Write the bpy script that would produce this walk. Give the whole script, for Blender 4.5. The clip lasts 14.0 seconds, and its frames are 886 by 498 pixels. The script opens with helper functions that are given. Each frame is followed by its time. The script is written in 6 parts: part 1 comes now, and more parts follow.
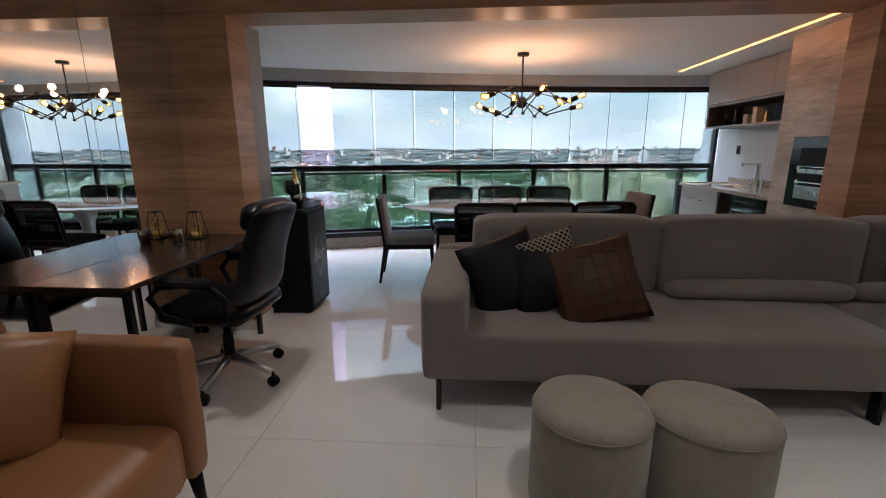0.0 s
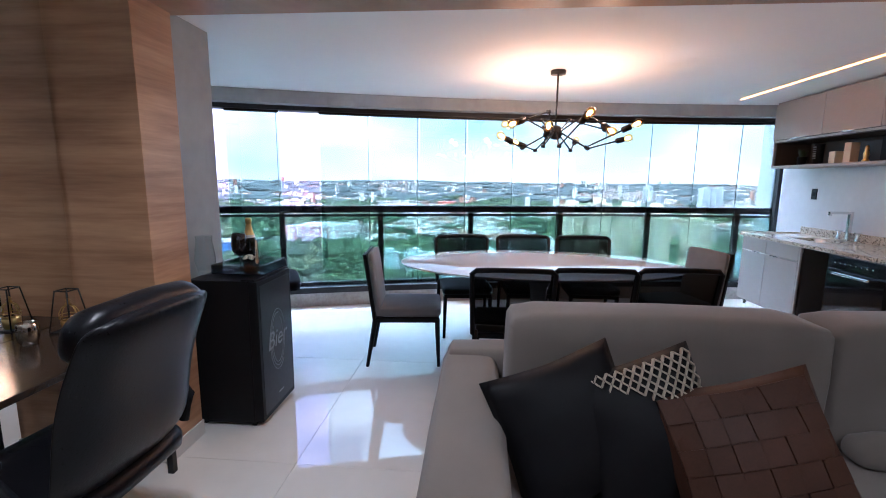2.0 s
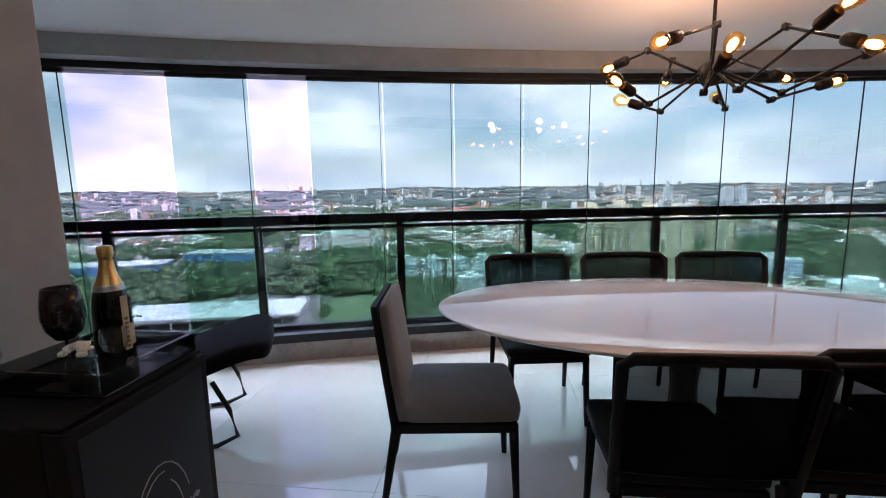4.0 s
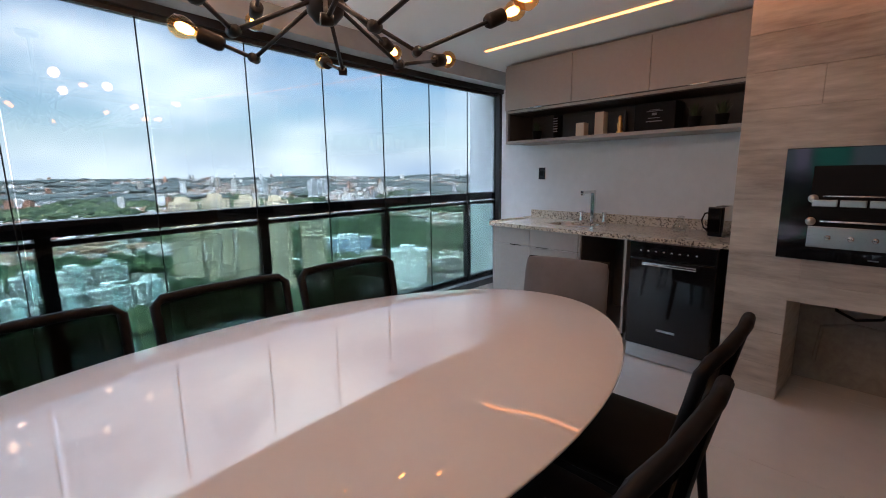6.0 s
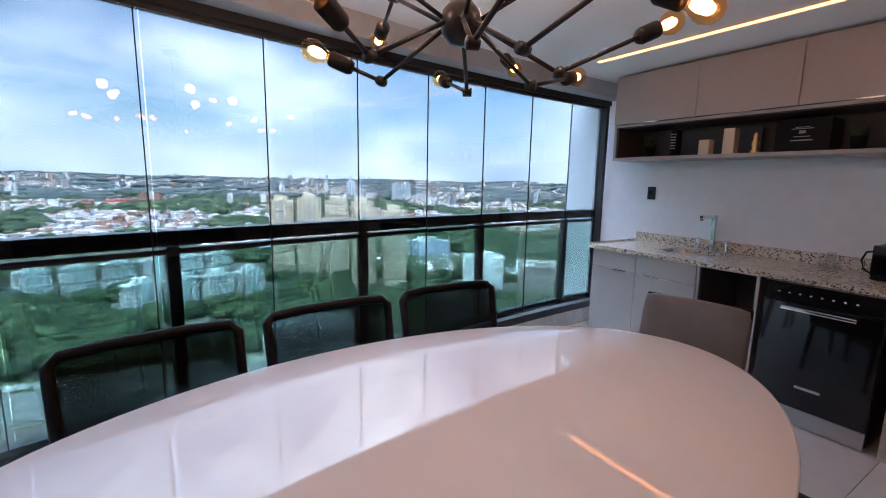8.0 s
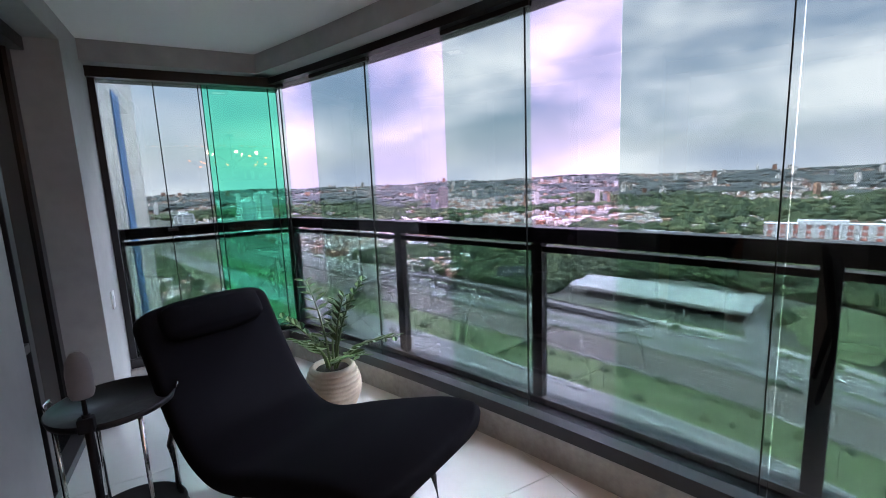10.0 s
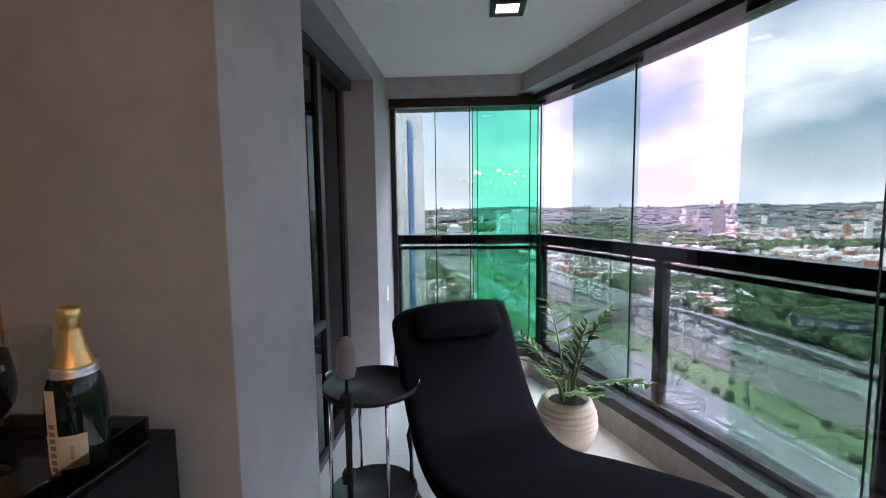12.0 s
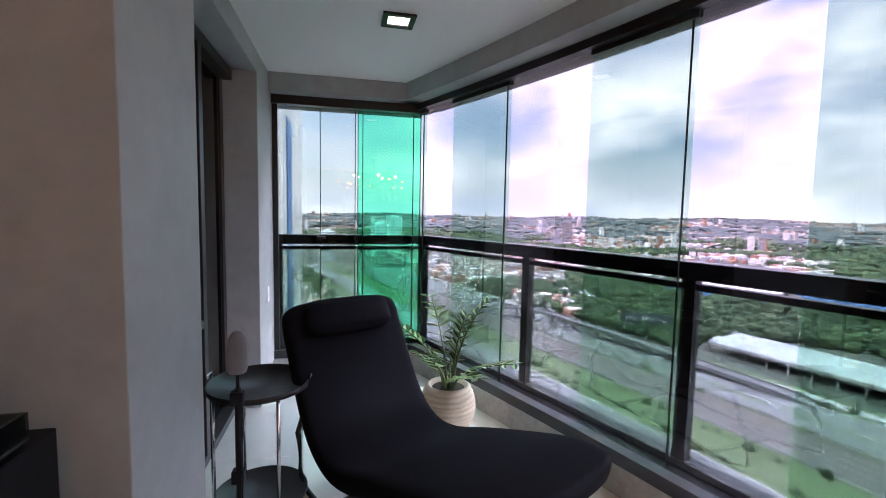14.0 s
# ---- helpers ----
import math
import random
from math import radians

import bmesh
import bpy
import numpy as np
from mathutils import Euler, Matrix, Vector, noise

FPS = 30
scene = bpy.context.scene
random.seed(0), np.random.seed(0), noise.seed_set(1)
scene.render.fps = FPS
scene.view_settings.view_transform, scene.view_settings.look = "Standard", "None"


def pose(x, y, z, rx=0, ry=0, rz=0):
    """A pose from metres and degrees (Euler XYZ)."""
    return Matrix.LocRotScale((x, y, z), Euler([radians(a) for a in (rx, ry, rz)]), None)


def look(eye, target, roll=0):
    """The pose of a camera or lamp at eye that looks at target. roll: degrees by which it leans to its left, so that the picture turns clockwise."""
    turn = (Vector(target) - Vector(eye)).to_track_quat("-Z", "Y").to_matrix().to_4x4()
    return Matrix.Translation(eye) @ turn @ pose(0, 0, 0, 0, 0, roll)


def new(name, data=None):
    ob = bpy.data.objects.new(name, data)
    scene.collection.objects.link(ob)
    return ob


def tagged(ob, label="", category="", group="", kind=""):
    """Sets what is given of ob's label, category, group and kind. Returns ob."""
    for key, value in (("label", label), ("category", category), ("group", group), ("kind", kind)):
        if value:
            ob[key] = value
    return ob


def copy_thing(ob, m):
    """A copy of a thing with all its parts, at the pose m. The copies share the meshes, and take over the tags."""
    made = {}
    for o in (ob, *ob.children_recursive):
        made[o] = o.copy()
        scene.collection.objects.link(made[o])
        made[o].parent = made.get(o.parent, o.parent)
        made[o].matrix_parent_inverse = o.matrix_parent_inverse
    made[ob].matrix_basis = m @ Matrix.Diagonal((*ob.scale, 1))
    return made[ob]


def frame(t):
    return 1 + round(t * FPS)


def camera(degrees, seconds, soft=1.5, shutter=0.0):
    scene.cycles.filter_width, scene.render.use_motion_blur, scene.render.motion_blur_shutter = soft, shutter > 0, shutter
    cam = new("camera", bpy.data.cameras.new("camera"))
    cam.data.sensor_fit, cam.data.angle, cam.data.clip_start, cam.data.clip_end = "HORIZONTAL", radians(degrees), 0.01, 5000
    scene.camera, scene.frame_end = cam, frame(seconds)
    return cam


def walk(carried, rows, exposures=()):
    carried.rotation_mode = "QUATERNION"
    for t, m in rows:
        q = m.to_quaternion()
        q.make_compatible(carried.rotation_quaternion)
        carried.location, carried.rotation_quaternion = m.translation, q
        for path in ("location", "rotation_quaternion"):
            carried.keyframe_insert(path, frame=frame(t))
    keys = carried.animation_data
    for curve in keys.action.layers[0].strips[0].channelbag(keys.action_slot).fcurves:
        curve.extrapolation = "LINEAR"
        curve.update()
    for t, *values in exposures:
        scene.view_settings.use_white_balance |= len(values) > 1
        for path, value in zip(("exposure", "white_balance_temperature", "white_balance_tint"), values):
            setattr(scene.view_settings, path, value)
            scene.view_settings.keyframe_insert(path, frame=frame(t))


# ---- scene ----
cam = camera(90.9, 14.0, soft=1.0)
PATH = [
    (0, (1.394, 2.109, 1.349), (1.264, 4.054, 0.902), -0.2),
    (0.5, (1.453, 2.285, 1.356), (1.469, 4.251, 0.985), -0.2),
    (1, (1.539, 2.553, 1.398), (1.588, 4.521, 1.047), 0.8),
    (1.5, (1.417, 2.91, 1.406), (1.416, 4.884, 1.085), 0.8),
    (2, (1.277, 3.236, 1.42), (1.124, 5.207, 1.113), 0.6),
    (2.2, (1.246, 3.396, 1.434), (1.014, 5.357, 1.115), 0.6),
    (2.7, (1.07, 3.79, 1.41), (0.79, 5.75, 1.095), 0.2),
    (3.2, (0.86, 4.20, 1.38), (0.60, 6.16, 1.07), -0.4),
    (3.75, (0.84, 4.61, 1.34), (0.60, 6.57, 1.05), -0.8),
    (4.1, (0.96, 4.85, 1.32), (0.73, 6.82, 1.045), -1.0),
    (4.5, (1.102, 5.111, 1.304), (0.916, 7.085, 1.044), -1.1),
    (5, (1.071, 5.414, 1.334), (1.321, 7.378, 1.046), -0.9),
    (5.5, (1.141, 5.646, 1.302), (2.01, 7.42, 0.988), -0.9),
    (6, (1.212, 5.77, 1.327), (2.548, 7.219, 0.989), -0.7),
    (6.5, (1.23, 5.736, 1.337), (2.832, 6.89, 1.015), -0.6),
    (7, (1.249, 5.721, 1.343), (2.965, 6.702, 1.037), -0.5),
    (7.5, (1.238, 5.801, 1.355), (2.856, 6.938, 1.056), -0.4),
    (8, (1.191, 5.969, 1.403), (2.251, 7.637, 1.091), 1.1),
    (8.5, (1.042, 6.179, 1.397), (1.246, 8.141, 1.069), 0.2),
    (9, (0.945, 6.369, 1.398), (0.185, 8.186, 1.05), -0.8),
    (9.2, (0.90, 6.415, 1.39), (-0.15, 8.09, 1.06), -1.8),
    (9.8, (0.80, 6.50, 1.375), (-0.81, 7.65, 1.065), -2.4),
    (10.4, (0.68, 6.56, 1.355), (-1.23, 7.06, 1.07), -2.2),
    (10.9, (0.60, 6.585, 1.34), (-1.38, 6.66, 1.085), -1.8),
    (11.3, (0.564, 6.587, 1.336), (-1.42, 6.48, 1.108), -1.6),
    (11.5, (0.563, 6.584, 1.341), (-1.422, 6.47, 1.129), -1.2),
    (12, (0.574, 6.576, 1.35), (-1.413, 6.448, 1.162), -0.7),
    (12.5, (0.59, 6.558, 1.347), (-1.399, 6.436, 1.174), -0.6),
    (13, (0.615, 6.521, 1.343), (-1.377, 6.456, 1.176), -0.5),
    (13.5, (0.638, 6.506, 1.345), (-1.353, 6.559, 1.172), -0.1),
    (14, (0.693, 6.488, 1.314), (-1.251, 6.928, 1.155), 1.1),
]
EXPOSURES = [(0, 3.1, 6000, 11), (0.5, 3.95, 5300, 9), (2.2, 3.9, 5050, 9), (4.3, 2.95, 6000, 13), (5.5, 2.95, 6100, 12), (6.5, 3.25, 5500, 12), (7.5, 3.45, 5300, 12), (8.0, 3.15, 5350, 14), (8.5, 2.85, 5300, 16), (9.2, 2.5, 5900, 17), (11.3, 3.2, 6400, 16), (14, 3.2, 6400, 17)]
walk(cam, [(t, look(*p)) for t, *p in PATH], EXPOSURES)

# ---- world, sun, exposure ----
world = bpy.data.worlds.new("overcast_sky")
scene.world = world
world.use_nodes = True
wn, wl = world.node_tree.nodes, world.node_tree.links
wn.clear()
w_out, w_bg = wn.new("ShaderNodeOutputWorld"), wn.new("ShaderNodeBackground")
w_sky = wn.new("ShaderNodeTexSky")
w_sky.sky_type, w_sky.sun_disc = "NISHITA", False
w_sky.sun_elevation, w_sky.sun_rotation = radians(36), radians(-143)
w_sky.air_density, w_sky.dust_density, w_sky.ozone_density = 1.0, 1.5, 1.5
w_co, w_map = wn.new("ShaderNodeTexCoord"), wn.new("ShaderNodeMapping")
w_map.inputs["Scale"].default_value = (1.0, 1.0, 2.3)
w_map.inputs["Location"].default_value = (0.35, 0.1, 0.2)
w_n1, w_n2 = wn.new("ShaderNodeTexNoise"), wn.new("ShaderNodeTexNoise")
w_n1.inputs["Scale"].default_value, w_n1.inputs["Detail"].default_value, w_n1.inputs["Roughness"].default_value = 2.9, 11, 0.60
w_n1.inputs["Distortion"].default_value = 0.15
w_n2.inputs["Scale"].default_value, w_n2.inputs["Detail"].default_value = 3.1, 9
w_r1, w_r2 = wn.new("ShaderNodeValToRGB"), wn.new("ShaderNodeValToRGB")
w_r1.color_ramp.elements[0].position, w_r1.color_ramp.elements[1].position = 0.36, 0.62
w_r2.color_ramp.elements[0].position, w_r2.color_ramp.elements[1].position = 0.35, 0.68
w_r2.color_ramp.elements[0].color = (5.0, 5.6, 7.0, 1)
w_r2.color_ramp.elements[1].color = (10.2, 10.0, 10.0, 1)
w_mix = wn.new("ShaderNodeMix")
w_mix.data_type = "RGBA"
wl.new(w_co.outputs["Generated"], w_map.inputs["Vector"])
for n in (w_n1, w_n2):
    wl.new(w_map.outputs["Vector"], n.inputs["Vector"])
wl.new(w_n1.outputs["Fac"], w_r1.inputs["Fac"])
wl.new(w_n2.outputs["Fac"], w_r2.inputs["Fac"])
# cloud closes up towards the horizon
w_z, w_low, w_fac = wn.new("ShaderNodeSeparateXYZ"), wn.new("ShaderNodeMapRange"), wn.new("ShaderNodeMath")
w_low.interpolation_type = "SMOOTHSTEP"
w_low.inputs["From Min"].default_value, w_low.inputs["From Max"].default_value = 0.0, 0.16
w_low.inputs["To Min"].default_value, w_low.inputs["To Max"].default_value = 1.0, 0.0
w_fac.operation = "MAXIMUM"
wl.new(w_co.outputs["Generated"], w_z.inputs["Vector"])
wl.new(w_z.outputs["Z"], w_low.inputs["Value"])
wl.new(w_low.outputs["Result"], w_fac.inputs[0])
wl.new(w_r1.outputs["Color"], w_fac.inputs[1])
wl.new(w_fac.outputs[0], w_mix.inputs["Factor"])
wl.new(w_sky.outputs["Color"], w_mix.inputs["A"])
wl.new(w_r2.outputs["Color"], w_mix.inputs["B"])
# an overcast sky is several times brighter overhead than at the horizon
w_sep, w_lift, w_gain = wn.new("ShaderNodeSeparateXYZ"), wn.new("ShaderNodeMapRange"), wn.new("ShaderNodeVectorMath")
w_lift.interpolation_type = "SMOOTHSTEP"
w_lift.inputs["From Min"].default_value, w_lift.inputs["From Max"].default_value = 0.30, 0.95
w_lift.inputs["To Min"].default_value, w_lift.inputs["To Max"].default_value = 1.0, 9.0
w_gain.operation = "SCALE"
wl.new(w_co.outputs["Generated"], w_sep.inputs["Vector"])
wl.new(w_sep.outputs["Z"], w_lift.inputs["Value"])
wl.new(w_mix.outputs["Result"], w_gain.inputs[0])
wl.new(w_lift.outputs["Result"], w_gain.inputs["Scale"])
wl.new(w_gain.outputs["Vector"], w_bg.inputs["Color"])
w_bg.inputs["Strength"].default_value = 0.14
wl.new(w_bg.outputs["Background"], w_out.inputs["Surface"])

sun_data = bpy.data.lights.new("sun", "SUN")
sun_data.energy, sun_data.angle, sun_data.color = 1.3, radians(12), (1.0, 0.95, 0.88)
sun = new("sun", sun_data)
sun.matrix_world = look((-34, -46, 42), (0, 0, 0))


# ---- materials ----
def tree_of(name):
    m = bpy.data.materials.new(name)
    m.use_nodes = True
    nt = m.node_tree
    return m, nt, nt.nodes["Principled BSDF"]


def noise_node(nt, scale, detail=6, stretch=(1, 1, 1), coords="Object", rough=0.55):
    co, mp, no = nt.nodes.new("ShaderNodeTexCoord"), nt.nodes.new("ShaderNodeMapping"), nt.nodes.new("ShaderNodeTexNoise")
    mp.inputs["Scale"].default_value = stretch
    no.inputs["Scale"].default_value, no.inputs["Detail"].default_value, no.inputs["Roughness"].default_value = scale, detail, rough
    nt.links.new(co.outputs[coords], mp.inputs["Vector"])
    nt.links.new(mp.outputs["Vector"], no.inputs["Vector"])
    return no


def surface(name, color, rough=0.5, metal=0.0, vary=0.12, big=1.5, fine=40, bump=0.05, bump_dist=0.002, stretch=(1, 1, 1), coat=0.0, coords="Object", spec=0.5, sheen=0.0, rvary=0.08):
    """Colour varied at two scales, roughness variation and fine relief."""
    m, nt, p = tree_of(name)
    a, b = noise_node(nt, big, 4, stretch, coords), noise_node(nt, fine, 5, stretch, coords)
    mix = nt.nodes.new("ShaderNodeMath")
    mix.operation = "MULTIPLY_ADD"
    mix.inputs[1].default_value = 0.55
    nt.links.new(a.outputs["Fac"], mix.inputs[0])
    half = nt.nodes.new("ShaderNodeMath")
    half.operation = "MULTIPLY"
    half.inputs[1].default_value = 0.45
    nt.links.new(b.outputs["Fac"], half.inputs[0])
    nt.links.new(half.outputs[0], mix.inputs[2])
    ramp = nt.nodes.new("ShaderNodeValToRGB")
    ramp.color_ramp.elements[0].position, ramp.color_ramp.elements[1].position = 0.3, 0.7
    ramp.color_ramp.elements[0].color = (*[c * (1 - vary) for c in color], 1)
    ramp.color_ramp.elements[1].color = (*[min(1, c * (1 + vary)) for c in color], 1)
    nt.links.new(mix.outputs[0], ramp.inputs["Fac"])
    nt.links.new(ramp.outputs["Color"], p.inputs["Base Color"])
    rr = nt.nodes.new("ShaderNodeMapRange")
    rr.inputs["To Min"].default_value, rr.inputs["To Max"].default_value = max(0.01, rough - rvary), min(1, rough + rvary)
    nt.links.new(b.outputs["Fac"], rr.inputs["Value"])
    nt.links.new(rr.outputs["Result"], p.inputs["Roughness"])
    p.inputs["Metallic"].default_value = metal
    p.inputs["Specular IOR Level"].default_value = spec
    p.inputs["Coat Weight"].default_value = coat
    p.inputs["Sheen Weight"].default_value = sheen
    if bump:
        bp = nt.nodes.new("ShaderNodeBump")
        bp.inputs["Strength"].default_value, bp.inputs["Distance"].default_value = bump, bump_dist
        nt.links.new(b.outputs["Fac"], bp.inputs["Height"])
        nt.links.new(bp.outputs["Normal"], p.inputs["Normal"])
    return m


def glow(name, color, strength):
    m, nt, p = tree_of(name)
    p.inputs["Base Color"].default_value = (*color, 1)
    p.inputs["Emission Color"].default_value = (*color, 1)
    p.inputs["Emission Strength"].default_value = strength
    return m


def tinted_glass(name, tint, gloss=1.0, rough=0.0):
    """A thin pane: tinted straight-through light and a Fresnel mirror."""
    m = bpy.data.materials.new(name)
    m.use_nodes = True
    nt = m.node_tree
    nt.nodes.clear()
    out, mx = nt.nodes.new("ShaderNodeOutputMaterial"), nt.nodes.new("ShaderNodeMixShader")
    tr, gl, fr = nt.nodes.new("ShaderNodeBsdfTransparent"), nt.nodes.new("ShaderNodeBsdfGlossy"), nt.nodes.new("ShaderNodeLayerWeight")
    tr.inputs["Color"].default_value = (*tint, 1)
    gl.inputs["Roughness"].default_value = rough
    gl.inputs["Color"].default_value = (gloss, gloss, gloss, 1)
    fr.inputs["Blend"].default_value = 0.5
    p5, ma = nt.nodes.new("ShaderNodeMath"), nt.nodes.new("ShaderNodeMath")
    p5.operation, p5.inputs[1].default_value = "POWER", 5.0
    ma.operation, ma.inputs[1].default_value, ma.inputs[2].default_value = "MULTIPLY_ADD", 0.965, 0.035
    nt.links.new(fr.outputs["Facing"], p5.inputs[0])
    nt.links.new(p5.outputs[0], ma.inputs[0])
    nt.links.new(ma.outputs[0], mx.inputs["Fac"])
    nt.links.new(tr.outputs["BSDF"], mx.inputs[1])
    nt.links.new(gl.outputs["BSDF"], mx.inputs[2])
    nt.links.new(mx.outputs["Shader"], out.inputs["Surface"])
    return m


def streaked(name, c1, c2, c3, stretch, scale, rough, bump=0.15):
    """Grain in long streaks along one axis: wood and wood-look porcelain."""
    m, nt, p = tree_of(name)
    a, b = noise_node(nt, scale, 8, stretch, rough=0.62), noise_node(nt, scale * 0.35, 4, tuple(0.5 + 0.5 * s for s in stretch))
    add = nt.nodes.new("ShaderNodeMath")
    add.operation = "MULTIPLY_ADD"
    add.inputs[1].default_value, add.inputs[2].default_value = 0.6, 0.0
    nt.links.new(b.outputs["Fac"], add.inputs[0])
    sc = nt.nodes.new("ShaderNodeMath")
    sc.operation = "MULTIPLY"
    sc.inputs[1].default_value = 0.5
    nt.links.new(a.outputs["Fac"], sc.inputs[0])
    nt.links.new(sc.outputs[0], add.inputs[2])
    info = nt.nodes.new("ShaderNodeObjectInfo")
    var = nt.nodes.new("ShaderNodeMath")
    var.operation = "MULTIPLY_ADD"
    var.inputs[1].default_value = 0.07
    nt.links.new(info.outputs["Random"], var.inputs[0])
    nt.links.new(add.outputs[0], var.inputs[2])
    r = nt.nodes.new("ShaderNodeValToRGB")
    r.color_ramp.elements[0].position, r.color_ramp.elements[1].position = 0.38, 0.74
    r.color_ramp.elements[0].color, r.color_ramp.elements[1].color = (*c1, 1), (*c3, 1)
    e = r.color_ramp.elements.new(0.56)
    e.color = (*c2, 1)
    nt.links.new(var.outputs[0], r.inputs["Fac"])
    nt.links.new(r.outputs["Color"], p.inputs["Base Color"])
    p.inputs["Roughness"].default_value = rough
    bp = nt.nodes.new("ShaderNodeBump")
    bp.inputs["Strength"].default_value, bp.inputs["Distance"].default_value = bump, 0.002
    nt.links.new(a.outputs["Fac"], bp.inputs["Height"])
    nt.links.new(bp.outputs["Normal"], p.inputs["Normal"])
    return m


def granite(name):
    m, nt, p = tree_of(name)
    co = nt.nodes.new("ShaderNodeTexCoord")
    v = nt.nodes.new("ShaderNodeTexVoronoi")
    v.inputs["Scale"].default_value = 110
    nt.links.new(co.outputs["Object"], v.inputs["Vector"])
    bw = nt.nodes.new("ShaderNodeRGBToBW")
    nt.links.new(v.outputs["Color"], bw.inputs["Color"])
    r = nt.nodes.new("ShaderNodeValToRGB")
    r.color_ramp.elements[0].position, r.color_ramp.elements[0].color = 0.22, (0.10, 0.085, 0.07, 1)
    r.color_ramp.elements[1].position, r.color_ramp.elements[1].color = 0.75, (0.66, 0.59, 0.48, 1)
    e = r.color_ramp.elements.new(0.36)
    e.color = (0.52, 0.45, 0.35, 1)
    nt.links.new(bw.outputs["Val"], r.inputs["Fac"])
    nt.links.new(r.outputs["Color"], p.inputs["Base Color"])
    p.inputs["Roughness"].default_value = 0.12
    return m


M_FLOOR = surface("polished_porcelain", (0.79, 0.765, 0.73), 0.045, vary=0.05, big=0.8, fine=9, bump=0.0, rvary=0.02, coat=0.6, spec=0.6)
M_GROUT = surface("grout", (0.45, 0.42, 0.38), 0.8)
M_WHITE = surface("white_paint", (0.80, 0.80, 0.79), 0.75, vary=0.03, bump=0.06)
M_CEIL = surface("ceiling_paint", (0.85, 0.85, 0.84), 0.8, vary=0.02, bump=0.04)
M_CEMENT = surface("burnt_cement", (0.355, 0.365, 0.36), 0.6, vary=0.16, big=2.2, fine=11, bump=0.12, rvary=0.1)
M_CONCRETE = surface("rough_concrete", (0.36, 0.35, 0.33), 0.85, vary=0.3, big=5, fine=30, bump=0.4, bump_dist=0.006)
M_WALLG = surface("light_grey_wall", (0.74, 0.75, 0.765), 0.65, vary=0.06, big=2, fine=14, bump=0.06)
M_WOOD = streaked("wood_panel", (0.23, 0.105, 0.05), (0.39, 0.205, 0.105), (0.55, 0.32, 0.175), (0.7, 0.7, 11.0), 3.2, 0.38)
M_PORC = streaked("wood_look_porcelain", (0.27, 0.235, 0.20), (0.47, 0.43, 0.375), (0.66, 0.62, 0.55), (1.0, 1.0, 7.0), 4.5, 0.55, 0.3)
M_DESK = streaked("dark_wood_desk", (0.012, 0.008, 0.006), (0.022, 0.014, 0.010), (0.04, 0.026, 0.018), (9.0, 1.0, 1.0), 3.0, 0.16, 0.03)
M_BLACK = surface("black_aluminium", (0.012, 0.012, 0.013), 0.32, vary=0.2, bump=0.02, spec=0.4)
M_BMET = surface("black_steel", (0.010, 0.010, 0.011), 0.38, metal=0.3, vary=0.2, bump=0.03)
M_SEAL = surface("matte_black_seal", (0.012, 0.012, 0.012), 0.9, vary=0.1, bump=0, spec=0.05)
M_BGLOSS = surface("black_gloss", (0.006, 0.006, 0.007), 0.06, vary=0.2, bump=0.0, rvary=0.02)
M_BPLAST = surface("black_plastic", (0.007, 0.007, 0.008), 0.5, vary=0.2, bump=0.05, spec=0.15)
M_BLEATHER = surface("black_leather", (0.006, 0.006, 0.008), 0.30, vary=0.25, big=6, fine=160, bump=0.35, bump_dist=0.002, spec=0.2)
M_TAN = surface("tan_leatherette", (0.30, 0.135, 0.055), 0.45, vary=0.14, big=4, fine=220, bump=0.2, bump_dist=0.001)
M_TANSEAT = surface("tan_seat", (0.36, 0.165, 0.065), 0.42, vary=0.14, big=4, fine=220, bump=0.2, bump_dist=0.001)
M_SOFA = surface("grey_sofa_fabric", (0.205, 0.172, 0.150), 0.92, vary=0.12, big=5, fine=380, bump=0.5, bump_dist=0.0015, sheen=0.25)
M_SUEDE = surface("taupe_suede", (0.25, 0.215, 0.175), 0.95, vary=0.2, big=14, fine=120, bump=0.35, sheen=0.3)
M_GREYFAB = surface("grey_chair_fabric", (0.16, 0.155, 0.155), 0.9, vary=0.2, big=8, fine=420, bump=0.5, bump_dist=0.0012, sheen=0.2)
M_DARKFAB = surface("black_chaise_fabric", (0.004, 0.004, 0.006), 0.9, vary=0.2, big=5, fine=420, bump=0.4, bump_dist=0.001, spec=0.1)
M_CHBLK = surface("black_seat_vinyl", (0.008, 0.008, 0.008), 0.55, vary=0.2, big=8, fine=300, bump=0.25, bump_dist=0.001, spec=0.15)
M_LACQ = surface("white_lacquer", (0.76, 0.74, 0.735), 0.04, vary=0.02, bump=0.0, coat=0.7, rvary=0.01)
M_CABG = surface("grey_laminate", (0.35, 0.33, 0.31), 0.42, vary=0.06, bump=0.03)
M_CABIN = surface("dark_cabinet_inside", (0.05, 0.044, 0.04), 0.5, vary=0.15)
M_GRANITE = granite("beige_granite")
M_CHROME = surface("chrome", (0.72, 0.72, 0.73), 0.12, metal=1.0, vary=0.04, bump=0.0, rvary=0.05)
M_STEEL = surface("brushed_steel", (0.55, 0.55, 0.55), 0.3, metal=1.0, vary=0.08, stretch=(1, 1, 30), bump=0.05)
M_GOLD = surface("gold_foil", (0.75, 0.52, 0.2), 0.32, metal=1.0, vary=0.15, fine=150, bump=0.4)
M_GLASS = tinted_glass("curtain_glass", (0.295, 0.318, 0.316))
# no real glass: a tint added across open gaps to hold down their brightness
M_GAPTINT = tinted_glass("gap_dimming_tint", (0.41, 0.370, 0.415))
M_GLASS2 = tinted_glass("balustrade_glass", (0.72, 0.83, 0.78))
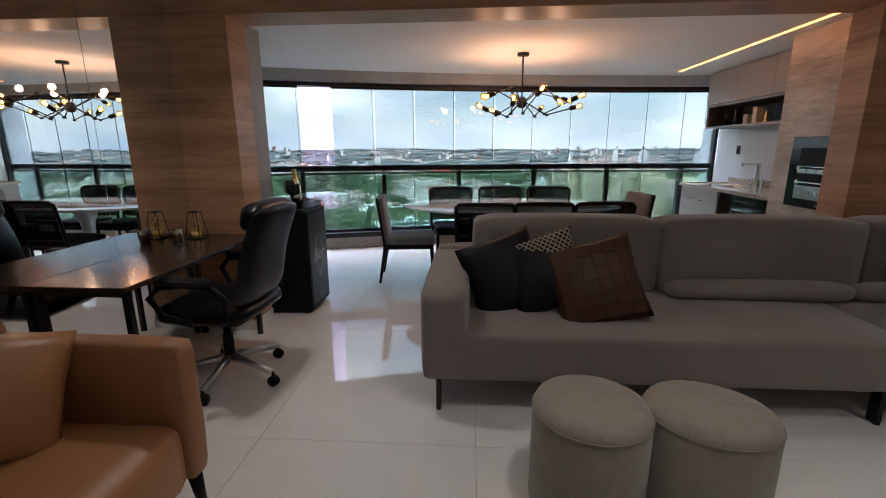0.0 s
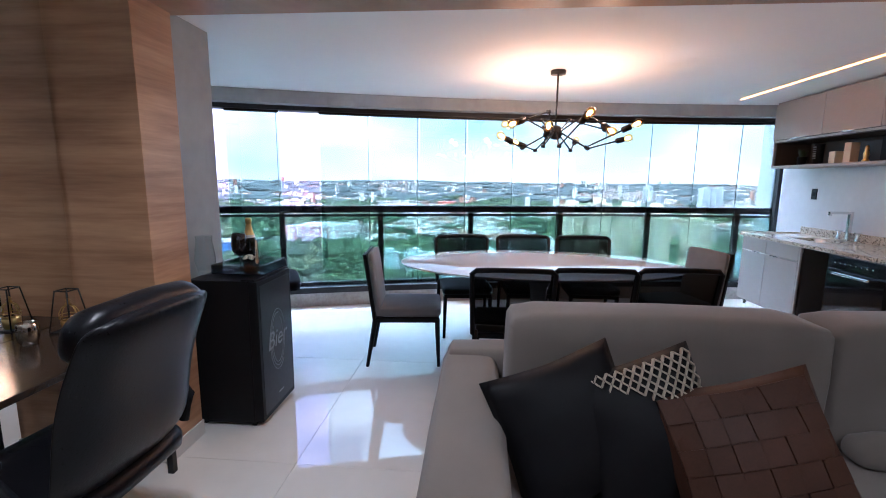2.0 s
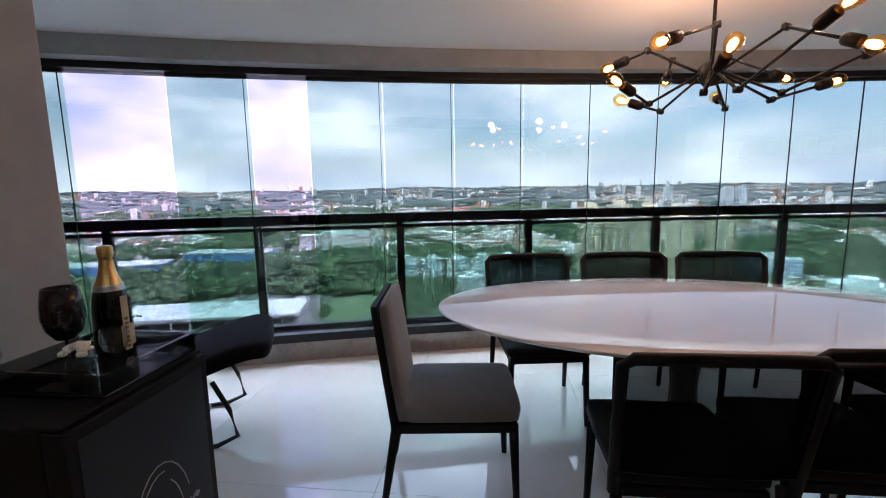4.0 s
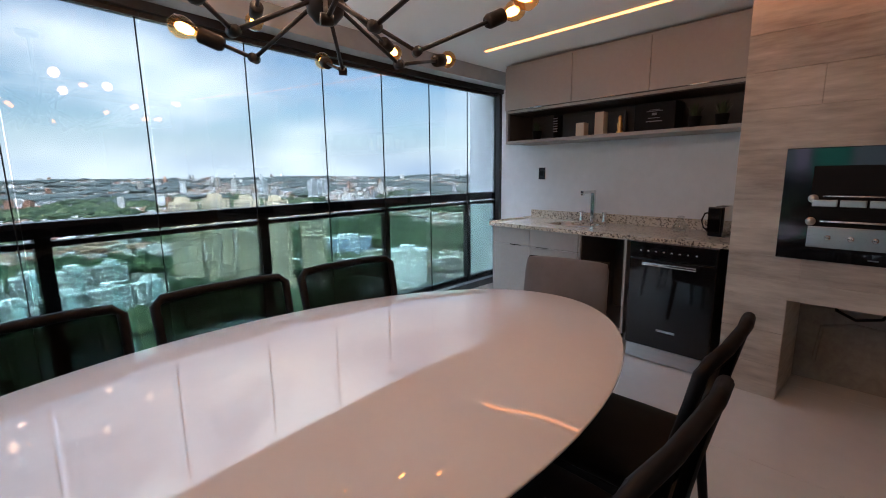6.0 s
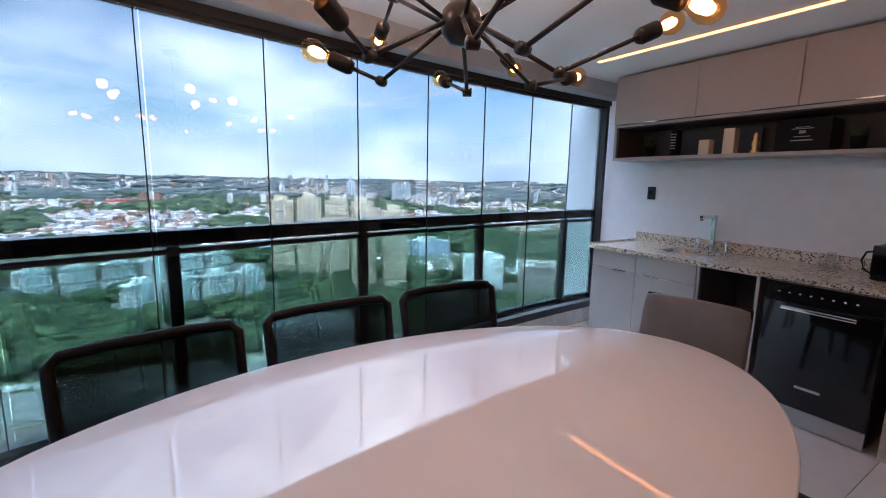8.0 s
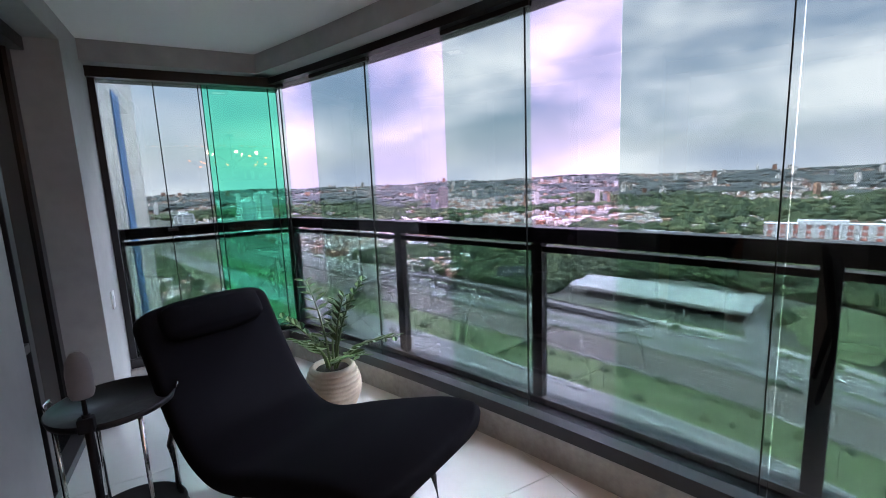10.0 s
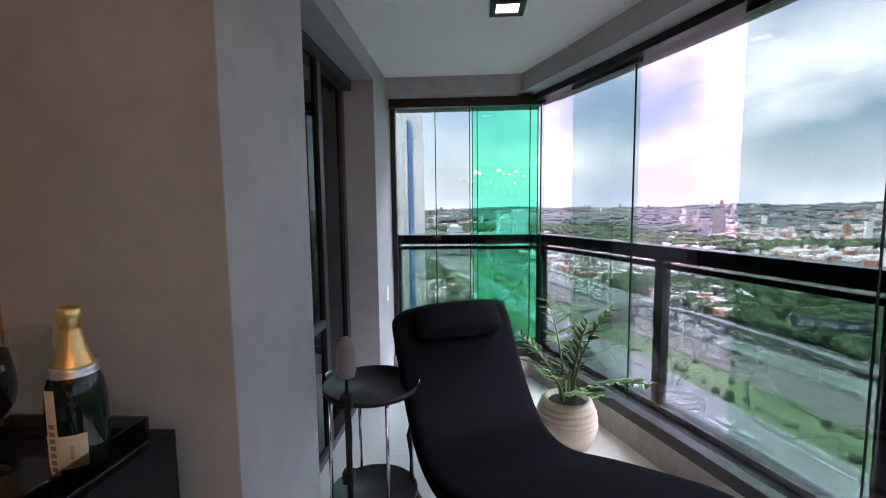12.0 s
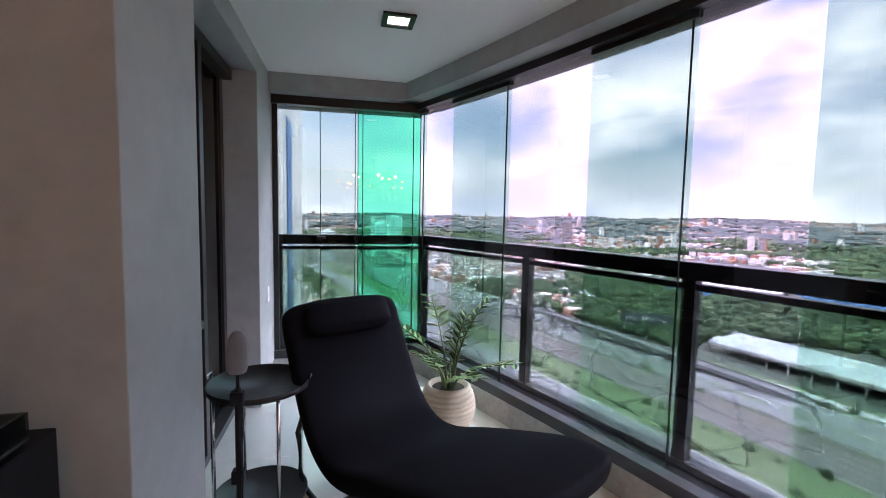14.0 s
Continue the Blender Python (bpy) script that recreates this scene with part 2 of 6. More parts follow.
M_GREEN = tinted_glass("stacked_green_glass", (0.15, 0.34, 0.275))
M_DARKGL = tinted_glass("dark_door_glass", (0.13, 0.15, 0.16))
M_CLEAR = tinted_glass("clear_glass", (0.93, 0.95, 0.95))
M_SMOKE = tinted_glass("smoked_oven_glass", (0.45, 0.48, 0.48))
M_MIRROR = surface("mirror_silver", (0.86, 0.88, 0.88), 0.005, metal=1.0, vary=0.005, bump=0.0, rvary=0.004)
M_BULBG = tinted_glass("amber_bulb_glass", (1.0, 0.74, 0.42))
M_FILA = glow("glowing_filament", (1.0, 0.40, 0.09), 3.5)
M_LED = glow("warm_led_strip", (1.0, 0.30, 0.07), 0.8)
M_SPOT = glow("downlight_diffuser", (1.0, 0.93, 0.78), 0.5)


# ---- builders ----
def link_mesh(name, bm, mat, parent=None, label="", smooth=False):
    me = bpy.data.meshes.new(name)
    bm.normal_update()
    bm.to_mesh(me)
    bm.free()
    me.materials.append(mat)
    if smooth:
        for f in me.polygons:
            f.use_smooth = True
    ob = new(name, me)
    if parent:
        ob.parent = parent
    if label:
        ob["label"] = label
    return ob


part = link_mesh


def thing(name, label, category, x=0, y=0, z=0, rz=0, group="", kind=""):
    ob = new(name)
    ob.empty_display_size = 0.1
    ob.matrix_basis = pose(x, y, z, 0, 0, rz)
    return tagged(ob, label, category, group, kind)


def add_box(bm, lo, hi, bev=0.0, seg=2):
    r = bmesh.ops.create_cube(bm, size=1)
    vs = r["verts"]
    for v in vs:
        v.co = Vector([lo[i] + (v.co[i] + 0.5) * (hi[i] - lo[i]) for i in range(3)])
    if bev:
        es = list({e for v in vs for e in v.link_edges})
        out = bmesh.ops.bevel(bm, geom=es, offset=bev, segments=seg, profile=0.6, affect="EDGES", clamp_overlap=True)
        vs = list({v for f in out["faces"] for v in f.verts} | {v for v in vs if v.is_valid})
    return vs


def box(name, lo, hi, mat, parent=None, bev=0.0, seg=2, label="", rot=None, smooth=False):
    bm = bmesh.new()
    vs = add_box(bm, lo, hi, bev, seg)
    if rot:
        bmesh.ops.transform(bm, matrix=rot, verts=bm.verts)
    return link_mesh(name, bm, mat, parent, label, smooth)


def add_tube(bm, pts, r, seg=10, closed=False, r_end=None):
    """A round bar along points."""
    pts = [Vector(p) for p in pts]
    n, rings = len(pts), []
    for i, p in enumerate(pts):
        if closed:
            d = pts[(i + 1) % n] - pts[i - 1]
        else:
            d = pts[min(i + 1, n - 1)] - pts[max(i - 1, 0)]
        q = d.normalized().to_track_quat("Z", "Y")
        rr = r if r_end is None else r + (r_end - r) * i / max(1, n - 1)
        rings.append([bm.verts.new(p + q @ Vector((rr * math.cos(a), rr * math.sin(a), 0))) for a in [2 * math.pi * k / seg for k in range(seg)]])
    for i in range(n if closed else n - 1):
        a, b = rings[i], rings[(i + 1) % n]
        for k in range(seg):
            bm.faces.new((a[k], a[(k + 1) % seg], b[(k + 1) % seg], b[k]))
    if not closed:
        bm.faces.new(rings[0][::-1])
        bm.faces.new(rings[-1])


def tube(name, pts, r, mat, parent=None, seg=10, closed=False, label="", r_end=None):
    bm = bmesh.new()
    add_tube(bm, pts, r, seg, closed, r_end)
    return link_mesh(name, bm, mat, parent, label, True)


def lathe(name, prof, mat, parent=None, seg=28, at=(0, 0, 0), sx=1.0, sy=1.0, label="", smooth=True, rot=None):
    """A profile of (radius, height) turned round z."""
    bm = bmesh.new()
    rings = []
    for r, z in prof:
        if r < 1e-5:
            rings.append([bm.verts.new((0, 0, z))])
        else:
            rings.append([bm.verts.new((r * sx * math.cos(2 * math.pi * k / seg), r * sy * math.sin(2 * math.pi * k / seg), z)) for k in range(seg)])
    for a, b in zip(rings, rings[1:]):
        for k in range(seg):
            if len(a) == 1 and len(b) == 1:
                continue
            if len(a) == 1:
                bm.faces.new((a[0], b[(k + 1) % seg], b[k]))
            elif len(b) == 1:
                bm.faces.new((a[k], a[(k + 1) % seg], b[0]))
            else:
                bm.faces.new((a[k], a[(k + 1) % seg], b[(k + 1) % seg], b[k]))
    bmesh.ops.recalc_face_normals(bm, faces=bm.faces)
    m = Matrix.Translation(at)
    if rot:
        m = m @ rot
    bmesh.ops.transform(bm, matrix=m, verts=bm.verts)
    return link_mesh(name, bm, mat, parent, label, smooth)


def cushion(name, lo, hi, mat, parent=None, rnd=0.06, puff=0.02, label="", rot=None, seed=0, cuts=10):
    """An upholstered block with round edges, swollen faces and slight creases."""
    bm = bmesh.new()
    bmesh.ops.create_cube(bm, size=2)
    bmesh.ops.subdivide_edges(bm, edges=bm.edges[:], cuts=cuts, use_grid_fill=True)
    c = Vector([(lo[i] + hi[i]) / 2 for i in range(3)])
    h = Vector([(hi[i] - lo[i]) / 2 for i in range(3)])
    for v in bm.verts:
        u = v.co.copy()
        inner = Vector([max(-(h[i] - rnd), min(h[i] - rnd, u[i] * h[i])) for i in range(3)])
        d = Vector([u[i] * h[i] for i in range(3)]) - inner
        p = inner + (d.normalized() * rnd if d.length > 1e-6 else d)
        for i in range(3):
            j, k = (i + 1) % 3, (i + 2) % 3
            if abs(u[i]) > 0.999:
                p[i] += math.copysign(puff * (1 - u[j] ** 2) * (1 - u[k] ** 2), u[i])
        w = noise.noise(p * 7 + Vector((seed * 3.1, seed * 1.7, 0))) * 0.004 + noise.noise(p * 22 + Vector((seed, 0, 0))) * 0.0015
        v.co = c + p + p.normalized() * w
    if rot:
        bmesh.ops.transform(bm, matrix=rot, verts=bm.verts)
    return link_mesh(name, bm, mat, parent, label, True)


def pillow(name, size, thick, mat, parent=None, label="", seed=0):
    """A square throw pillow in the local xz plane, pinched at its corners."""
    bm = bmesh.new()
    n, grid = 14, {}
    for s in (-1, 1):
        for i in range(n + 1):
            for j in range(n + 1):
                u, v = 2 * i / n - 1, 2 * j / n - 1
                edge = i in (0, n) or j in (0, n)
                if edge and s == 1:
                    grid[s, i, j] = grid[-1, i, j]
                    continue
                t = thick / 2 * ((1 - u ** 2) * (1 - v ** 2)) ** 0.42
                pin = 1 - 0.07 * (1 - abs(u) ** 1.5) * abs(v) - 0.07 * (1 - abs(v) ** 1.5) * abs(u)
                w = noise.noise(Vector((u * 2.4 + seed, v * 2.4, s))) * 0.012 * (0 if edge else 1)
                grid[s, i, j] = bm.verts.new((u * size / 2 * pin, s * (t + w * 0.5), v * size / 2 * pin))
    for s in (-1, 1):
        for i in range(n):
            for j in range(n):
                q = [grid[s, i, j], grid[s, i + 1, j], grid[s, i + 1, j + 1], grid[s, i, j + 1]]
                bm.faces.new(q if s == -1 else q[::-1])
    return link_mesh(name, bm, mat, parent, label, True)


def bars(name, rects, y, mat, parent, depth=0.0015):
    """Flat bars (x0, z0, x1, z1) on a face looking to -y."""
    bm = bmesh.new()
    for x0, z0, x1, z1 in rects:
        add_box(bm, (x0, y - depth, z0), (x1, y, z1))
    return link_mesh(name, bm, mat, parent)


# ---- structure ----
CX, CY, RAD = 5.65, -12.10, 21.10      # the balcony front is an arc
CEIL, HEAD, RAIL = 2.32, 2.125, 1.13


def on_arc(x, dr=0.0):
    return Vector((x, CY + math.sqrt((RAD + dr) ** 2 - (x - CX) ** 2), 0))


def at_angle(a, dr=0.0):
    return Vector((CX + (RAD + dr) * math.sin(a), CY + (RAD + dr) * math.cos(a), 0))


A0, A1 = math.asin((-3.0 - CX) / RAD), math.asin((4.93 - CX) / RAD)


def arc_band(name, r0, r1, z0, z1, mat, parent=None, a0=A0, a1=A1, n=48, label=""):
    """A curved bar of rectangular section along the front."""
    bm = bmesh.new()
    rows = []
    for i in range(n + 1):
        a = a0 + (a1 - a0) * i / n
        p, q = at_angle(a, r0), at_angle(a, r1)
        rows.append([bm.verts.new((p.x, p.y, z0)), bm.verts.new((q.x, q.y, z0)), bm.verts.new((q.x, q.y, z1)), bm.verts.new((p.x, p.y, z1))])
    for a, b in zip(rows, rows[1:]):
        for k in range(4):
            bm.faces.new((a[k], a[(k + 1) % 4], b[(k + 1) % 4], b[k]))
    bm.faces.new(rows[0])
    bm.faces.new(rows[-1][::-1])
    bmesh.ops.recalc_face_normals(bm, faces=bm.faces)
    return link_mesh(name, bm, mat, parent, label)


def structure(ob, label, category):
    return tagged(ob, label, category, "", "structure")


def plate(name, outline, z0, z1, mat):
    bm = bmesh.new()
    lo, hi = [bm.verts.new((x, y, z0)) for x, y in outline], [bm.verts.new((x, y, z1)) for x, y in outline]
    bm.faces.new(lo[::-1])
    bm.faces.new(hi)
    n = len(lo)
    for k in range(n):
        bm.faces.new((lo[k], lo[(k + 1) % n], hi[(k + 1) % n], hi[k]))
    bmesh.ops.recalc_face_normals(bm, faces=bm.faces)
    return link_mesh(name, bm, mat)


def arc_outline(dr, a0=A0, a1=A1, n=40):
    return [tuple(at_angle(a0 + (a1 - a0) * i / n, dr)[:2]) for i in range(n + 1)]


balcony_edge = arc_outline(0.2)
floor = structure(plate("floor", [(-0.9, -0.6), (6.6, -0.6), (6.6, 5.43), (4.95, 5.43), *balcony_edge[::-1], (-3.2, 5.7), (-0.9, 5.7)], -0.25, -0.012, M_GROUT),
                  "polished cream porcelain tile floor", "floor")
structure(plate("ceiling", [(-2.85, 5.7), (-1.0, 5.7), (-1.0, 5.43), (4.95, 5.43), *arc_outline(-0.22)[::-1]], CEIL, CEIL + 0.15, M_CEIL),
          "plain white plaster ceiling of the balcony", "ceiling")
structure(box("ceiling_2", (-0.75, -0.75, 2.45), (6.75, 5.134, 2.6), M_CEIL), "white plaster ceiling of the living room", "ceiling")

# living room walls
structure(box("wall_west", (-0.9, -0.75, 0), (-0.656, 5.17, 2.45), M_WHITE), "white living room wall behind the mirror", "wall")
structure(box("wall_south", (-0.8, -0.9, 0), (6.75, -0.75, 2.45), M_WHITE), "white wall behind the camera", "wall")
structure(box("wall_east", (6.6, -0.75, 0), (6.75, 5.17, 2.45), M_WOOD), "brown wood panelled living room wall", "wall")
mirror = structure(box("mirror", (-0.656, 1.6, 0.0), (-0.64, 4.42, 2.45), M_MIRROR), "large frameless wall mirror beside the desk", "mirror")
structure(box("mirror_2", (-0.656, 4.424, 0.0), (-0.64, 5.125, 2.45), M_MIRROR), "narrow frameless wall mirror beside wood column", "mirror")

# wood portal
structure(box("column_west", (-0.9, 5.134, 0.085), (-0.235, 5.395, 2.215), M_WOOD, bev=0.003), "brown wood clad column of the balcony portal", "column")
structure(box("column_east", (3.885, 5.19, 0.085), (4.95, 5.43, 2.215), M_WOOD, bev=0.003), "brown wood clad column of the balcony portal", "column")
structure(box("wall_north", (4.95, 5.19, 0.0), (6.75, 5.43, 2.45), M_WOOD), "brown wood panelled living room wall", "wall")
structure(box("beam", (-0.9, 5.134, 2.215), (4.95, 5.43, 2.6), M_WOOD, bev=0.003), "brown wood clad beam over balcony portal", "beam")
for nm, lo, hi in (("baseboard", (-0.639, 5.127, 0), (-0.228, 5.402, 0.085)), ("baseboard_2", (3.878, 5.183, 0), (4.95, 5.437, 0.085))):
    structure(box(nm, lo, hi, M_FLOOR, bev=0.002), "cream porcelain skirting at column base", "baseboard")

# grey pier and sliding door wall
structure(box("pier", (-0.957, 5.403, 0), (-0.423, 6.0, CEIL), M_CEMENT, bev=0.004), "burnt cement grey wall pier beside minibar", "wall")
structure(box("wall_lintel", (-2.33, 5.65, 2.19), (-0.957, 5.945, CEIL), M_CEMENT, bev=0.003), "grey cement lintel over sliding door", "wall")
structure(box("wall_jamb", (-3.2, 5.65, 0), (-2.33, 5.945, CEIL), M_CEMENT, bev=0.003), "grey cement wall beside sliding door", "wall")
structure(box("wall_room_back", (-2.5, 4.6, 0), (-0.9, 4.7, CEIL), M_WHITE), "dim wall of the room behind door", "wall")
structure(box("wall_room_side", (-2.6, 4.6, 0), (-2.5, 5.65, CEIL), M_WHITE), "dim wall of the room behind door", "wall")
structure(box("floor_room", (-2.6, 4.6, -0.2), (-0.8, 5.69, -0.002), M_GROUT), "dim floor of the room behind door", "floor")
structure(box("ceiling_room", (-2.6, 4.6, CEIL), (-1.0, 5.69, CEIL + 0.1), M_CEIL), "ceiling of the room behind door", "ceiling")

door = structure(thing("door_1", "", ""), "black aluminium sliding balcony door with dark glass, closed", "door")
for lo, hi in (((-2.328, 5.70, 2.12), (-0.959, 5.80, 2.188)), ((-2.328, 5.70, 0.0), (-0.959, 5.80, 0.05))):
    box("rail", lo, hi, M_BLACK, door, 0.004)
for x0, x1, y in ((-2.328, -2.26, 5.70), (-1.75, -1.69, 5.70), (-1.73, -1.67, 5.755), (-1.06, -0.959, 5.755)):
    box("stile", (x0, y, 0.05), (x1, y + 0.045, 2.12), M_BLACK, door, 0.004)
box("pane", (-2.26, 5.72, 0.05), (-1.73, 5.727, 2.12), M_DARKGL, door).visible_shadow = False
box("pane", (-1.69, 5.775, 0.05), (-1.06, 5.782, 2.12), M_DARKGL, door).visible_shadow = False
box("crossbar", (-1.67, 5.758, 0.72), (-1.06, 5.80, 0.76), M_BLACK, door, 0.003)

# kitchen end: walls and barbecue block
structure(box("wall_kitchen", (4.95, 6.5, 0), (5.1, 9.0, CEIL), M_WALLG), "light grey painted wall over kitchen counter", "wall")
structure(box("wall_outer_jamb", (4.955, 9.005, 0), (5.35, 9.35, 2.6), M_WHITE), "white outer wall edge beside the glazing", "wall")

bbq = structure(thing("barbecue_wall", "", ""), "wall clad in grey-brown wood-look porcelain with barbecue niche", "wall")
BX, BY0, BY1 = 4.235, 5.437, 6.505
OV, NI = (5.53, 6.275, 0.847, 1.44), (5.585, 6.2, 0.0, 0.603)
for lo, hi in (((BX + 0.012, BY0, 1.44), (4.95, BY1, CEIL)), ((BX + 0.012, BY0, 0.603), (4.95, BY1, 0.847)),
               ((BX + 0.012, BY0, 0.847), (4.95, 5.53, 1.44)), ((BX + 0.012, 6.275, 0.847), (4.95, BY1, 1.44)),
               ((BX + 0.012, BY0, 0), (4.95, 5.585, 0.603)), ((BX + 0.012, 6.2, 0), (4.95, BY1, 0.603))):
    box("core", lo, hi, M_PORC, bbq)
box("niche_back", (4.72, 5.585, 0), (4.78, 6.2, 0.603), M_CONCRETE, bbq, label="unfinished grey concrete niche back")
tube("gas_hose", [(4.70, 6.05, 0.603), (4.69, 6.02, 0.48), (4.69, 5.93, 0.44), (4.69, 5.82, 0.47), (4.70, 5.76, 0.603)], 0.009, M_BPLAST, bbq, 8)
tube("mortar_line", [(4.717, 6.1, 0.13), (4.716, 6.08, 0.36), (4.716, 5.93, 0.40), (4.716, 5.74, 0.385), (4.716, 5.70, 0.12)], 0.012, M_CONCRETE, bbq, 6)
# porcelain boards
zs = [0.0, 0.2, 0.4, 0.603, 0.711, 0.847, 1.0, 1.16, 1.31, 1.44, 1.66, 1.86, 2.06, CEIL]
for i, (z0, z1) in enumerate(zip(zs, zs[1:])):
    spans = [(BY0, BY1)]
    if z1 <= NI[3] + 1e-6:
        spans = [(BY0, NI[0]), (NI[1], BY1)]
    elif z0 >= OV[2] - 1e-6 and z1 <= OV[3] + 1e-6:
        spans = [(BY0, OV[0]), (OV[1], BY1)]
    for y0, y1 in spans:
        cut = [y0, y1] if y1 - y0 < 0.7 else [y0, y0 + (0.36, 0.72, 0.5)[i % 3], y1]
        for a, b in zip(cut, cut[1:]):
            box("porcelain_board", (BX, a + 0.0008, z0 + 0.0008), (BX + 0.011, b - 0.0008, z1 - 0.0008), M_PORC, bbq, 0.0012, 1)
structure(box("baseboard_3", (BX - 0.008, BY0 + 0.002, 0.0), (BX - 0.0005, 5.563, 0.012), M_FLOOR), "thin porcelain skirting strip", "baseboard")

# built-in gas barbecue oven
oven = thing("built_in_barbecue", "black glass built-in gas barbecue with steel control panel", "oven", BX, 5.9025, 0.847)
box("glass_front", (-0.012, -0.3725, 0.0), (-0.004, 0.3725, 0.593), M_BGLOSS, oven, 0.003)
box("housing", (0.014, -0.36, 0.02), (0.42, 0.36, 0.575), M_BMET, oven)
box("opening_frame", (-0.016, -0.21, 0.06), (-0.0125, 0.25, 0.5), M_BPLAST, oven)
box("control_panel", (-0.03, -0.20, 0.075), (-0.0165, 0.245, 0.185), M_STEEL, oven, 0.003, label="brushed steel control panel")
for k in range(4):
    knob = lathe("knob", [(0.0, 0.0), (0.014, 0.0), (0.013, 0.014), (0.0, 0.016)], M_CHROME, oven, 14, at=(-0.03, 0.16 - 0.09 * k, 0.13), rot=Matrix.Rotation(-math.pi / 2, 4, "Y"))
tube("handle", [(-0.04, -0.15, 0.215), (-0.04, 0.2, 0.215)], 0.006, M_CHROME, oven)
for k in range(4):
    box("grill_tray", (-0.03, -0.19 + 0.11 * k, 0.29), (-0.0165, -0.09 + 0.11 * k, 0.325), M_STEEL, oven, 0.004)
tube("spit_bar", [(-0.036, -0.15, 0.345), (-0.036, 0.2, 0.345)], 0.004, M_CHROME, oven)
for k in range(2):
    lathe("end_disc", [(0.0, 0), (0.022, 0), (0.022, 0.006), (0, 0.006)], M_STEEL, oven, 16, at=(-0.02, 0.238, 0.21 + 0.12 * k), rot=Matrix.Rotation(-math.pi / 2, 4, "Y"))
bars("maker_mark", [(-0.02, 0.024, 0.02, 0.030)], 0, M_STEEL, oven).matrix_basis = Matrix.Translation((-0.0125, -0.02, 0)) @ Matrix.Rotation(-math.pi / 2, 4, "Z")

# LED slot and ceiling edge
structure(box("led_strip", (4.055, 5.44, CEIL - 0.006), (4.085, 8.32, CEIL - 0.001), M_LED), "glowing warm LED strip in ceiling slot", "light strip")
structure(arc_band("bulkhead", -0.28, 0.15, 2.19, 2.47, M_CEMENT), "grey cement bulkhead over the curved glazing", "bulkhead")
structure(box("bulkhead_2", (-3.2, 5.946, 2.19), (-2.75, 7.05, 2.47), M_CEMENT), "grey cement bulkhead over end window", "bulkhead")
structure(arc_band("curb", -0.16, 0.2, -0.1, 0.15, M_CONCRETE), "rough grey concrete curb under balcony glazing", "curb")
structure(box("curb_2", (-3.2, 5.946, -0.1), (-2.83, 7.12, 0.15), M_CONCRETE), "rough grey concrete curb under end window", "curb")

# glazing: railing and sliding panes
railing = structure(thing("railing", "", ""), "black aluminium balcony railing with green tinted glass", "railing")
arc_band("top_rail", -0.035, 0.05, RAIL - 0.075, RAIL, M_BLACK, railing)
arc_band("mid_rail", -0.018, 0.03, 1.01, 1.037, M_BLACK, railing)
arc_band("bottom_rail", -0.03, 0.05, 0.15, 0.247, M_BLACK, railing)
POSTS = [-1.86, -0.90, 0.15, 1.20, 2.30, 3.405, 4.515]
for x in POSTS:
    p = on_arc(x)
    a = math.asin((x - CX) / RAD)
    ob = box("post", (-0.03, -0.022, 0.2), (0.03, 0.03, RAIL - 0.07), M_BLACK, railing, 0.003)
    ob.matrix_basis = pose(p.x, p.y, 0, 0, 0, -math.degrees(a))
ob = box("corner_post", (-0.04, -0.04, 0.13), (0.04, 0.04, RAIL - 0.01), M_BLACK, railing, 0.003)
ob.matrix_basis = pose(-3.0, 7.15, 0)
box("end_rail", (-3.05, 5.946, RAIL - 0.075), (-2.965, 7.14, RAIL), M_BLACK, railing, 0.006)
box("end_mid_rail", (-3.03, 5.946, 1.01), (-2.98, 7.14, 1.037), M_BLACK, railing)
box("end_bottom_rail", (-3.04, 5.946, 0.15), (-2.97, 7.14, 0.247), M_BLACK, railing)
box("end_post", (-3.03, 5.946, 0.2), (-2.975, 6.0, RAIL - 0.07), M_BLACK, railing)
ends = [math.asin((x - CX) / RAD) for x in [-3.0] + POSTS + [4.93]]
for a, b in zip(ends, ends[1:]):
    panel = arc_band("glass_panel", 0.006, 0.010, 0.24, 1.015, M_GLASS2, railing, a, b, 6)
    panel.visible_shadow = False
    for f in panel.data.polygons:
        f.use_smooth = False
box("glass_panel", (-3.006, 6.0, 0.24), (-3.0, 7.12, 1.015), M_GLASS2, railing).visible_shadow = False

curtain = structure(thing("window_1", "", ""), "frameless sliding glass curtain panes in black tracks", "window")
arc_band("head_track", -0.15, 0.02, HEAD + 0.02, 2.19, M_BLACK, curtain)
arc_band("sill_track", -0.16, -0.04, 0.15, 0.215, M_BLACK, curtain)
box("end_head_track", (-3.06, 5.946, HEAD), (-2.86, 7.12, 2.19), M_BLACK, curtain)
box("end_sill_track", (-2.96, 5.946, 0.15), (-2.88, 7.12, 0.215), M_BLACK, curtain)
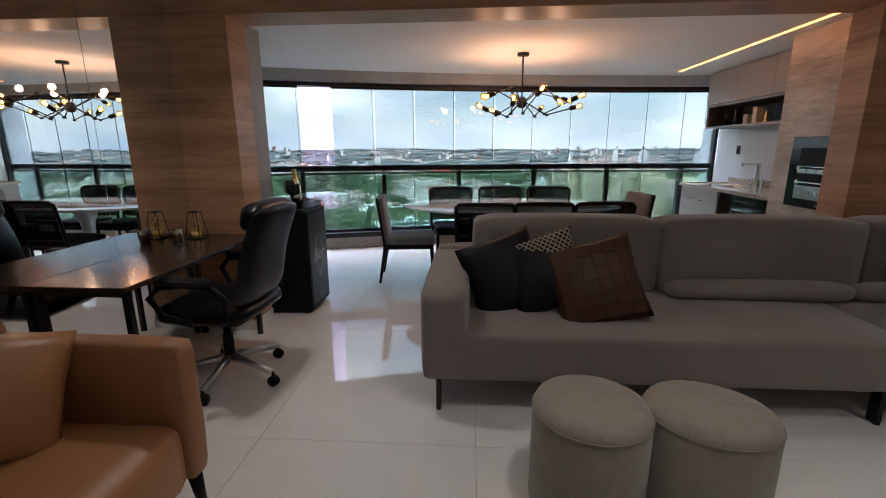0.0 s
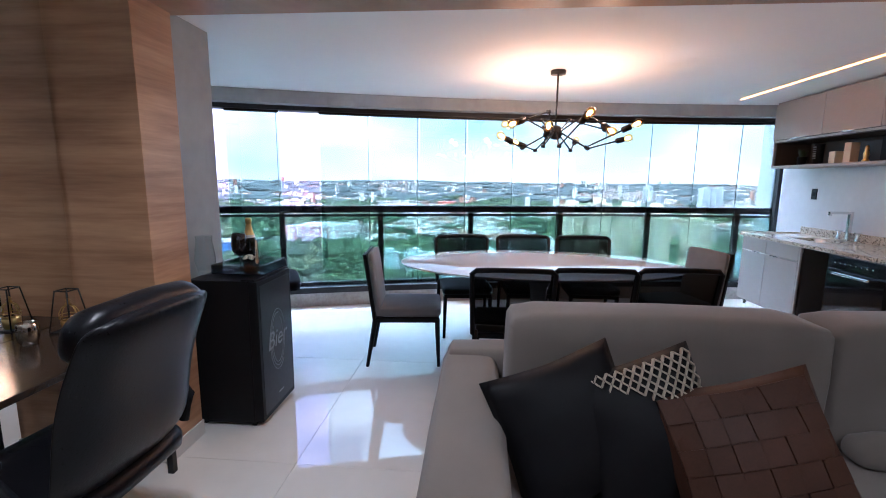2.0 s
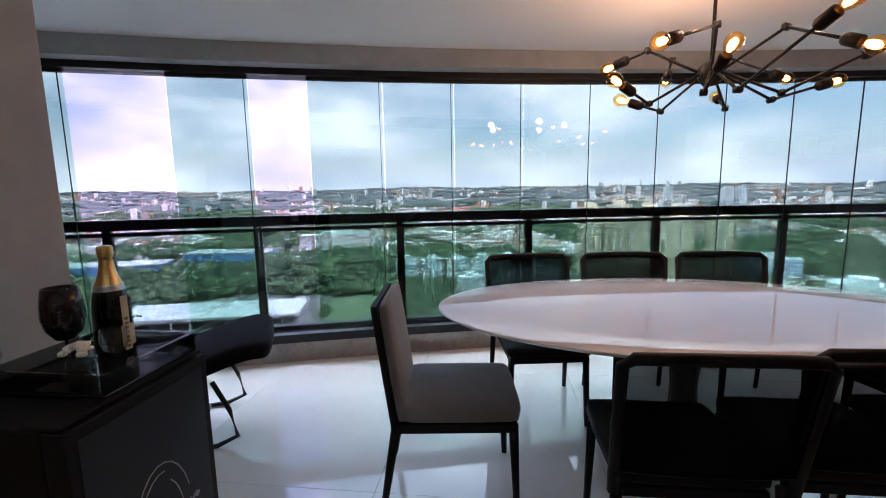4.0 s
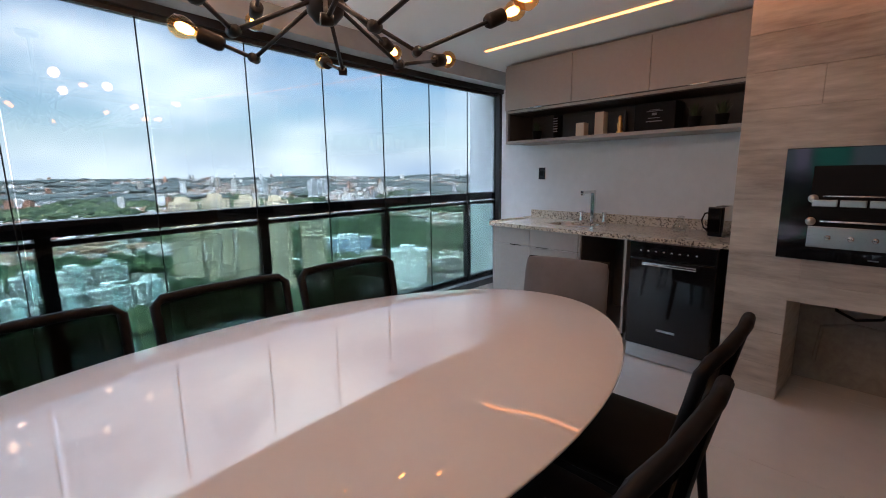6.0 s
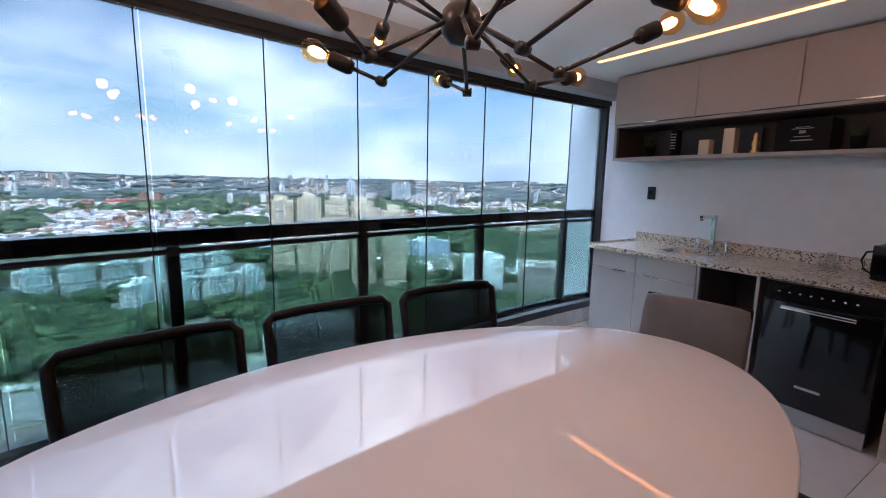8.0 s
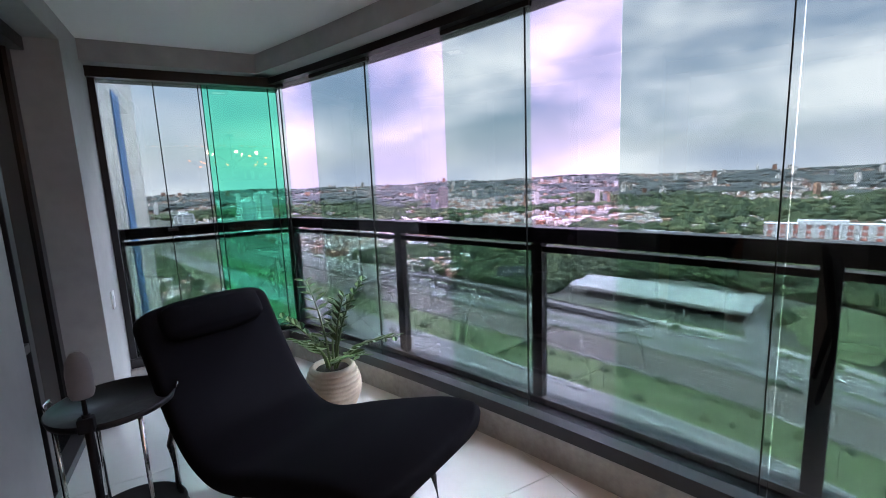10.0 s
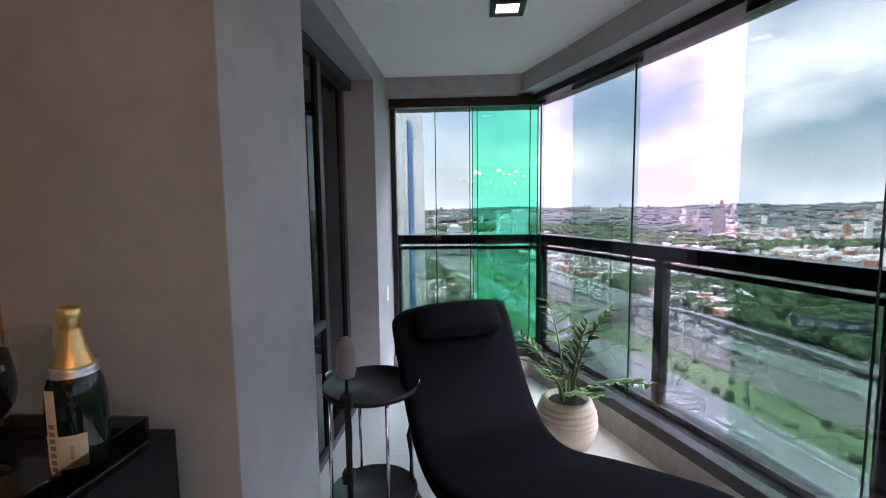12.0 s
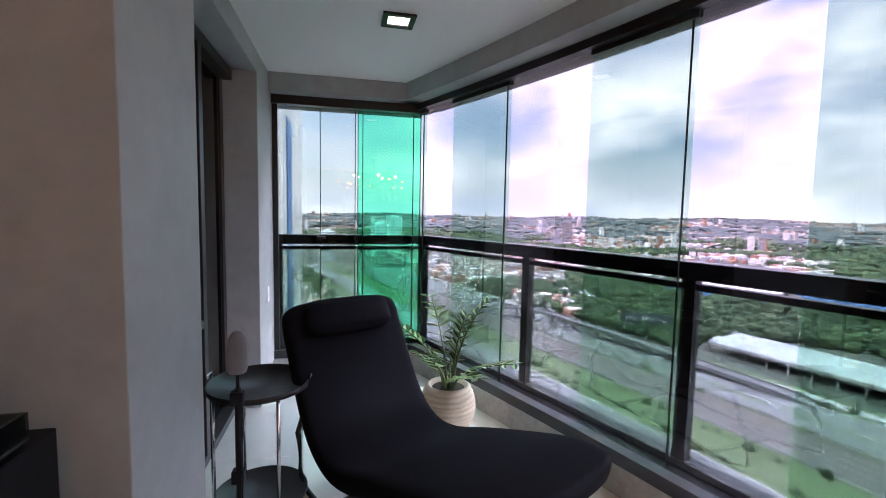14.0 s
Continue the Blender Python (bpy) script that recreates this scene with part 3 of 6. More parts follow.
# pane edges, by where they stand along the front; gaps hold added dimming panes
PANES = [(-2.93, -2.85), (-2.52, -1.955), (-1.385, -0.88)]
xs = [-0.488, 0.045, 0.579, 1.123, 1.677, 2.236, 2.789, 3.341, 3.89, 4.42, 4.92]
PANES += list(zip(xs, xs[1:]))
GAPS = [(-2.85, -2.52), (-1.955, -1.385), (-0.88, -0.488)]
for x0, x1 in PANES + GAPS:
    a, b = math.asin((x0 + 0.0006 - CX) / RAD), math.asin((x1 - 0.0006 - CX) / RAD)
    # in a gap this is the added dimming sheet, not a real pane
    pane = arc_band("pane", -0.0915, -0.0885, 0.215, HEAD + (0.021 if (x0, x1) in GAPS else 0), M_GAPTINT if (x0, x1) in GAPS else M_GLASS, curtain, a, b, 1)
    for f in pane.data.polygons:
        f.use_smooth = False
    pane.visible_shadow = False
    if (x0, x1) in GAPS:
        continue
    arc_band("pane_top", -0.105, -0.075, HEAD - 0.004, HEAD + 0.021, M_BLACK, curtain, a, b, 4)
    p = on_arc(x1, -0.09)
    seal = box("seal", (-0.0018, -0.005, 0.215), (0.0018, 0.005, HEAD), M_SEAL, curtain)
    seal.matrix_basis = pose(p.x, p.y, 0, 0, 0, -math.degrees(b))
for y0, y1, mt in ((5.96, 6.30, M_GLASS), (6.30, 6.59, M_GLASS), (6.59, 7.10, M_GREEN)):
    box("pane", (-2.925, y0, 0.19), (-2.917, y1, HEAD), mt, curtain).visible_shadow = False
for y in (6.30, 6.57, 6.592, 6.63, 7.04, 7.10):
    box("seal", (-2.928, y - 0.003, 0.19), (-2.914, y + 0.003, HEAD), M_SEAL, curtain)
box("lock", (-2.90, 6.28, RAIL - 0.03), (-2.88, 6.34, RAIL - 0.01), M_BLACK, curtain, 0.003)
box("end_jamb", (-2.94, 5.946, 0.13), (-2.90, 5.985, 2.2), M_BLACK, curtain)
box("side_jamb", (4.88, 8.845, 0.15), (4.92, 8.925, 2.19), M_BLACK, curtain)

# recessed downlights
def downlight(x, y, z, label):
    d = thing("downlight", label, "ceiling light", x, y, z, 0, "recessed downlights")
    for lo, hi in (((-0.085, -0.085, -0.012), (0.085, -0.055, 0)), ((-0.085, 0.055, -0.012), (0.085, 0.085, 0)), ((-0.085, -0.055, -0.012), (-0.055, 0.055, 0)), ((0.055, -0.055, -0.012), (0.085, 0.055, 0))):
        box("frame", lo, hi, M_BLACK, d, 0.002)
    box("diffuser", (-0.055, -0.055, -0.004), (0.055, 0.055, -0.001), M_SPOT, d)
    return d


downlight(-1.665, 6.76, CEIL, "square black recessed ceiling downlight, lit")
# first is in view; the other three are added unseen for light
SPOTS = [(5.35, 4.6), (2.0, 3.1), (4.0, 2.4), (0.4, 4.4)]
for x, y in SPOTS:
    downlight(x, y, 2.45, "square black recessed living room downlight, lit")
    sd = bpy.data.lights.new("downlight_beam", "SPOT")
    sd.energy, sd.spot_size, sd.spot_blend, sd.color, sd.shadow_soft_size = 5.5, radians(130), 0.9, (1.0, 0.91, 0.82), 0.09
    so = new("downlight_beam", sd)
    so.matrix_world = look((x, y, 2.43), (x, y, 0))


# ---- living room things ----
def sofa():
    s = thing("sofa", "long grey-beige fabric sofa with loose back cushions", "sofa", 0.04, -0.135)
    x0, x1 = 1.10, 5.4
    cushion("base", (x0 + 0.02, 4.26, 0.19), (3.46, 5.36, 0.46), M_SOFA, s, 0.035, 0.006, seed=1)
    cushion("base", (3.465, 4.26, 0.19), (x1, 5.36, 0.46), M_SOFA, s, 0.035, 0.006, seed=2)
    cushion("arm", (x0, 4.25, 0.186), (x0 + 0.24, 5.34, 0.672), M_SOFA, s, 0.05, 0.008, seed=3)
    cushion("rear_rail", (x0 + 0.02, 5.16, 0.19), (x1, 5.37, 0.70), M_SOFA, s, 0.05, 0.01, seed=4)
    for i, (a, b) in enumerate(((1.37, 2.52), (2.53, 3.72), (3.73, 4.95))):
        cushion("back_cushion", (a, 4.93, 0.44), (b, 5.22, 0.925), M_SOFA, s, 0.055, 0.014, seed=5 + i, rot=None)
    for i, (a, b) in enumerate(((2.55, 3.60), (3.62, 4.7))):
        cushion("lumbar_roll", (a, 4.80, 0.455), (b, 4.94, 0.565), M_SOFA, s, 0.05, 0.012, seed=9 + i)
    for x in (1.19, 3.38, 3.56, 5.25):
        for y in (4.33, 5.25):
            box("leg", (x - 0.012, y - 0.03, 0.0), (x + 0.012, y + 0.03, 0.192), M_BMET, s, 0.003)
    return s


sofa()


def throw_pillow(label, mat, x, y, z, lean, turn, size, seed, weave=None, spin=0):
    p = thing("throw_pillow", label, "pillow", x, y, z, 0, "throw pillows on the sofa")
    p.matrix_basis = pose(x, y, z, 0, 0, turn) @ pose(0, 0, 0, lean, 0, 0) @ pose(0, 0, 0, 0, spin, 0)
    body = pillow("cover", size, 0.16, mat, p, seed=seed)
    return p


M_PBLACK = surface("black_satin", (0.006, 0.0055, 0.007), 0.55, vary=0.3, big=5, fine=60, bump=0.2, spec=0.2)
M_PBROWN = surface("brown_leather_patches", (0.06, 0.024, 0.014), 0.55, vary=0.3, big=9, fine=150, bump=0.3, spec=0.25)
M_PCREAM = surface("cream_yarn", (0.45, 0.38, 0.30), 0.9, vary=0.2)
throw_pillow("black satin square throw pillow leaning on sofa", M_PBLACK, 1.585, 4.548, 0.645, -22, 4, 0.45, 1, spin=-20)
pat = throw_pillow("black throw pillow with cream woven chevron corner", M_PBLACK, 1.815, 4.528, 0.665, -24, -4, 0.44, 5, spin=-20)
bro = throw_pillow("brown leather patchwork throw pillow", M_PBROWN, 2.068, 4.416, 0.645, -28, -8, 0.47, 9, spin=-16)


def pillow_at(size, thick, u, v, lift=0.0):
    """A place on the front of a pillow."""
    t = thick / 2 * max(0.0, (1 - u ** 2) * (1 - v ** 2)) ** 0.42
    pin = 1 - 0.07 * (1 - abs(u) ** 1.5) * abs(v) - 0.07 * (1 - abs(v) ** 1.5) * abs(u)
    return Vector((u * size / 2 * pin, -t - lift, v * size / 2 * pin))


def patch(bm, size, thick, corners, lift):
    q = [bm.verts.new(pillow_at(size, thick, u, v, lift)) for u, v in corners]
    w = [bm.verts.new(pillow_at(size, thick, u, v, -0.006)) for u, v in corners]
    bm.faces.new(q)
    for k in range(4):
        bm.faces.new((q[k], w[k], w[(k + 1) % 4], q[(k + 1) % 4]))


bm = bmesh.new()
for i in range(26):
    for j in range(22):
        u, v = -0.93 + i * 0.074, -0.93 + j * 0.086
        if v < 0.52 - 0.5 * u or abs(u) > 0.95 or v > 0.93:
            continue
        d = 0.035 if (i + j) % 2 else -0.035
        patch(bm, 0.44, 0.16, [(u - 0.03, v - d), (u + 0.03, v + d), (u + 0.03, v + d + 0.036), (u - 0.03, v - d + 0.036)], 0.010)
link_mesh("woven_corner", bm, M_PCREAM, pat, "cream chevron weave")
for i in range(6):
    for j in range(6):
        bm = bmesh.new()
        u, v = -0.9 + i * 0.3, -0.9 + j * 0.3
        g = 0.004
        k = 0.007 if (i + j) % 2 else 0.003
        patch(bm, 0.47, 0.16, [(u + g, v + g), (u + 0.3 - g, v + g), (u + 0.3 - g, v + 0.3 - g), (u + g, v + 0.3 - g)], k)
        link_mesh("leather_patch", bm, M_PBROWN, bro)
throw_pillow("brown leather throw pillow at far sofa end", M_PBROWN, 4.04, 4.50, 0.665, -22, 8, 0.45, 13, spin=-8)


def ottoman(x, y, rx, ry, rz):
    o = thing("ottoman", "round taupe suede ottoman with domed top", "ottoman", x, y, 0, rz, "ottomans by the sofa")
    lathe("body", [(0.0, 0.0), (0.97, 0.0), (1.0, 0.02), (1.0, 0.38), (0.985, 0.41), (0.94, 0.432), (0.8, 0.443), (0.4, 0.447), (0, 0.448)], M_SUEDE, o, 40, sx=rx, sy=ry)
    tube("seam", [(rx * 1.002 * math.cos(a), ry * 1.002 * math.sin(a), 0.405) for a in [2 * math.pi * k / 40 for k in range(40)]], 0.0022, M_SUEDE, o, 6, True)
    return o


ottoman(1.845, 3.593, 0.215, 0.215, 0)
ottoman(2.264, 3.583, 0.225, 0.20, -18)


def armchair():
    c = thing("armchair", "tan leatherette armchair with dark tapered legs", "armchair", 0.055, -0.145, 0)
    x0, x1, y0, y1 = -0.50, 0.345, 2.75, 3.66
    cushion("arm", (x0 + 0.02, y1 - 0.11, 0.16), (x1, y1, 0.70), M_TAN, c, 0.03, 0.006, seed=1)
    cushion("arm", (x0 + 0.02, y0, 0.16), (x1, y0 + 0.11, 0.70), M_TAN, c, 0.03, 0.006, seed=2)
    cushion("backrest", (x0, y0, 0.16), (x0 + 0.16, y1 - 0.02, 0.78), M_TAN, c, 0.04, 0.01, seed=3)
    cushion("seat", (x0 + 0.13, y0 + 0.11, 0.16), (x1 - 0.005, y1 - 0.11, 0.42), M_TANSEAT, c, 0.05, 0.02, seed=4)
    for x in (x0 + 0.06, x1 - 0.045):
        for y in (y0 + 0.05, y1 - 0.05):
            tube("leg", [(x, y, 0.17), (x + (0.012 if x > 0 else -0.012), y + (0.01 if y > 3.2 else -0.01), 0.0)], 0.028, M_BPLAST, c, 10, r_end=0.016)
    return c


armchair()
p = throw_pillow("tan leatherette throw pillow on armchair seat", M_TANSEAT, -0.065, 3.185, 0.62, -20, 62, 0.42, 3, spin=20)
p["group"] = "armchair pillow"


def desk():
    d = thing("desk", "dark wood desk with thin black steel legs", "desk")
    box("desktop", (-0.638, 3.86, 0.725), (-0.14, 5.125, 0.75), M_DESK, d, 0.003)
    for x in (-0.61, -0.18):
        for y in (3.91, 5.07):
            box("leg", (x - 0.015, y - 0.015, 0), (x + 0.015, y + 0.015, 0.725), M_BMET, d, 0.002)
    box("apron", (-0.59, 3.905, 0.69), (-0.16, 3.92, 0.725), M_BMET, d)
    box("apron", (-0.59, 5.055, 0.69), (-0.16, 5.07, 0.725), M_BMET, d)
    return d


desk()


def office_chair(x, y, rz):
    c = thing("office_chair", "black padded leather executive office chair with chrome base", "office chair", x, y, 0, rz)
    cushion("seat", (-0.25, -0.25, 0.42), (0.25, 0.25, 0.53), M_BLEATHER, c, 0.05, 0.02, seed=1)
    bm = bmesh.new()
    prof = [(0.0, 0.50), (-0.045, 0.62), (-0.06, 0.76), (-0.105, 0.9), (-0.15, 1.0), (-0.18, 1.06)]
    thick = [0.07, 0.09, 0.10, 0.11, 0.11, 0.07]
    rows = []
    n = 14
    for (px, pz), th in zip(prof, thick):
        w = 0.255 - 0.02 * max(0, pz - 0.85) * 4
        front = [bm.verts.new((-0.19 + px + th * 0.55 * (1 - abs(2 * k / n - 1) ** 3) - 0.02, (2 * k / n - 1) * w, pz)) for k in range(n + 1)]
        back = [bm.verts.new((-0.19 + px - th * 0.5 * (1 - abs(2 * k / n - 1) ** 4) - 0.025, (2 * k / n - 1) * w, pz)) for k in range(n, -1, -1)]
        rows.append(front + back)
    for a, b in zip(rows, rows[1:]):
        m = len(a)
        for k in range(m):
            bm.faces.new((a[k], a[(k + 1) % m], b[(k + 1) % m], b[k]))
    bm.faces.new(rows[0][::-1])
    bm.faces.new(rows[-1])
    bmesh.ops.recalc_face_normals(bm, faces=bm.faces)
    ob = link_mesh("backrest", bm, M_BLEATHER, c, "", True)
    sub = ob.modifiers.new("soft", "SUBSURF")
    sub.levels = sub.render_levels = 2
    cushion("headrest", (-0.39, -0.22, 0.93), (-0.27, 0.22, 1.075), M_BLEATHER, c, 0.05, 0.015, seed=5, rot=Matrix.Translation((-0.33, 0, 1.0)) @ Matrix.Rotation(-0.18, 4, "Y") @ Matrix.Translation((0.33, 0, -1.0)))
    for s in (-1, 1):
        tube("arm_loop", [(-0.2, s * 0.29, 0.5), (-0.22, s * 0.305, 0.6), (-0.16, s * 0.31, 0.665), (0.0, s * 0.31, 0.68), (0.14, s * 0.31, 0.665), (0.2, s * 0.31, 0.6), (0.14, s * 0.30, 0.5), (0.0, s * 0.28, 0.455)], 0.018, M_BPLAST, c, 10)
        cushion("armrest_pad", (-0.16, s * 0.31 - 0.035, 0.68), (0.15, s * 0.31 + 0.035, 0.715), M_BLEATHER, c, 0.016, 0.004, seed=7)
    lathe("gas_lift", [(0.0, 0.12), (0.03, 0.12), (0.03, 0.28), (0.022, 0.28), (0.022, 0.42), (0, 0.42)], M_BPLAST, c, 16)
    box("tilt_plate", (-0.12, -0.09, 0.385), (0.12, 0.09, 0.42), M_BPLAST, c, 0.01)
    for k in range(5):
        a = 2 * math.pi * k / 5 + 0.4
        ca, sa = math.cos(a), math.sin(a)
        leg = tube("base_arm", [(0.02 * ca, 0.02 * sa, 0.135), (0.16 * ca, 0.16 * sa, 0.115), (0.31 * ca, 0.31 * sa, 0.085)], 0.026, M_STEEL, c, 10, r_end=0.016)
        lathe("castor", [(0.0, -0.02), (0.03, -0.02), (0.032, -0.012), (0.032, 0.012), (0.03, 0.02), (0, 0.02)], M_BPLAST, c, 16, at=(0.31 * ca, 0.31 * sa, 0.032), rot=Matrix.Rotation(a, 4, "Z") @ Matrix.Rotation(math.pi / 2, 4, "X"))
        tube("castor_stem", [(0.31 * ca, 0.31 * sa, 0.03), (0.31 * ca, 0.31 * sa, 0.09)], 0.009, M_BPLAST, c, 8)
    return c


office_chair(-0.05, 4.44, 177)


# ---- balcony things ----
def dining_table():
    t = thing("dining_table", "oval white lacquered pedestal dining table, glossy top", "table", 1.805, 6.865, -0.006)
    lathe("tabletop", [(0, 0.728), (0.90, 0.728), (0.975, 0.742), (1.0, 0.757), (0.998, 0.7605), (0.99, 0.762), (0.7, 0.762), (0, 0.762)], M_LACQ, t, 96, sx=1.165, sy=0.66)
    lathe("pedestal", [(0, 0.0), (0.36, 0.0), (0.36, 0.008), (0.30, 0.02), (0.16, 0.05), (0.09, 0.12), (0.065, 0.25), (0.06, 0.4), (0.075, 0.55), (0.12, 0.66), (0.22, 0.715), (0.3, 0.729), (0, 0.729)], M_LACQ, t, 40)
    return t


dining_table()


def upholstered_chair(x, y, rz, label):
    """Faces +x in its own frame."""
    c = thing("dining_chair", label, "chair", x, y, 0, rz, "upholstered chairs at the table ends")
    cushion("seat", (-0.21, -0.225, 0.395), (0.26, 0.225, 0.475), M_GREYFAB, c, 0.025, 0.012, seed=1)
    lean = Matrix.Translation((-0.2, 0, 0.43)) @ Matrix.Rotation(-0.13, 4, "Y") @ Matrix.Translation((0.2, 0, -0.43))
    cushion("backrest", (-0.235, -0.215, 0.40), (-0.19, 0.215, 0.885), M_GREYFAB, c, 0.018, 0.008, rot=lean, seed=2)
    box("back_shell", (-0.262, -0.218, 0.36), (-0.236, 0.218, 0.888), M_CHBLK, c, 0.008, rot=lean, label="black back shell")
    box("seat_frame", (-0.23, -0.22, 0.355), (0.25, 0.22, 0.394), M_BPLAST, c, 0.006)
    for s in (-1, 1):
        tube("leg", [(-0.235, s * 0.195, 0.38), (-0.30, s * 0.205, 0.0)], 0.021, M_BPLAST, c, 8, r_end=0.013)
        tube("leg", [(0.235, s * 0.195, 0.38), (0.25, s * 0.205, 0.0)], 0.021, M_BPLAST, c, 8, r_end=0.013)
    return c


upholstered_chair(0.735, 6.61, 6, "grey upholstered dining chair with black frame, table end")
upholstered_chair(2.94, 6.92, 193, "grey upholstered dining chair with black back, kitchen end")
M_MESH = bpy.data.materials.new("black_mesh")
M_MESH.use_nodes = True
nt = M_MESH.node_tree
nt.nodes.clear()
o_, mx_, tr_, df_ = nt.nodes.new("ShaderNodeOutputMaterial"), nt.nodes.new("ShaderNodeMixShader"), nt.nodes.new("ShaderNodeBsdfTransparent"), nt.nodes.new("ShaderNodeBsdfDiffuse")
df_.inputs["Color"].default_value = (0.005, 0.005, 0.005, 1)
mx_.inputs["Fac"].default_value = 0.93
nt.links.new(tr_.outputs["BSDF"], mx_.inputs[1])
nt.links.new(df_.outputs["BSDF"], mx_.inputs[2])
nt.links.new(mx_.outputs["Shader"], o_.inputs["Surface"])


def mesh_chair():
    """Faces +y in its own frame."""
    c = thing("dining_chair", "black dining chair with mesh back and dark seat", "chair", 0, 0, 0, 0, "mesh back chairs along the table")
    cushion("seat", (-0.225, -0.2, 0.41), (0.225, 0.25, 0.475), M_CHBLK, c, 0.022, 0.012, seed=3)
    box("seat_frame", (-0.215, -0.2, 0.375), (0.215, 0.235, 0.409), M_BPLAST, c, 0.005)
    pts = [(-0.25, -0.235, 0.42), (-0.258, -0.275, 0.66), (-0.262, -0.315, 0.845), (-0.235, -0.325, 0.868), (-0.12, -0.338, 0.874), (0.12, -0.338, 0.874), (0.235, -0.325, 0.868), (0.262, -0.315, 0.845), (0.258, -0.275, 0.66), (0.25, -0.235, 0.42)]
    tube("back_frame", pts, 0.018, M_BPLAST, c, 10)
    bm = bmesh.new()
    n = 8
    rows = []
    for i in range(n + 1):
        z = 0.50 + 0.365 * i / n
        y = -0.245 - 0.082 * ((z - 0.42) / 0.45) ** 1.1
        rows.append([bm.verts.new(((2 * k / n - 1) * 0.252, y - 0.018 * (1 - (2 * k / n - 1) ** 2), z)) for k in range(n + 1)])
    for a, b in zip(rows, rows[1:]):
        for k in range(n):
            bm.faces.new((a[k], a[k + 1], b[k + 1], b[k]))
    link_mesh("mesh_back", bm, M_MESH, c, "see-through black mesh back", True)
    tube("lower_bar", [(-0.252, -0.245, 0.5), (-0.12, -0.258, 0.5), (0.12, -0.258, 0.5), (0.252, -0.245, 0.5)], 0.011, M_BPLAST, c, 8)
    for s in (-1, 1):
        tube("leg", [(s * 0.235, -0.215, 0.44), (s * 0.245, -0.27, 0.0)], 0.019, M_BPLAST, c, 8, r_end=0.013)
        tube("leg", [(s * 0.205, 0.21, 0.39), (s * 0.215, 0.225, 0.0)], 0.019, M_BPLAST, c, 8, r_end=0.013)
    return c


first = mesh_chair()
first.matrix_basis = pose(1.51, 6.265, 0, 0, 0, 1)
for x, y, rz in ((2.03, 6.33, 1), (2.57, 6.40, 3), (1.175, 7.31, 189), (1.77, 7.385, 184), (2.355, 7.415, 180)):
    copy_thing(first, pose(x, y, 0, 0, 0, rz))


HUBZ = 1.83


def chandelier(x, y):
    c = thing("chandelier", "black spider chandelier with bare glowing filament bulbs", "chandelier", x, y, 0)
    lathe("ceiling_rose", [(0, CEIL - 0.03), (0.06, CEIL - 0.03), (0.062, CEIL - 0.02), (0.062, CEIL - 0.001), (0, CEIL - 0.001)], M_BMET, c, 24)
    tube("stem", [(0, 0, HUBZ), (0, 0, CEIL - 0.03)], 0.008, M_BMET, c)
    lathe("hub", [(0, HUBZ - 0.06), (0.03, HUBZ - 0.055), (0.052, HUBZ - 0.03), (0.058, HUBZ), (0.052, HUBZ + 0.03), (0.03, HUBZ + 0.055), (0, HUBZ + 0.06)], M_BMET, c, 24)
    # arm by arm: turn, reach and height of its bulb, and whether its elbow stands over or under the hub
    arms = ((148, 0.47, 0.10, 1), (193, 0.46, -0.04, -1), (132, 0.45, -0.05, -1), (90, 0.55, 0.09, 1), (231, 0.62, 0.01, 1), (254, 0.45, 0.0, -1),
            (63, 0.64, -0.01, -1), (38, 0.76, 0.06, 1), (13, 0.65, -0.03, -1), (302, 0.58, -0.04, 1), (336, 0.62, 0.04, -1), (280, 0.66, 0.06, -1))
    for turn, reach, lift, side in arms:
        a = radians(turn)
        b = a + (0.30 if side > 0 else -0.22)
        elbow = Vector((0.27 * math.cos(b), 0.27 * math.sin(b), HUBZ + (0.13 if side > 0 else -0.13)))
        end = Vector((reach * math.cos(a), reach * math.sin(a), HUBZ + lift))
        d = (end - elbow).normalized()
        tip = end - d * 0.105
        hub = Vector((0.04 * math.cos(b), 0.04 * math.sin(b), HUBZ))
        tube("arm", [hub, elbow], 0.0065, M_BMET, c, 8)
        tube("arm", [elbow, tip], 0.0065, M_BMET, c, 8)
        lathe("joint", [(0, -0.016), (0.015, -0.014), (0.015, 0.014), (0, 0.016)], M_BMET, c, 12, at=elbow, rot=Matrix.Rotation(a, 4, "Z") @ Matrix.Rotation(math.pi / 2, 4, "X"))
        q = d.to_track_quat("Z", "Y").to_matrix().to_4x4()
        lathe("socket", [(0, -0.012), (0.018, -0.012), (0.024, 0.0), (0.024, 0.058), (0.02, 0.062), (0, 0.062)], M_BPLAST, c, 16, at=tip, rot=q)
        lathe("bulb", [(0, 0.06), (0.014, 0.062), (0.018, 0.074), (0.031, 0.098), (0.035, 0.116), (0.029, 0.138), (0.014, 0.150), (0, 0.152)], M_BULBG, c, 16, at=tip, rot=q, label="clear amber filament bulb")
        lathe("filament", [(0, 0.076), (0.009, 0.078), (0.015, 0.095), (0.015, 0.118), (0.008, 0.13), (0, 0.132)], M_FILA, c, 10, at=tip, rot=q, label="glowing orange filament")
    return c


chandelier(1.91, 7.03)


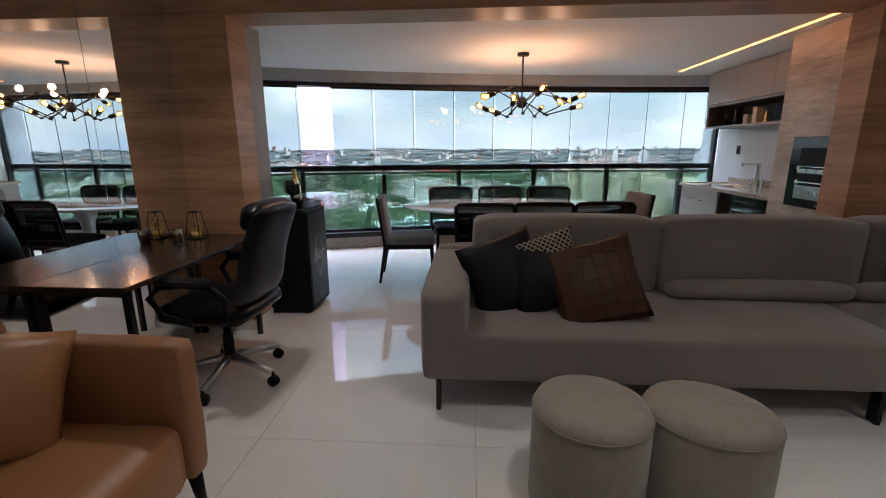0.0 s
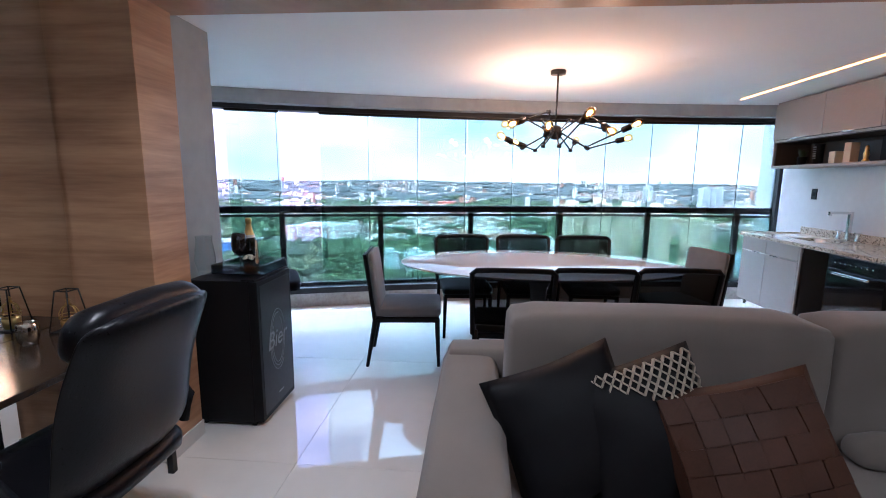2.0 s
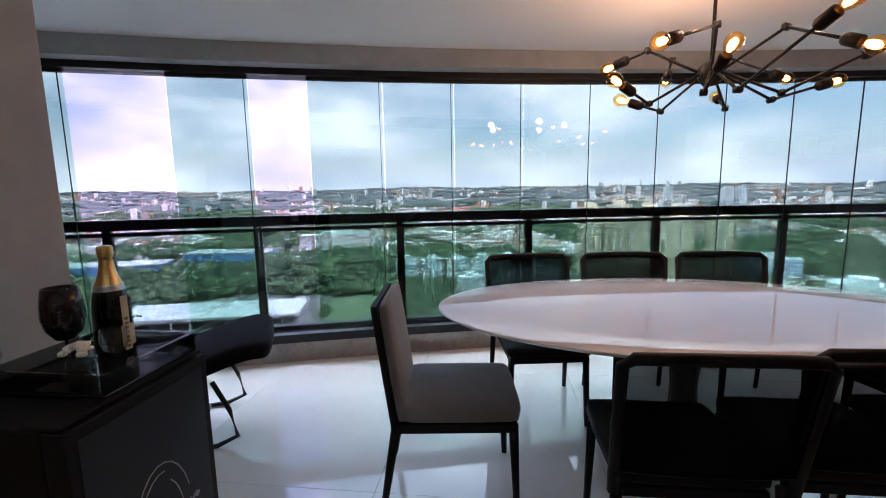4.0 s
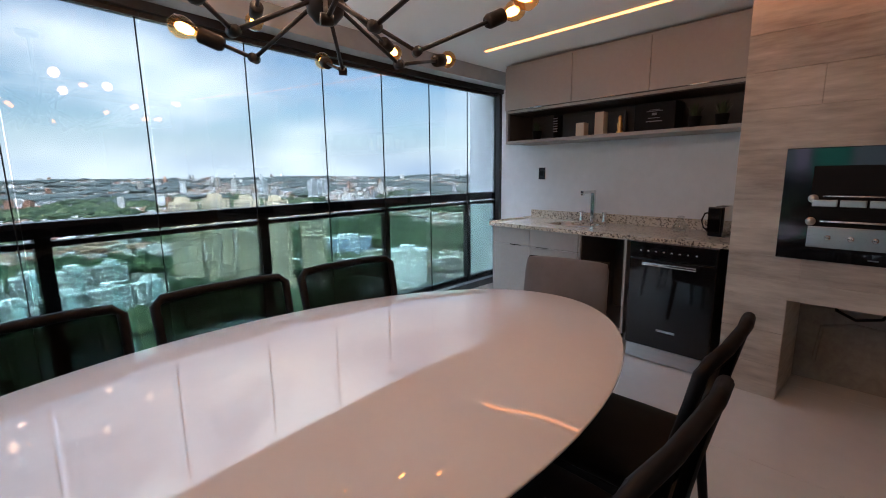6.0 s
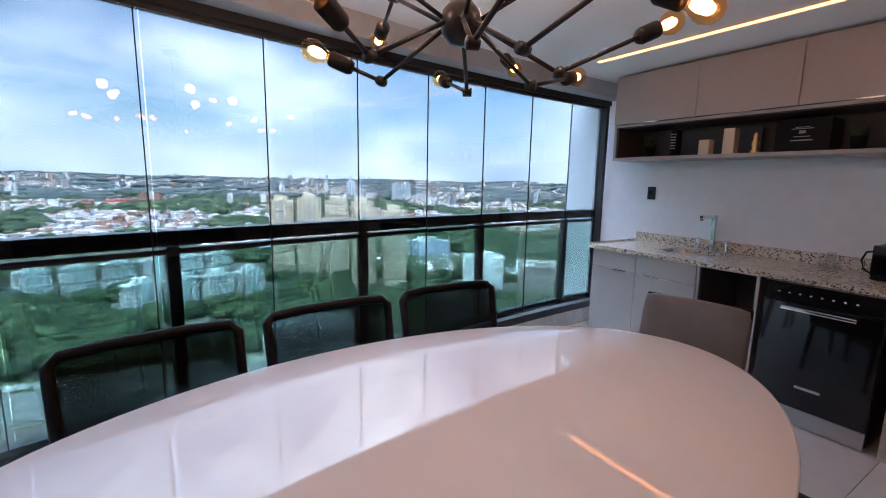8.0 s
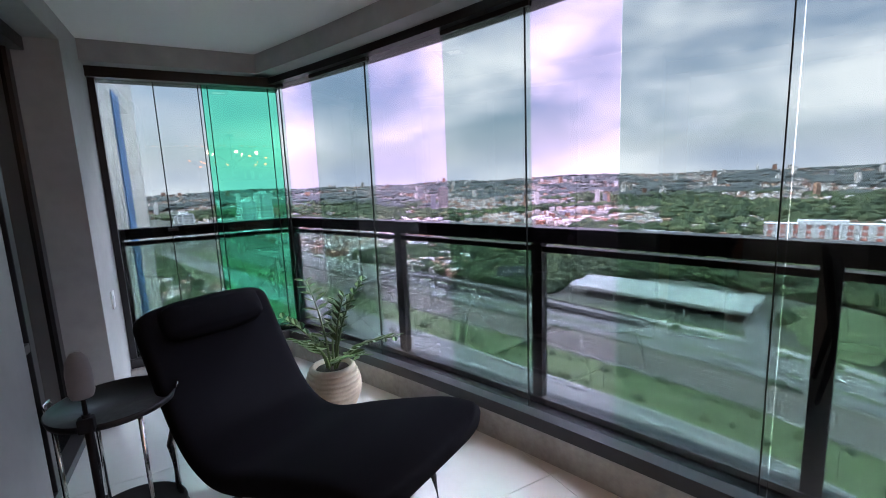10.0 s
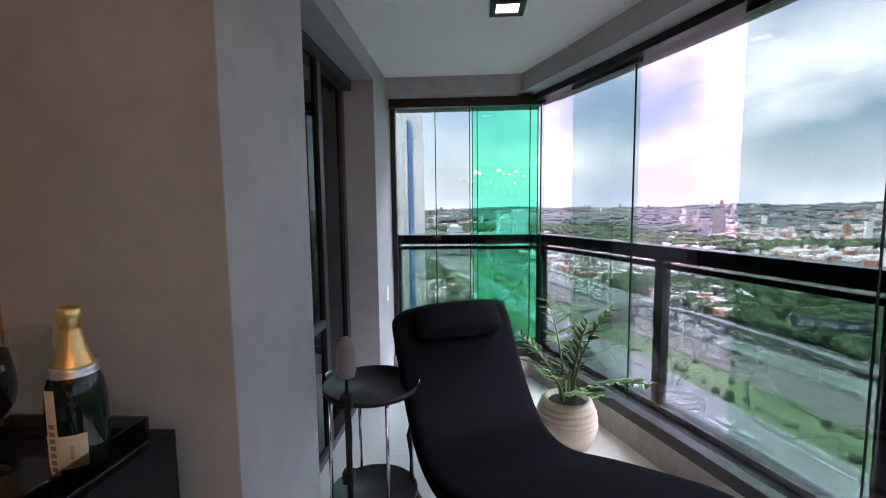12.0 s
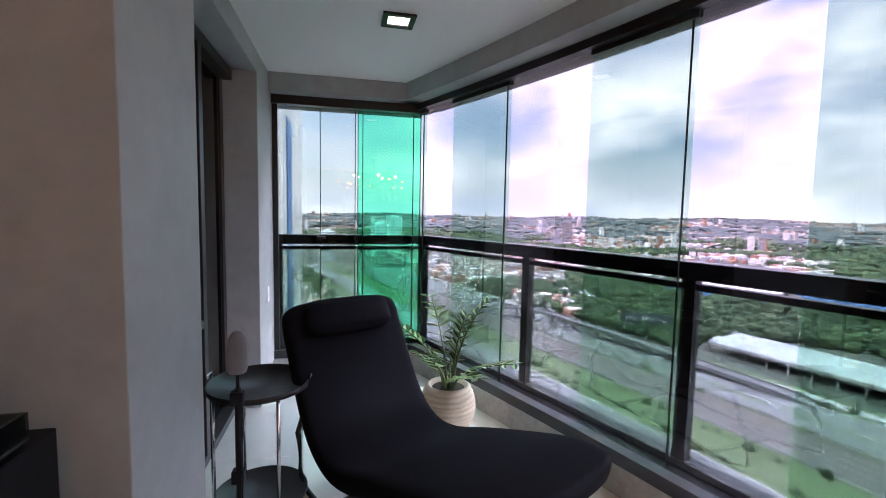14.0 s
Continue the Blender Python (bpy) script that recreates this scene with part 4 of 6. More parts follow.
# kitchen
def base_cabinet():
    c = thing("base_cabinet", "grey laminate sink cabinet on steel legs", "cabinet")
    y0, y1, x0, x1 = 7.16, 8.44, 4.33, 4.93
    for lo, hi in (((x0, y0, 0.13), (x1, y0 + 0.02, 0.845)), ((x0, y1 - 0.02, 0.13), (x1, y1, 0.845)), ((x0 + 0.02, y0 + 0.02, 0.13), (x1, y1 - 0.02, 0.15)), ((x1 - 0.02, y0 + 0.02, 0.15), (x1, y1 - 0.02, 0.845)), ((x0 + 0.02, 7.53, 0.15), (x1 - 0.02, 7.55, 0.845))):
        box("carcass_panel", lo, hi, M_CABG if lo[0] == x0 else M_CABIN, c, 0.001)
    for a, b in ((7.555, 8.02), (8.025, 8.435)):
        d = box("drawer_front", (x0 - 0.018, a, 0.70), (x0, b, 0.845), M_CABG, c, 0.002)
        d2 = box("door", (x0 - 0.018, a, 0.135), (x0, b, 0.695), M_CABG, c, 0.002)
        m = a + 0.08 if a > 8 else b - 0.2
        box("handle", (x0 - 0.030, m, 0.694), (x0 - 0.018, m + 0.12, 0.702), M_CHROME, c, 0.002, label="slim chrome handle")
    for y in (7.2, 7.8, 8.39):
        for x in (x0 + 0.05, x1 - 0.05):
            tube("leg", [(x, y, 0), (x, y, 0.13)], 0.016, M_CHROME, c, 12)
    for lo, hi in (((x0 - 0.018, 7.16, 0.13), (x0, 7.18, 0.845)), ((x0 - 0.018, 7.53, 0.13), (x0, 7.55, 0.845)), ((x0 - 0.018, 7.18, 0.84), (x0, 7.53, 0.845)), ((x0 - 0.018, 7.18, 0.13), (x0, 7.53, 0.16))):
        box("open_bay_trim", lo, hi, M_CABG, c, 0.001)
    box("pipe_valve", (4.86, 7.3, 0.62), (4.9, 7.36, 0.65), M_WHITE, c, 0.004)
    return c


base_cabinet()
ctr = thing("countertop", "speckled beige granite countertop with backsplash and undermount sink", "countertop")
for lo, hi in (((4.29, 6.508, 0.85), (4.52, 8.47, 0.88)), ((4.80, 6.508, 0.85), (4.948, 8.47, 0.88)), ((4.52, 6.508, 0.85), (4.80, 7.60, 0.88)), ((4.52, 7.98, 0.85), (4.80, 8.47, 0.88))):
    box("slab", lo, hi, M_GRANITE, ctr)
box("backsplash", (4.925, 6.508, 0.88), (4.948, 8.45, 0.96), M_GRANITE, ctr, 0.002)
box("raised_edge", (4.30, 8.452, 0.88), (4.925, 8.47, 0.893), M_GRANITE, ctr, 0.002)
lathe("sink_bowl", [(1.0, 0.879), (0.98, 0.866), (0.9, 0.76), (0.5, 0.74), (0, 0.738)], M_STEEL, ctr, 32, at=(4.66, 7.79, 0), sx=0.17, sy=0.225)
faucet = thing("faucet", "chrome square-neck kitchen faucet with two handles", "faucet", 4.87, 7.74, 0.88)
box("column", (-0.016, -0.016, 0), (0.016, 0.016, 0.29), M_CHROME, faucet, 0.004)
box("spout", (-0.20, -0.014, 0.265), (-0.016, 0.014, 0.29), M_CHROME, faucet, 0.004)
box("nozzle", (-0.20, -0.011, 0.25), (-0.178, 0.011, 0.265), M_CHROME, faucet, 0.002)
for s in (-0.11, 0.11):
    lathe("valve", [(0, 0), (0.022, 0), (0.02, 0.02), (0.014, 0.05), (0.014, 0.085), (0, 0.085)], M_CHROME, faucet, 16, at=(0, s, 0))
    box("lever", (-0.03, s - 0.008, 0.085), (0.03, s + 0.008, 0.1), M_CHROME, faucet, 0.003)

dw = thing("dishwasher", "slim dishwasher with reflective black glass door", "dishwasher", 0, 0, 0)
box("body", (4.27, 6.56, 0.02), (4.85, 7.10, 0.85), M_BMET, dw, 0.004)
box("door_glass", (4.235, 6.56, 0.115), (4.268, 7.10, 0.735), M_BGLOSS, dw, 0.004)
box("control_panel", (4.235, 6.56, 0.74), (4.268, 7.10, 0.85), M_BGLOSS, dw, 0.004)
box("kick_plate", (4.245, 6.565, 0.01), (4.268, 7.095, 0.11), M_STEEL, dw, 0.003)
box("handle", (4.195, 6.66, 0.70), (4.215, 7.0, 0.722), M_CHROME, dw, 0.006)
for y in (6.68, 6.98):
    box("handle_mount", (4.215, y - 0.012, 0.703), (4.237, y + 0.012, 0.719), M_CHROME, dw, 0.002)
mk = bars("maker_mark", [(-0.06, 0.24, 0.06, 0.255)], 0, M_STEEL, dw)
mk.matrix_basis = Matrix.Translation((4.2348, 6.83, 0)) @ Matrix.Rotation(-math.pi / 2, 4, "Z")
for k in range(8):
    tick = bars("display_mark", [(-0.2 + 0.05 * k, 0.79, -0.19 + 0.05 * k, 0.797)], 0, M_WHITE, dw)
    tick.matrix_basis = Matrix.Translation((4.2348, 6.83, 0)) @ Matrix.Rotation(-math.pi / 2, 4, "Z")

UX = 4.56
up = thing("wall_cabinet", "grey laminate wall cabinet with open shelf below doors", "cabinet")
for lo, hi, mt in (((UX, 6.508, 1.88), (4.948, 8.50, 1.90), M_CABG), ((UX, 6.508, 2.285), (4.948, 8.50, 2.305), M_CABG), ((UX, 8.48, 1.60), (4.948, 8.50, 2.285), M_CABG),
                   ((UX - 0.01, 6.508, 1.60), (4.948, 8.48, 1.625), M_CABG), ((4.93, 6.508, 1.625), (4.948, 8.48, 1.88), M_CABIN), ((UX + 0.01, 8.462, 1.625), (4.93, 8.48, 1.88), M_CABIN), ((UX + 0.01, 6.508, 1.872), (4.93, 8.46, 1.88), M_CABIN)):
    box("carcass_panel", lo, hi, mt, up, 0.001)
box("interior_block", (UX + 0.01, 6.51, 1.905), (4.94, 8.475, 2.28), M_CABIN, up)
for a, b in ((6.512, 7.17), (7.175, 7.80), (7.805, 8.495)):
    box("door", (UX - 0.018, a, 1.905), (UX, b, 2.283), M_CABG, up, 0.002)
    box("handle", (UX - 0.026, (a + b) / 2 - 0.06, 1.898), (UX - 0.018, (a + b) / 2 + 0.06, 1.906), M_CHROME, up, 0.001, label="slim chrome handle")


# ---- chaise corner ----
def chaise():
    c = thing("chaise_longue", "black fabric wave chaise longue on steel frame", "chaise longue", -1.03, 6.755, 0, 27)
    prof = [(-0.66, 0.87), (-0.61, 0.78), (-0.50, 0.58), (-0.39, 0.40), (-0.28, 0.30), (-0.14, 0.265), (0.0, 0.29), (0.17, 0.36), (0.32, 0.41), (0.46, 0.455), (0.57, 0.49), (0.67, 0.505), (0.755, 0.485)]
    w = 0.315
    bm = bmesh.new()
    rows = []
    m = 10
    for i, (x, z) in enumerate(prof):
        a, b = Vector(prof[max(0, i - 1)]), Vector(prof[min(len(prof) - 1, i + 1)])
        t = (b - a).normalized()
        nrm = Vector((-t.y, t.x))
        th = 0.06
        top = [bm.verts.new((x + nrm.x * th, (2 * k / m - 1) * w, z + nrm.y * th - 0.008 * (2 * k / m - 1) ** 4)) for k in range(m + 1)]
        bot = [bm.verts.new((x - nrm.x * th * 0.6, (1 - 2 * k / m) * w, z - nrm.y * th * 0.6)) for k in range(m + 1)]
        rows.append(top + bot)
    for a, b in zip(rows, rows[1:]):
        n = len(a)
        for k in range(n):
            bm.faces.new((a[k], a[(k + 1) % n], b[(k + 1) % n], b[k]))
    bm.faces.new(rows[0][::-1])
    bm.faces.new(rows[-1])
    bmesh.ops.recalc_face_normals(bm, faces=bm.faces)
    ob = link_mesh("mattress", bm, M_DARKFAB, c, "", True)
    sb = ob.modifiers.new("soft", "SUBSURF")
    sb.levels = sb.render_levels = 2
    cushion("head_pillow", (-0.70, -0.22, 0.70), (-0.60, 0.22, 0.86), M_DARKFAB, c, 0.04, 0.012, seed=2,
            rot=Matrix.Translation((0.105, 0, 0.02)) @ Matrix.Translation((-0.65, 0, 0.78)) @ Matrix.Rotation(-0.55, 4, "Y") @ Matrix.Translation((0.65, 0, -0.78)))
    for s in (-1, 1):
        tube("frame_side", [(-0.48, s * 0.24, 0.45), (-0.58, s * 0.25, 0.25), (-0.55, s * 0.25, 0.05), (-0.48, s * 0.25, 0.015), (0.0, s * 0.25, 0.015), (0.45, s * 0.25, 0.015), (0.55, s * 0.25, 0.05), (0.52, s * 0.25, 0.2), (0.45, s * 0.24, 0.36)], 0.0125, M_BMET, c, 10)
    for x in (-0.3, 0.35):
        tube("frame_cross", [(x, -0.25, 0.015), (x, 0.25, 0.015)], 0.0115, M_BMET, c, 8)
    return c


chaise()


def side_table():
    t = thing("side_table", "round black steel tray side table with chrome legs", "side table", -1.32, 6.12, 0)
    lathe("tray", [(0, 0.535), (0.20, 0.535), (0.212, 0.54), (0.217, 0.565), (0.211, 0.565), (0.206, 0.545), (0, 0.543)], M_BMET, t, 40)
    lathe("lower_tray", [(0, 0.03), (0.19, 0.03), (0.2, 0.034), (0.202, 0.05), (0.197, 0.05), (0.19, 0.04), (0, 0.038)], M_BMET, t, 40)
    for k in range(4):
        a = math.pi / 2 * k + 0.55
        tube("leg", [(0.195 * math.cos(a), 0.195 * math.sin(a), 0.0), (0.195 * math.cos(a), 0.195 * math.sin(a), 0.54)], 0.008, M_CHROME, t, 10)
    for s in (-1, 1):
        tube("tray_handle", [(0.0 + 0.03 * s, s * 0.216, 0.56), (0.0 + 0.03 * s, s * 0.222, 0.585), (-0.05 + 0.03 * s, s * 0.216, 0.585), (-0.05 + 0.03 * s, s * 0.208, 0.56)], 0.005, M_CHROME, t, 8)
    return t


side_table()
duster = thing("microphone_stand", "black stand with grey foam head beside side table", "stand", -0.99, 6.105, 0)
tube("pole", [(0, 0, 0.02), (0, 0, 0.66)], 0.012, M_BPLAST, duster)
tube("upper_pole", [(0, 0, 0.66), (0.0, 0.0, 0.74)], 0.007, M_BPLAST, duster)
lathe("foam_head", [(0, 0.72), (0.03, 0.722), (0.036, 0.74), (0.036, 0.81), (0.03, 0.85), (0.015, 0.872), (0, 0.876)], M_GREYFAB, duster, 20, label="grey foam head")
for z in (0.30, 0.60):
    box("clamp", (-0.02, -0.025, z), (0.02, 0.02, z + 0.05), M_BPLAST, duster, 0.006)
tube("cable", [(0.015, 0.012, 0.63), (0.03, 0.02, 0.5), (0.018, 0.014, 0.3), (0.012, 0.01, 0.1)], 0.004, M_BPLAST, duster, 6)
for k in range(3):
    a = 2.1 * k + 0.4
    tube("foot", [(0, 0, 0.09), (0.14 * math.cos(a), 0.14 * math.sin(a), 0.005)], 0.008, M_BPLAST, duster, 8)

# minibar
mb = thing("mini_fridge", "black mini fridge with chalkboard-style door", "fridge", 0.035, -0.01, 0)
box("body", (-0.36, 5.495, 0.02), (-0.012, 5.92, 0.862), M_BPLAST, mb, 0.004)
box("door", (-0.010, 5.495, 0.03), (0.042, 5.92, 0.858), M_BPLAST, mb, 0.004)
box("door_panel", (0.042, 5.52, 0.06), (0.0445, 5.895, 0.83), M_BMET, mb)
box("top_lip", (-0.05, 5.498, 0.862), (0.03, 5.917, 0.872), M_BPLAST, mb, 0.003)
for lo in ((-0.34, 5.51), (-0.34, 5.88), (-0.04, 5.51), (-0.04, 5.88)):
    box("foot", (*lo, 0.0), (lo[0] + 0.025, lo[1] + 0.025, 0.02), M_BPLAST, mb)
M_CHALK = surface("chalk_grey", (0.30, 0.30, 0.31), 0.9, vary=0.3)
chalk = bmesh.new()
for i in range(3):
    pts = [(0.046, 5.71 + 0.10 * math.cos(a) * (1 - 0.15 * i), 0.46 + 0.19 * math.sin(a) * (1 - 0.12 * i)) for a in [0.4 + i + 5.0 * k / 20 for k in range(21)]]
    add_tube(chalk, pts, 0.0018, 4)
link_mesh("chalk_drawing", chalk, M_CHALK, mb, "worn white chalk flourish lines")


# ---- the city below ----
GZ = -75.0
UDIR, NDIR = Vector((0.878, 0.478, 0)), Vector((-0.478, 0.878, 0))


def road_at(s, n, z=0.0):
    p = UDIR * s + NDIR * n
    return Vector((p.x, p.y, GZ + z))


def bend_at(s):
    """How far the highway swings towards the tower along its run."""
    d = s + 13
    if d < 0:
        return -0.24 * d
    c = min(d, 83)
    return -0.24 * c - 0.0037 * c * c - 0.85 * (d - c)


def ground_z(x, y):
    r = math.hypot(x, y)
    t = max(0.0, min(1.0, (r - 420) / 3700))
    rise = 58 * t * t * (3 - 2 * t)
    hills = noise.noise(Vector((x * 0.0016, y * 0.0016, 0.3))) * 26 * min(1, max(0, (r - 380) / 700)) + noise.noise(Vector((x * 0.006, y * 0.006, 2.0))) * 7 * min(1, max(0, (r - 330) / 300))
    return GZ + rise + hills


def woods(x, y):
    return noise.noise(Vector((x * 0.0045 + 3, y * 0.0045, 7.7))) + 0.5 * noise.noise(Vector((x * 0.014, y * 0.014, 1.7)))


def land_material():
    m, nt, p = tree_of("wooded_city_land")
    a, b, c = noise_node(nt, 0.006, 8, coords="Object"), noise_node(nt, 0.05, 6, coords="Object"), noise_node(nt, 0.35, 4, coords="Object")
    # land ramp is greyed so that distance haze sits in the colour
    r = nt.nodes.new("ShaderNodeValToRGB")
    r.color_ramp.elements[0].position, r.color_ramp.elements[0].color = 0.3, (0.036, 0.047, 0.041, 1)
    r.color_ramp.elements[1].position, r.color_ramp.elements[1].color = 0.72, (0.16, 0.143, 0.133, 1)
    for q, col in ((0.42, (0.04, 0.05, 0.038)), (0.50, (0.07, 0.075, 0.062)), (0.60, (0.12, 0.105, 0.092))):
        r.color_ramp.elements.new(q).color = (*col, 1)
    m1 = nt.nodes.new("ShaderNodeMath")
    m1.operation, m1.inputs[1].default_value, m1.inputs[2].default_value = "MULTIPLY_ADD", 0.5, 0.0
    m2 = nt.nodes.new("ShaderNodeMath")
    m2.operation, m2.inputs[1].default_value = "MULTIPLY_ADD", 0.35
    m3 = nt.nodes.new("ShaderNodeMath")
    m3.operation, m3.inputs[1].default_value = "MULTIPLY", 0.15
    nt.links.new(c.outputs["Fac"], m3.inputs[0])
    nt.links.new(b.outputs["Fac"], m2.inputs[0])
    nt.links.new(m3.outputs[0], m2.inputs[2])
    nt.links.new(a.outputs["Fac"], m1.inputs[0])
    nt.links.new(m2.outputs[0], m1.inputs[2])
    nt.links.new(m1.outputs[0], r.inputs["Fac"])
    nt.links.new(r.outputs["Color"], p.inputs["Base Color"])
    p.inputs["Roughness"].default_value = 0.95
    p.inputs["Specular IOR Level"].default_value = 0.1
    return m


def island_material(name, stops, rough=0.9, spec=0.2):
    m, nt, p = tree_of(name)
    g, r = nt.nodes.new("ShaderNodeNewGeometry"), nt.nodes.new("ShaderNodeValToRGB")
    r.color_ramp.interpolation = "CONSTANT"
    els = r.color_ramp.elements
    els[0].position, els[0].color = stops[0][0], (*stops[0][1], 1)
    els[1].position, els[1].color = stops[-1][0], (*stops[-1][1], 1)
    for q, col in stops[1:-1]:
        els.new(q).color = (*col, 1)
    nt.links.new(g.outputs["Random Per Island"], r.inputs["Fac"])
    nt.links.new(r.outputs["Color"], p.inputs["Base Color"])
    p.inputs["Roughness"].default_value = rough
    p.inputs["Specular IOR Level"].default_value = spec
    return m


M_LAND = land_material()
M_LEAF = island_material("tree_canopy", [(0, (0.019, 0.033, 0.017)), (0.3, (0.028, 0.045, 0.021)), (0.6, (0.038, 0.057, 0.026)), (0.85, (0.056, 0.074, 0.033))], 0.9, 0.15)
# far crowns greyed towards blue: distance haze mixed into their colour
M_LEAFHAZE = island_material("hazed_canopy", [(0, (0.038, 0.048, 0.046)), (0.4, (0.049, 0.060, 0.057)), (0.8, (0.064, 0.074, 0.068))], 0.9, 0.15)
M_HOUSES = island_material("house_render", [(0, (0.446, 0.432, 0.410)), (0.22, (0.302, 0.274, 0.245)), (0.42, (0.230, 0.122, 0.086)), (0.58, (0.490, 0.482, 0.468)), (0.76, (0.274, 0.173, 0.122)), (0.9, (0.216, 0.223, 0.238))])
M_CREAM = surface("cream_tower_render", (0.46, 0.395, 0.28), 0.85, vary=0.08, big=0.05, fine=0.6, bump=0)
M_CREAM2 = surface("grey_tower_bay", (0.240, 0.224, 0.200), 0.85, vary=0.1, big=0.05, fine=0.6, bump=0)
M_BLOCKW = surface("white_block_render", (0.47, 0.50, 0.50), 0.85, vary=0.08, big=0.05, fine=0.6, bump=0)
M_BLOCKT = surface("pale_teal_render", (0.30, 0.42, 0.42), 0.85, vary=0.08, big=0.05, fine=0.6, bump=0)
M_WINDOW = surface("far_window", (0.05, 0.06, 0.07), 0.25, vary=0.3, big=0.2, fine=2, bump=0)
M_ROOF = surface("pale_metal_roof", (0.232, 0.251, 0.247), 0.6, vary=0.12, big=0.05, fine=0.4, bump=0)
M_ASPHALT = surface("asphalt", (0.088, 0.088, 0.087), 0.9, vary=0.14, big=0.05, fine=0.5, bump=0)
M_GRASS = surface("verge_grass", (0.052, 0.076, 0.028), 0.95, vary=0.3, big=0.04, fine=0.6, bump=0)
M_BALLAST = surface("rail_ballast", (0.065, 0.052, 0.043), 0.95, vary=0.3, big=0.05, fine=0.8, bump=0)
M_PALE = surface("pale_concrete", (0.205, 0.205, 0.200), 0.85, vary=0.12, big=0.1, fine=0.8, bump=0)
M_LINE = surface("white_road_paint", (0.55, 0.55, 0.54), 0.8, vary=0.2, big=0.1, fine=0.8, bump=0)
M_POND = surface("pond_water", (0.022, 0.034, 0.024), 0.12, vary=0.2, big=0.05, fine=0.3, bump=0.1, bump_dist=0.05)
M_EARTH = surface("red_earth", (0.20, 0.115, 0.07), 0.95, vary=0.3, big=0.05, fine=0.4, bump=0)
M_REDB = surface("red_panel", (0.36, 0.09, 0.06), 0.8, vary=0.15, big=0.1, fine=1, bump=0)
M_BLUEB = surface("blue_panel", (0.06, 0.15, 0.32), 0.7, vary=0.15, big=0.1, fine=1, bump=0)

# ground, one sheet to the horizon
verts, faces = [], []
NA, radii = 220, [0, 60, 110] + [150 * 1.065 ** k for k in range(55)]
radii = [r for r in radii if r < 4600] + [4650]
for r in radii:
    for k in range(NA):
        a = 2 * math.pi * k / NA
        x, y = r * math.sin(a), r * math.cos(a)
        verts.append((x, y, ground_z(x, y)))
for i in range(len(radii) - 1):
    for k in range(NA):
        faces.append((i * NA + k, i * NA + (k + 1) % NA, (i + 1) * NA + (k + 1) % NA, (i + 1) * NA + k))
me = bpy.data.meshes.new("ground")
me.from_pydata(verts, [], faces)
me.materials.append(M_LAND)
for f in me.polygons:
    f.use_smooth = True
structure(new("ground", me), "rolling wooded city land reaching the horizon", "ground")


def strip(name, n0, n1, z, mat, label, cat, s0=-1200, s1=1000):
    bm = bmesh.new()
    k = 60
    rows = []
    for i in range(k + 1):
        s = s0 + (s1 - s0) * i / k
        bend = bend_at(s)
        a, b = road_at(s, n0 + bend, z), road_at(s, n1 + bend, z)
        rows.append([bm.verts.new(a), bm.verts.new(b), bm.verts.new((b.x, b.y, GZ - 1)), bm.verts.new((a.x, a.y, GZ - 1))])
    for a, b in zip(rows, rows[1:]):
        for q in range(4):
            bm.faces.new((a[q], a[(q + 1) % 4], b[(q + 1) % 4], b[q]))
    bmesh.ops.recalc_face_normals(bm, faces=bm.faces)
    return structure(link_mesh(name, bm, mat), label, cat)


strip("verge", 112, 252, 0.30, M_GRASS, "green grass verges along the highway", "grass")
strip("road", 128, 152, 0.5, M_ASPHALT, "grey asphalt highway carriageway", "road")
strip("rail_bed", 178, 202, 0.5, M_BALLAST, "dark ballast bed of railway tracks", "railway")
strip("road_2", 207, 216, 0.5, M_ASPHALT, "grey asphalt highway carriageway", "road")
strip("road_3", 219, 236, 0.5, M_ASPHALT, "grey asphalt highway carriageway", "road")
strip("road_4", 240, 247, 0.55, M_PALE, "pale concrete service road", "road")
for n in (128.6, 134, 140, 146, 151.4, 211.5, 219.6, 224.5, 230.5, 235.4):
    strip("lane_line", n - 0.12, n + 0.12, 0.53, M_LINE, "faded white lane marking line", "road marking")
for n in (181, 182.6, 186, 187.6, 191, 192.6, 196, 197.6):
    strip("rail_track", n - 0.12, n + 0.12, 0.75, M_PALE, "worn steel railway rail", "rail")
strip("rail_fence", 176.8, 177.1, 1.6, M_PALE, "pale concrete fence beside the railway", "fence")
strip("rail_fence_2", 203.5, 203.8, 1.6, M_PALE, "pale concrete fence beside the railway", "fence")


def blob(name, x, y, rx, ry, z, turn, mat, label, cat, wob=0.14, lift=0.0):
    """A flat patch with an uneven outline, its middle raised by lift."""
    bm = bmesh.new()
    n, rings = 40, []
    for k in range(1, 6):
        f = k / 5
        ring = []
        for i in range(n):
            a = 2 * math.pi * i / n
            w = f * (1 + wob * math.sin(3 * a + x) + 0.5 * wob * math.sin(7 * a + y))
            px, py = rx * w * math.cos(a), ry * w * math.sin(a)
            ring.append(bm.verts.new((x + px * math.cos(turn) - py * math.sin(turn), y + px * math.sin(turn) + py * math.cos(turn), z + lift * (1 - f * f))))
        rings.append(ring)
    bm.faces.new(rings[0])
    for a, b in zip(rings, rings[1:]):
        for i in range(n):
            bm.faces.new((a[i], b[i], b[(i + 1) % n], a[(i + 1) % n]))
    bmesh.ops.recalc_face_normals(bm, faces=bm.faces)
    return structure(link_mesh(name, bm, mat, None, "", True), label, cat)


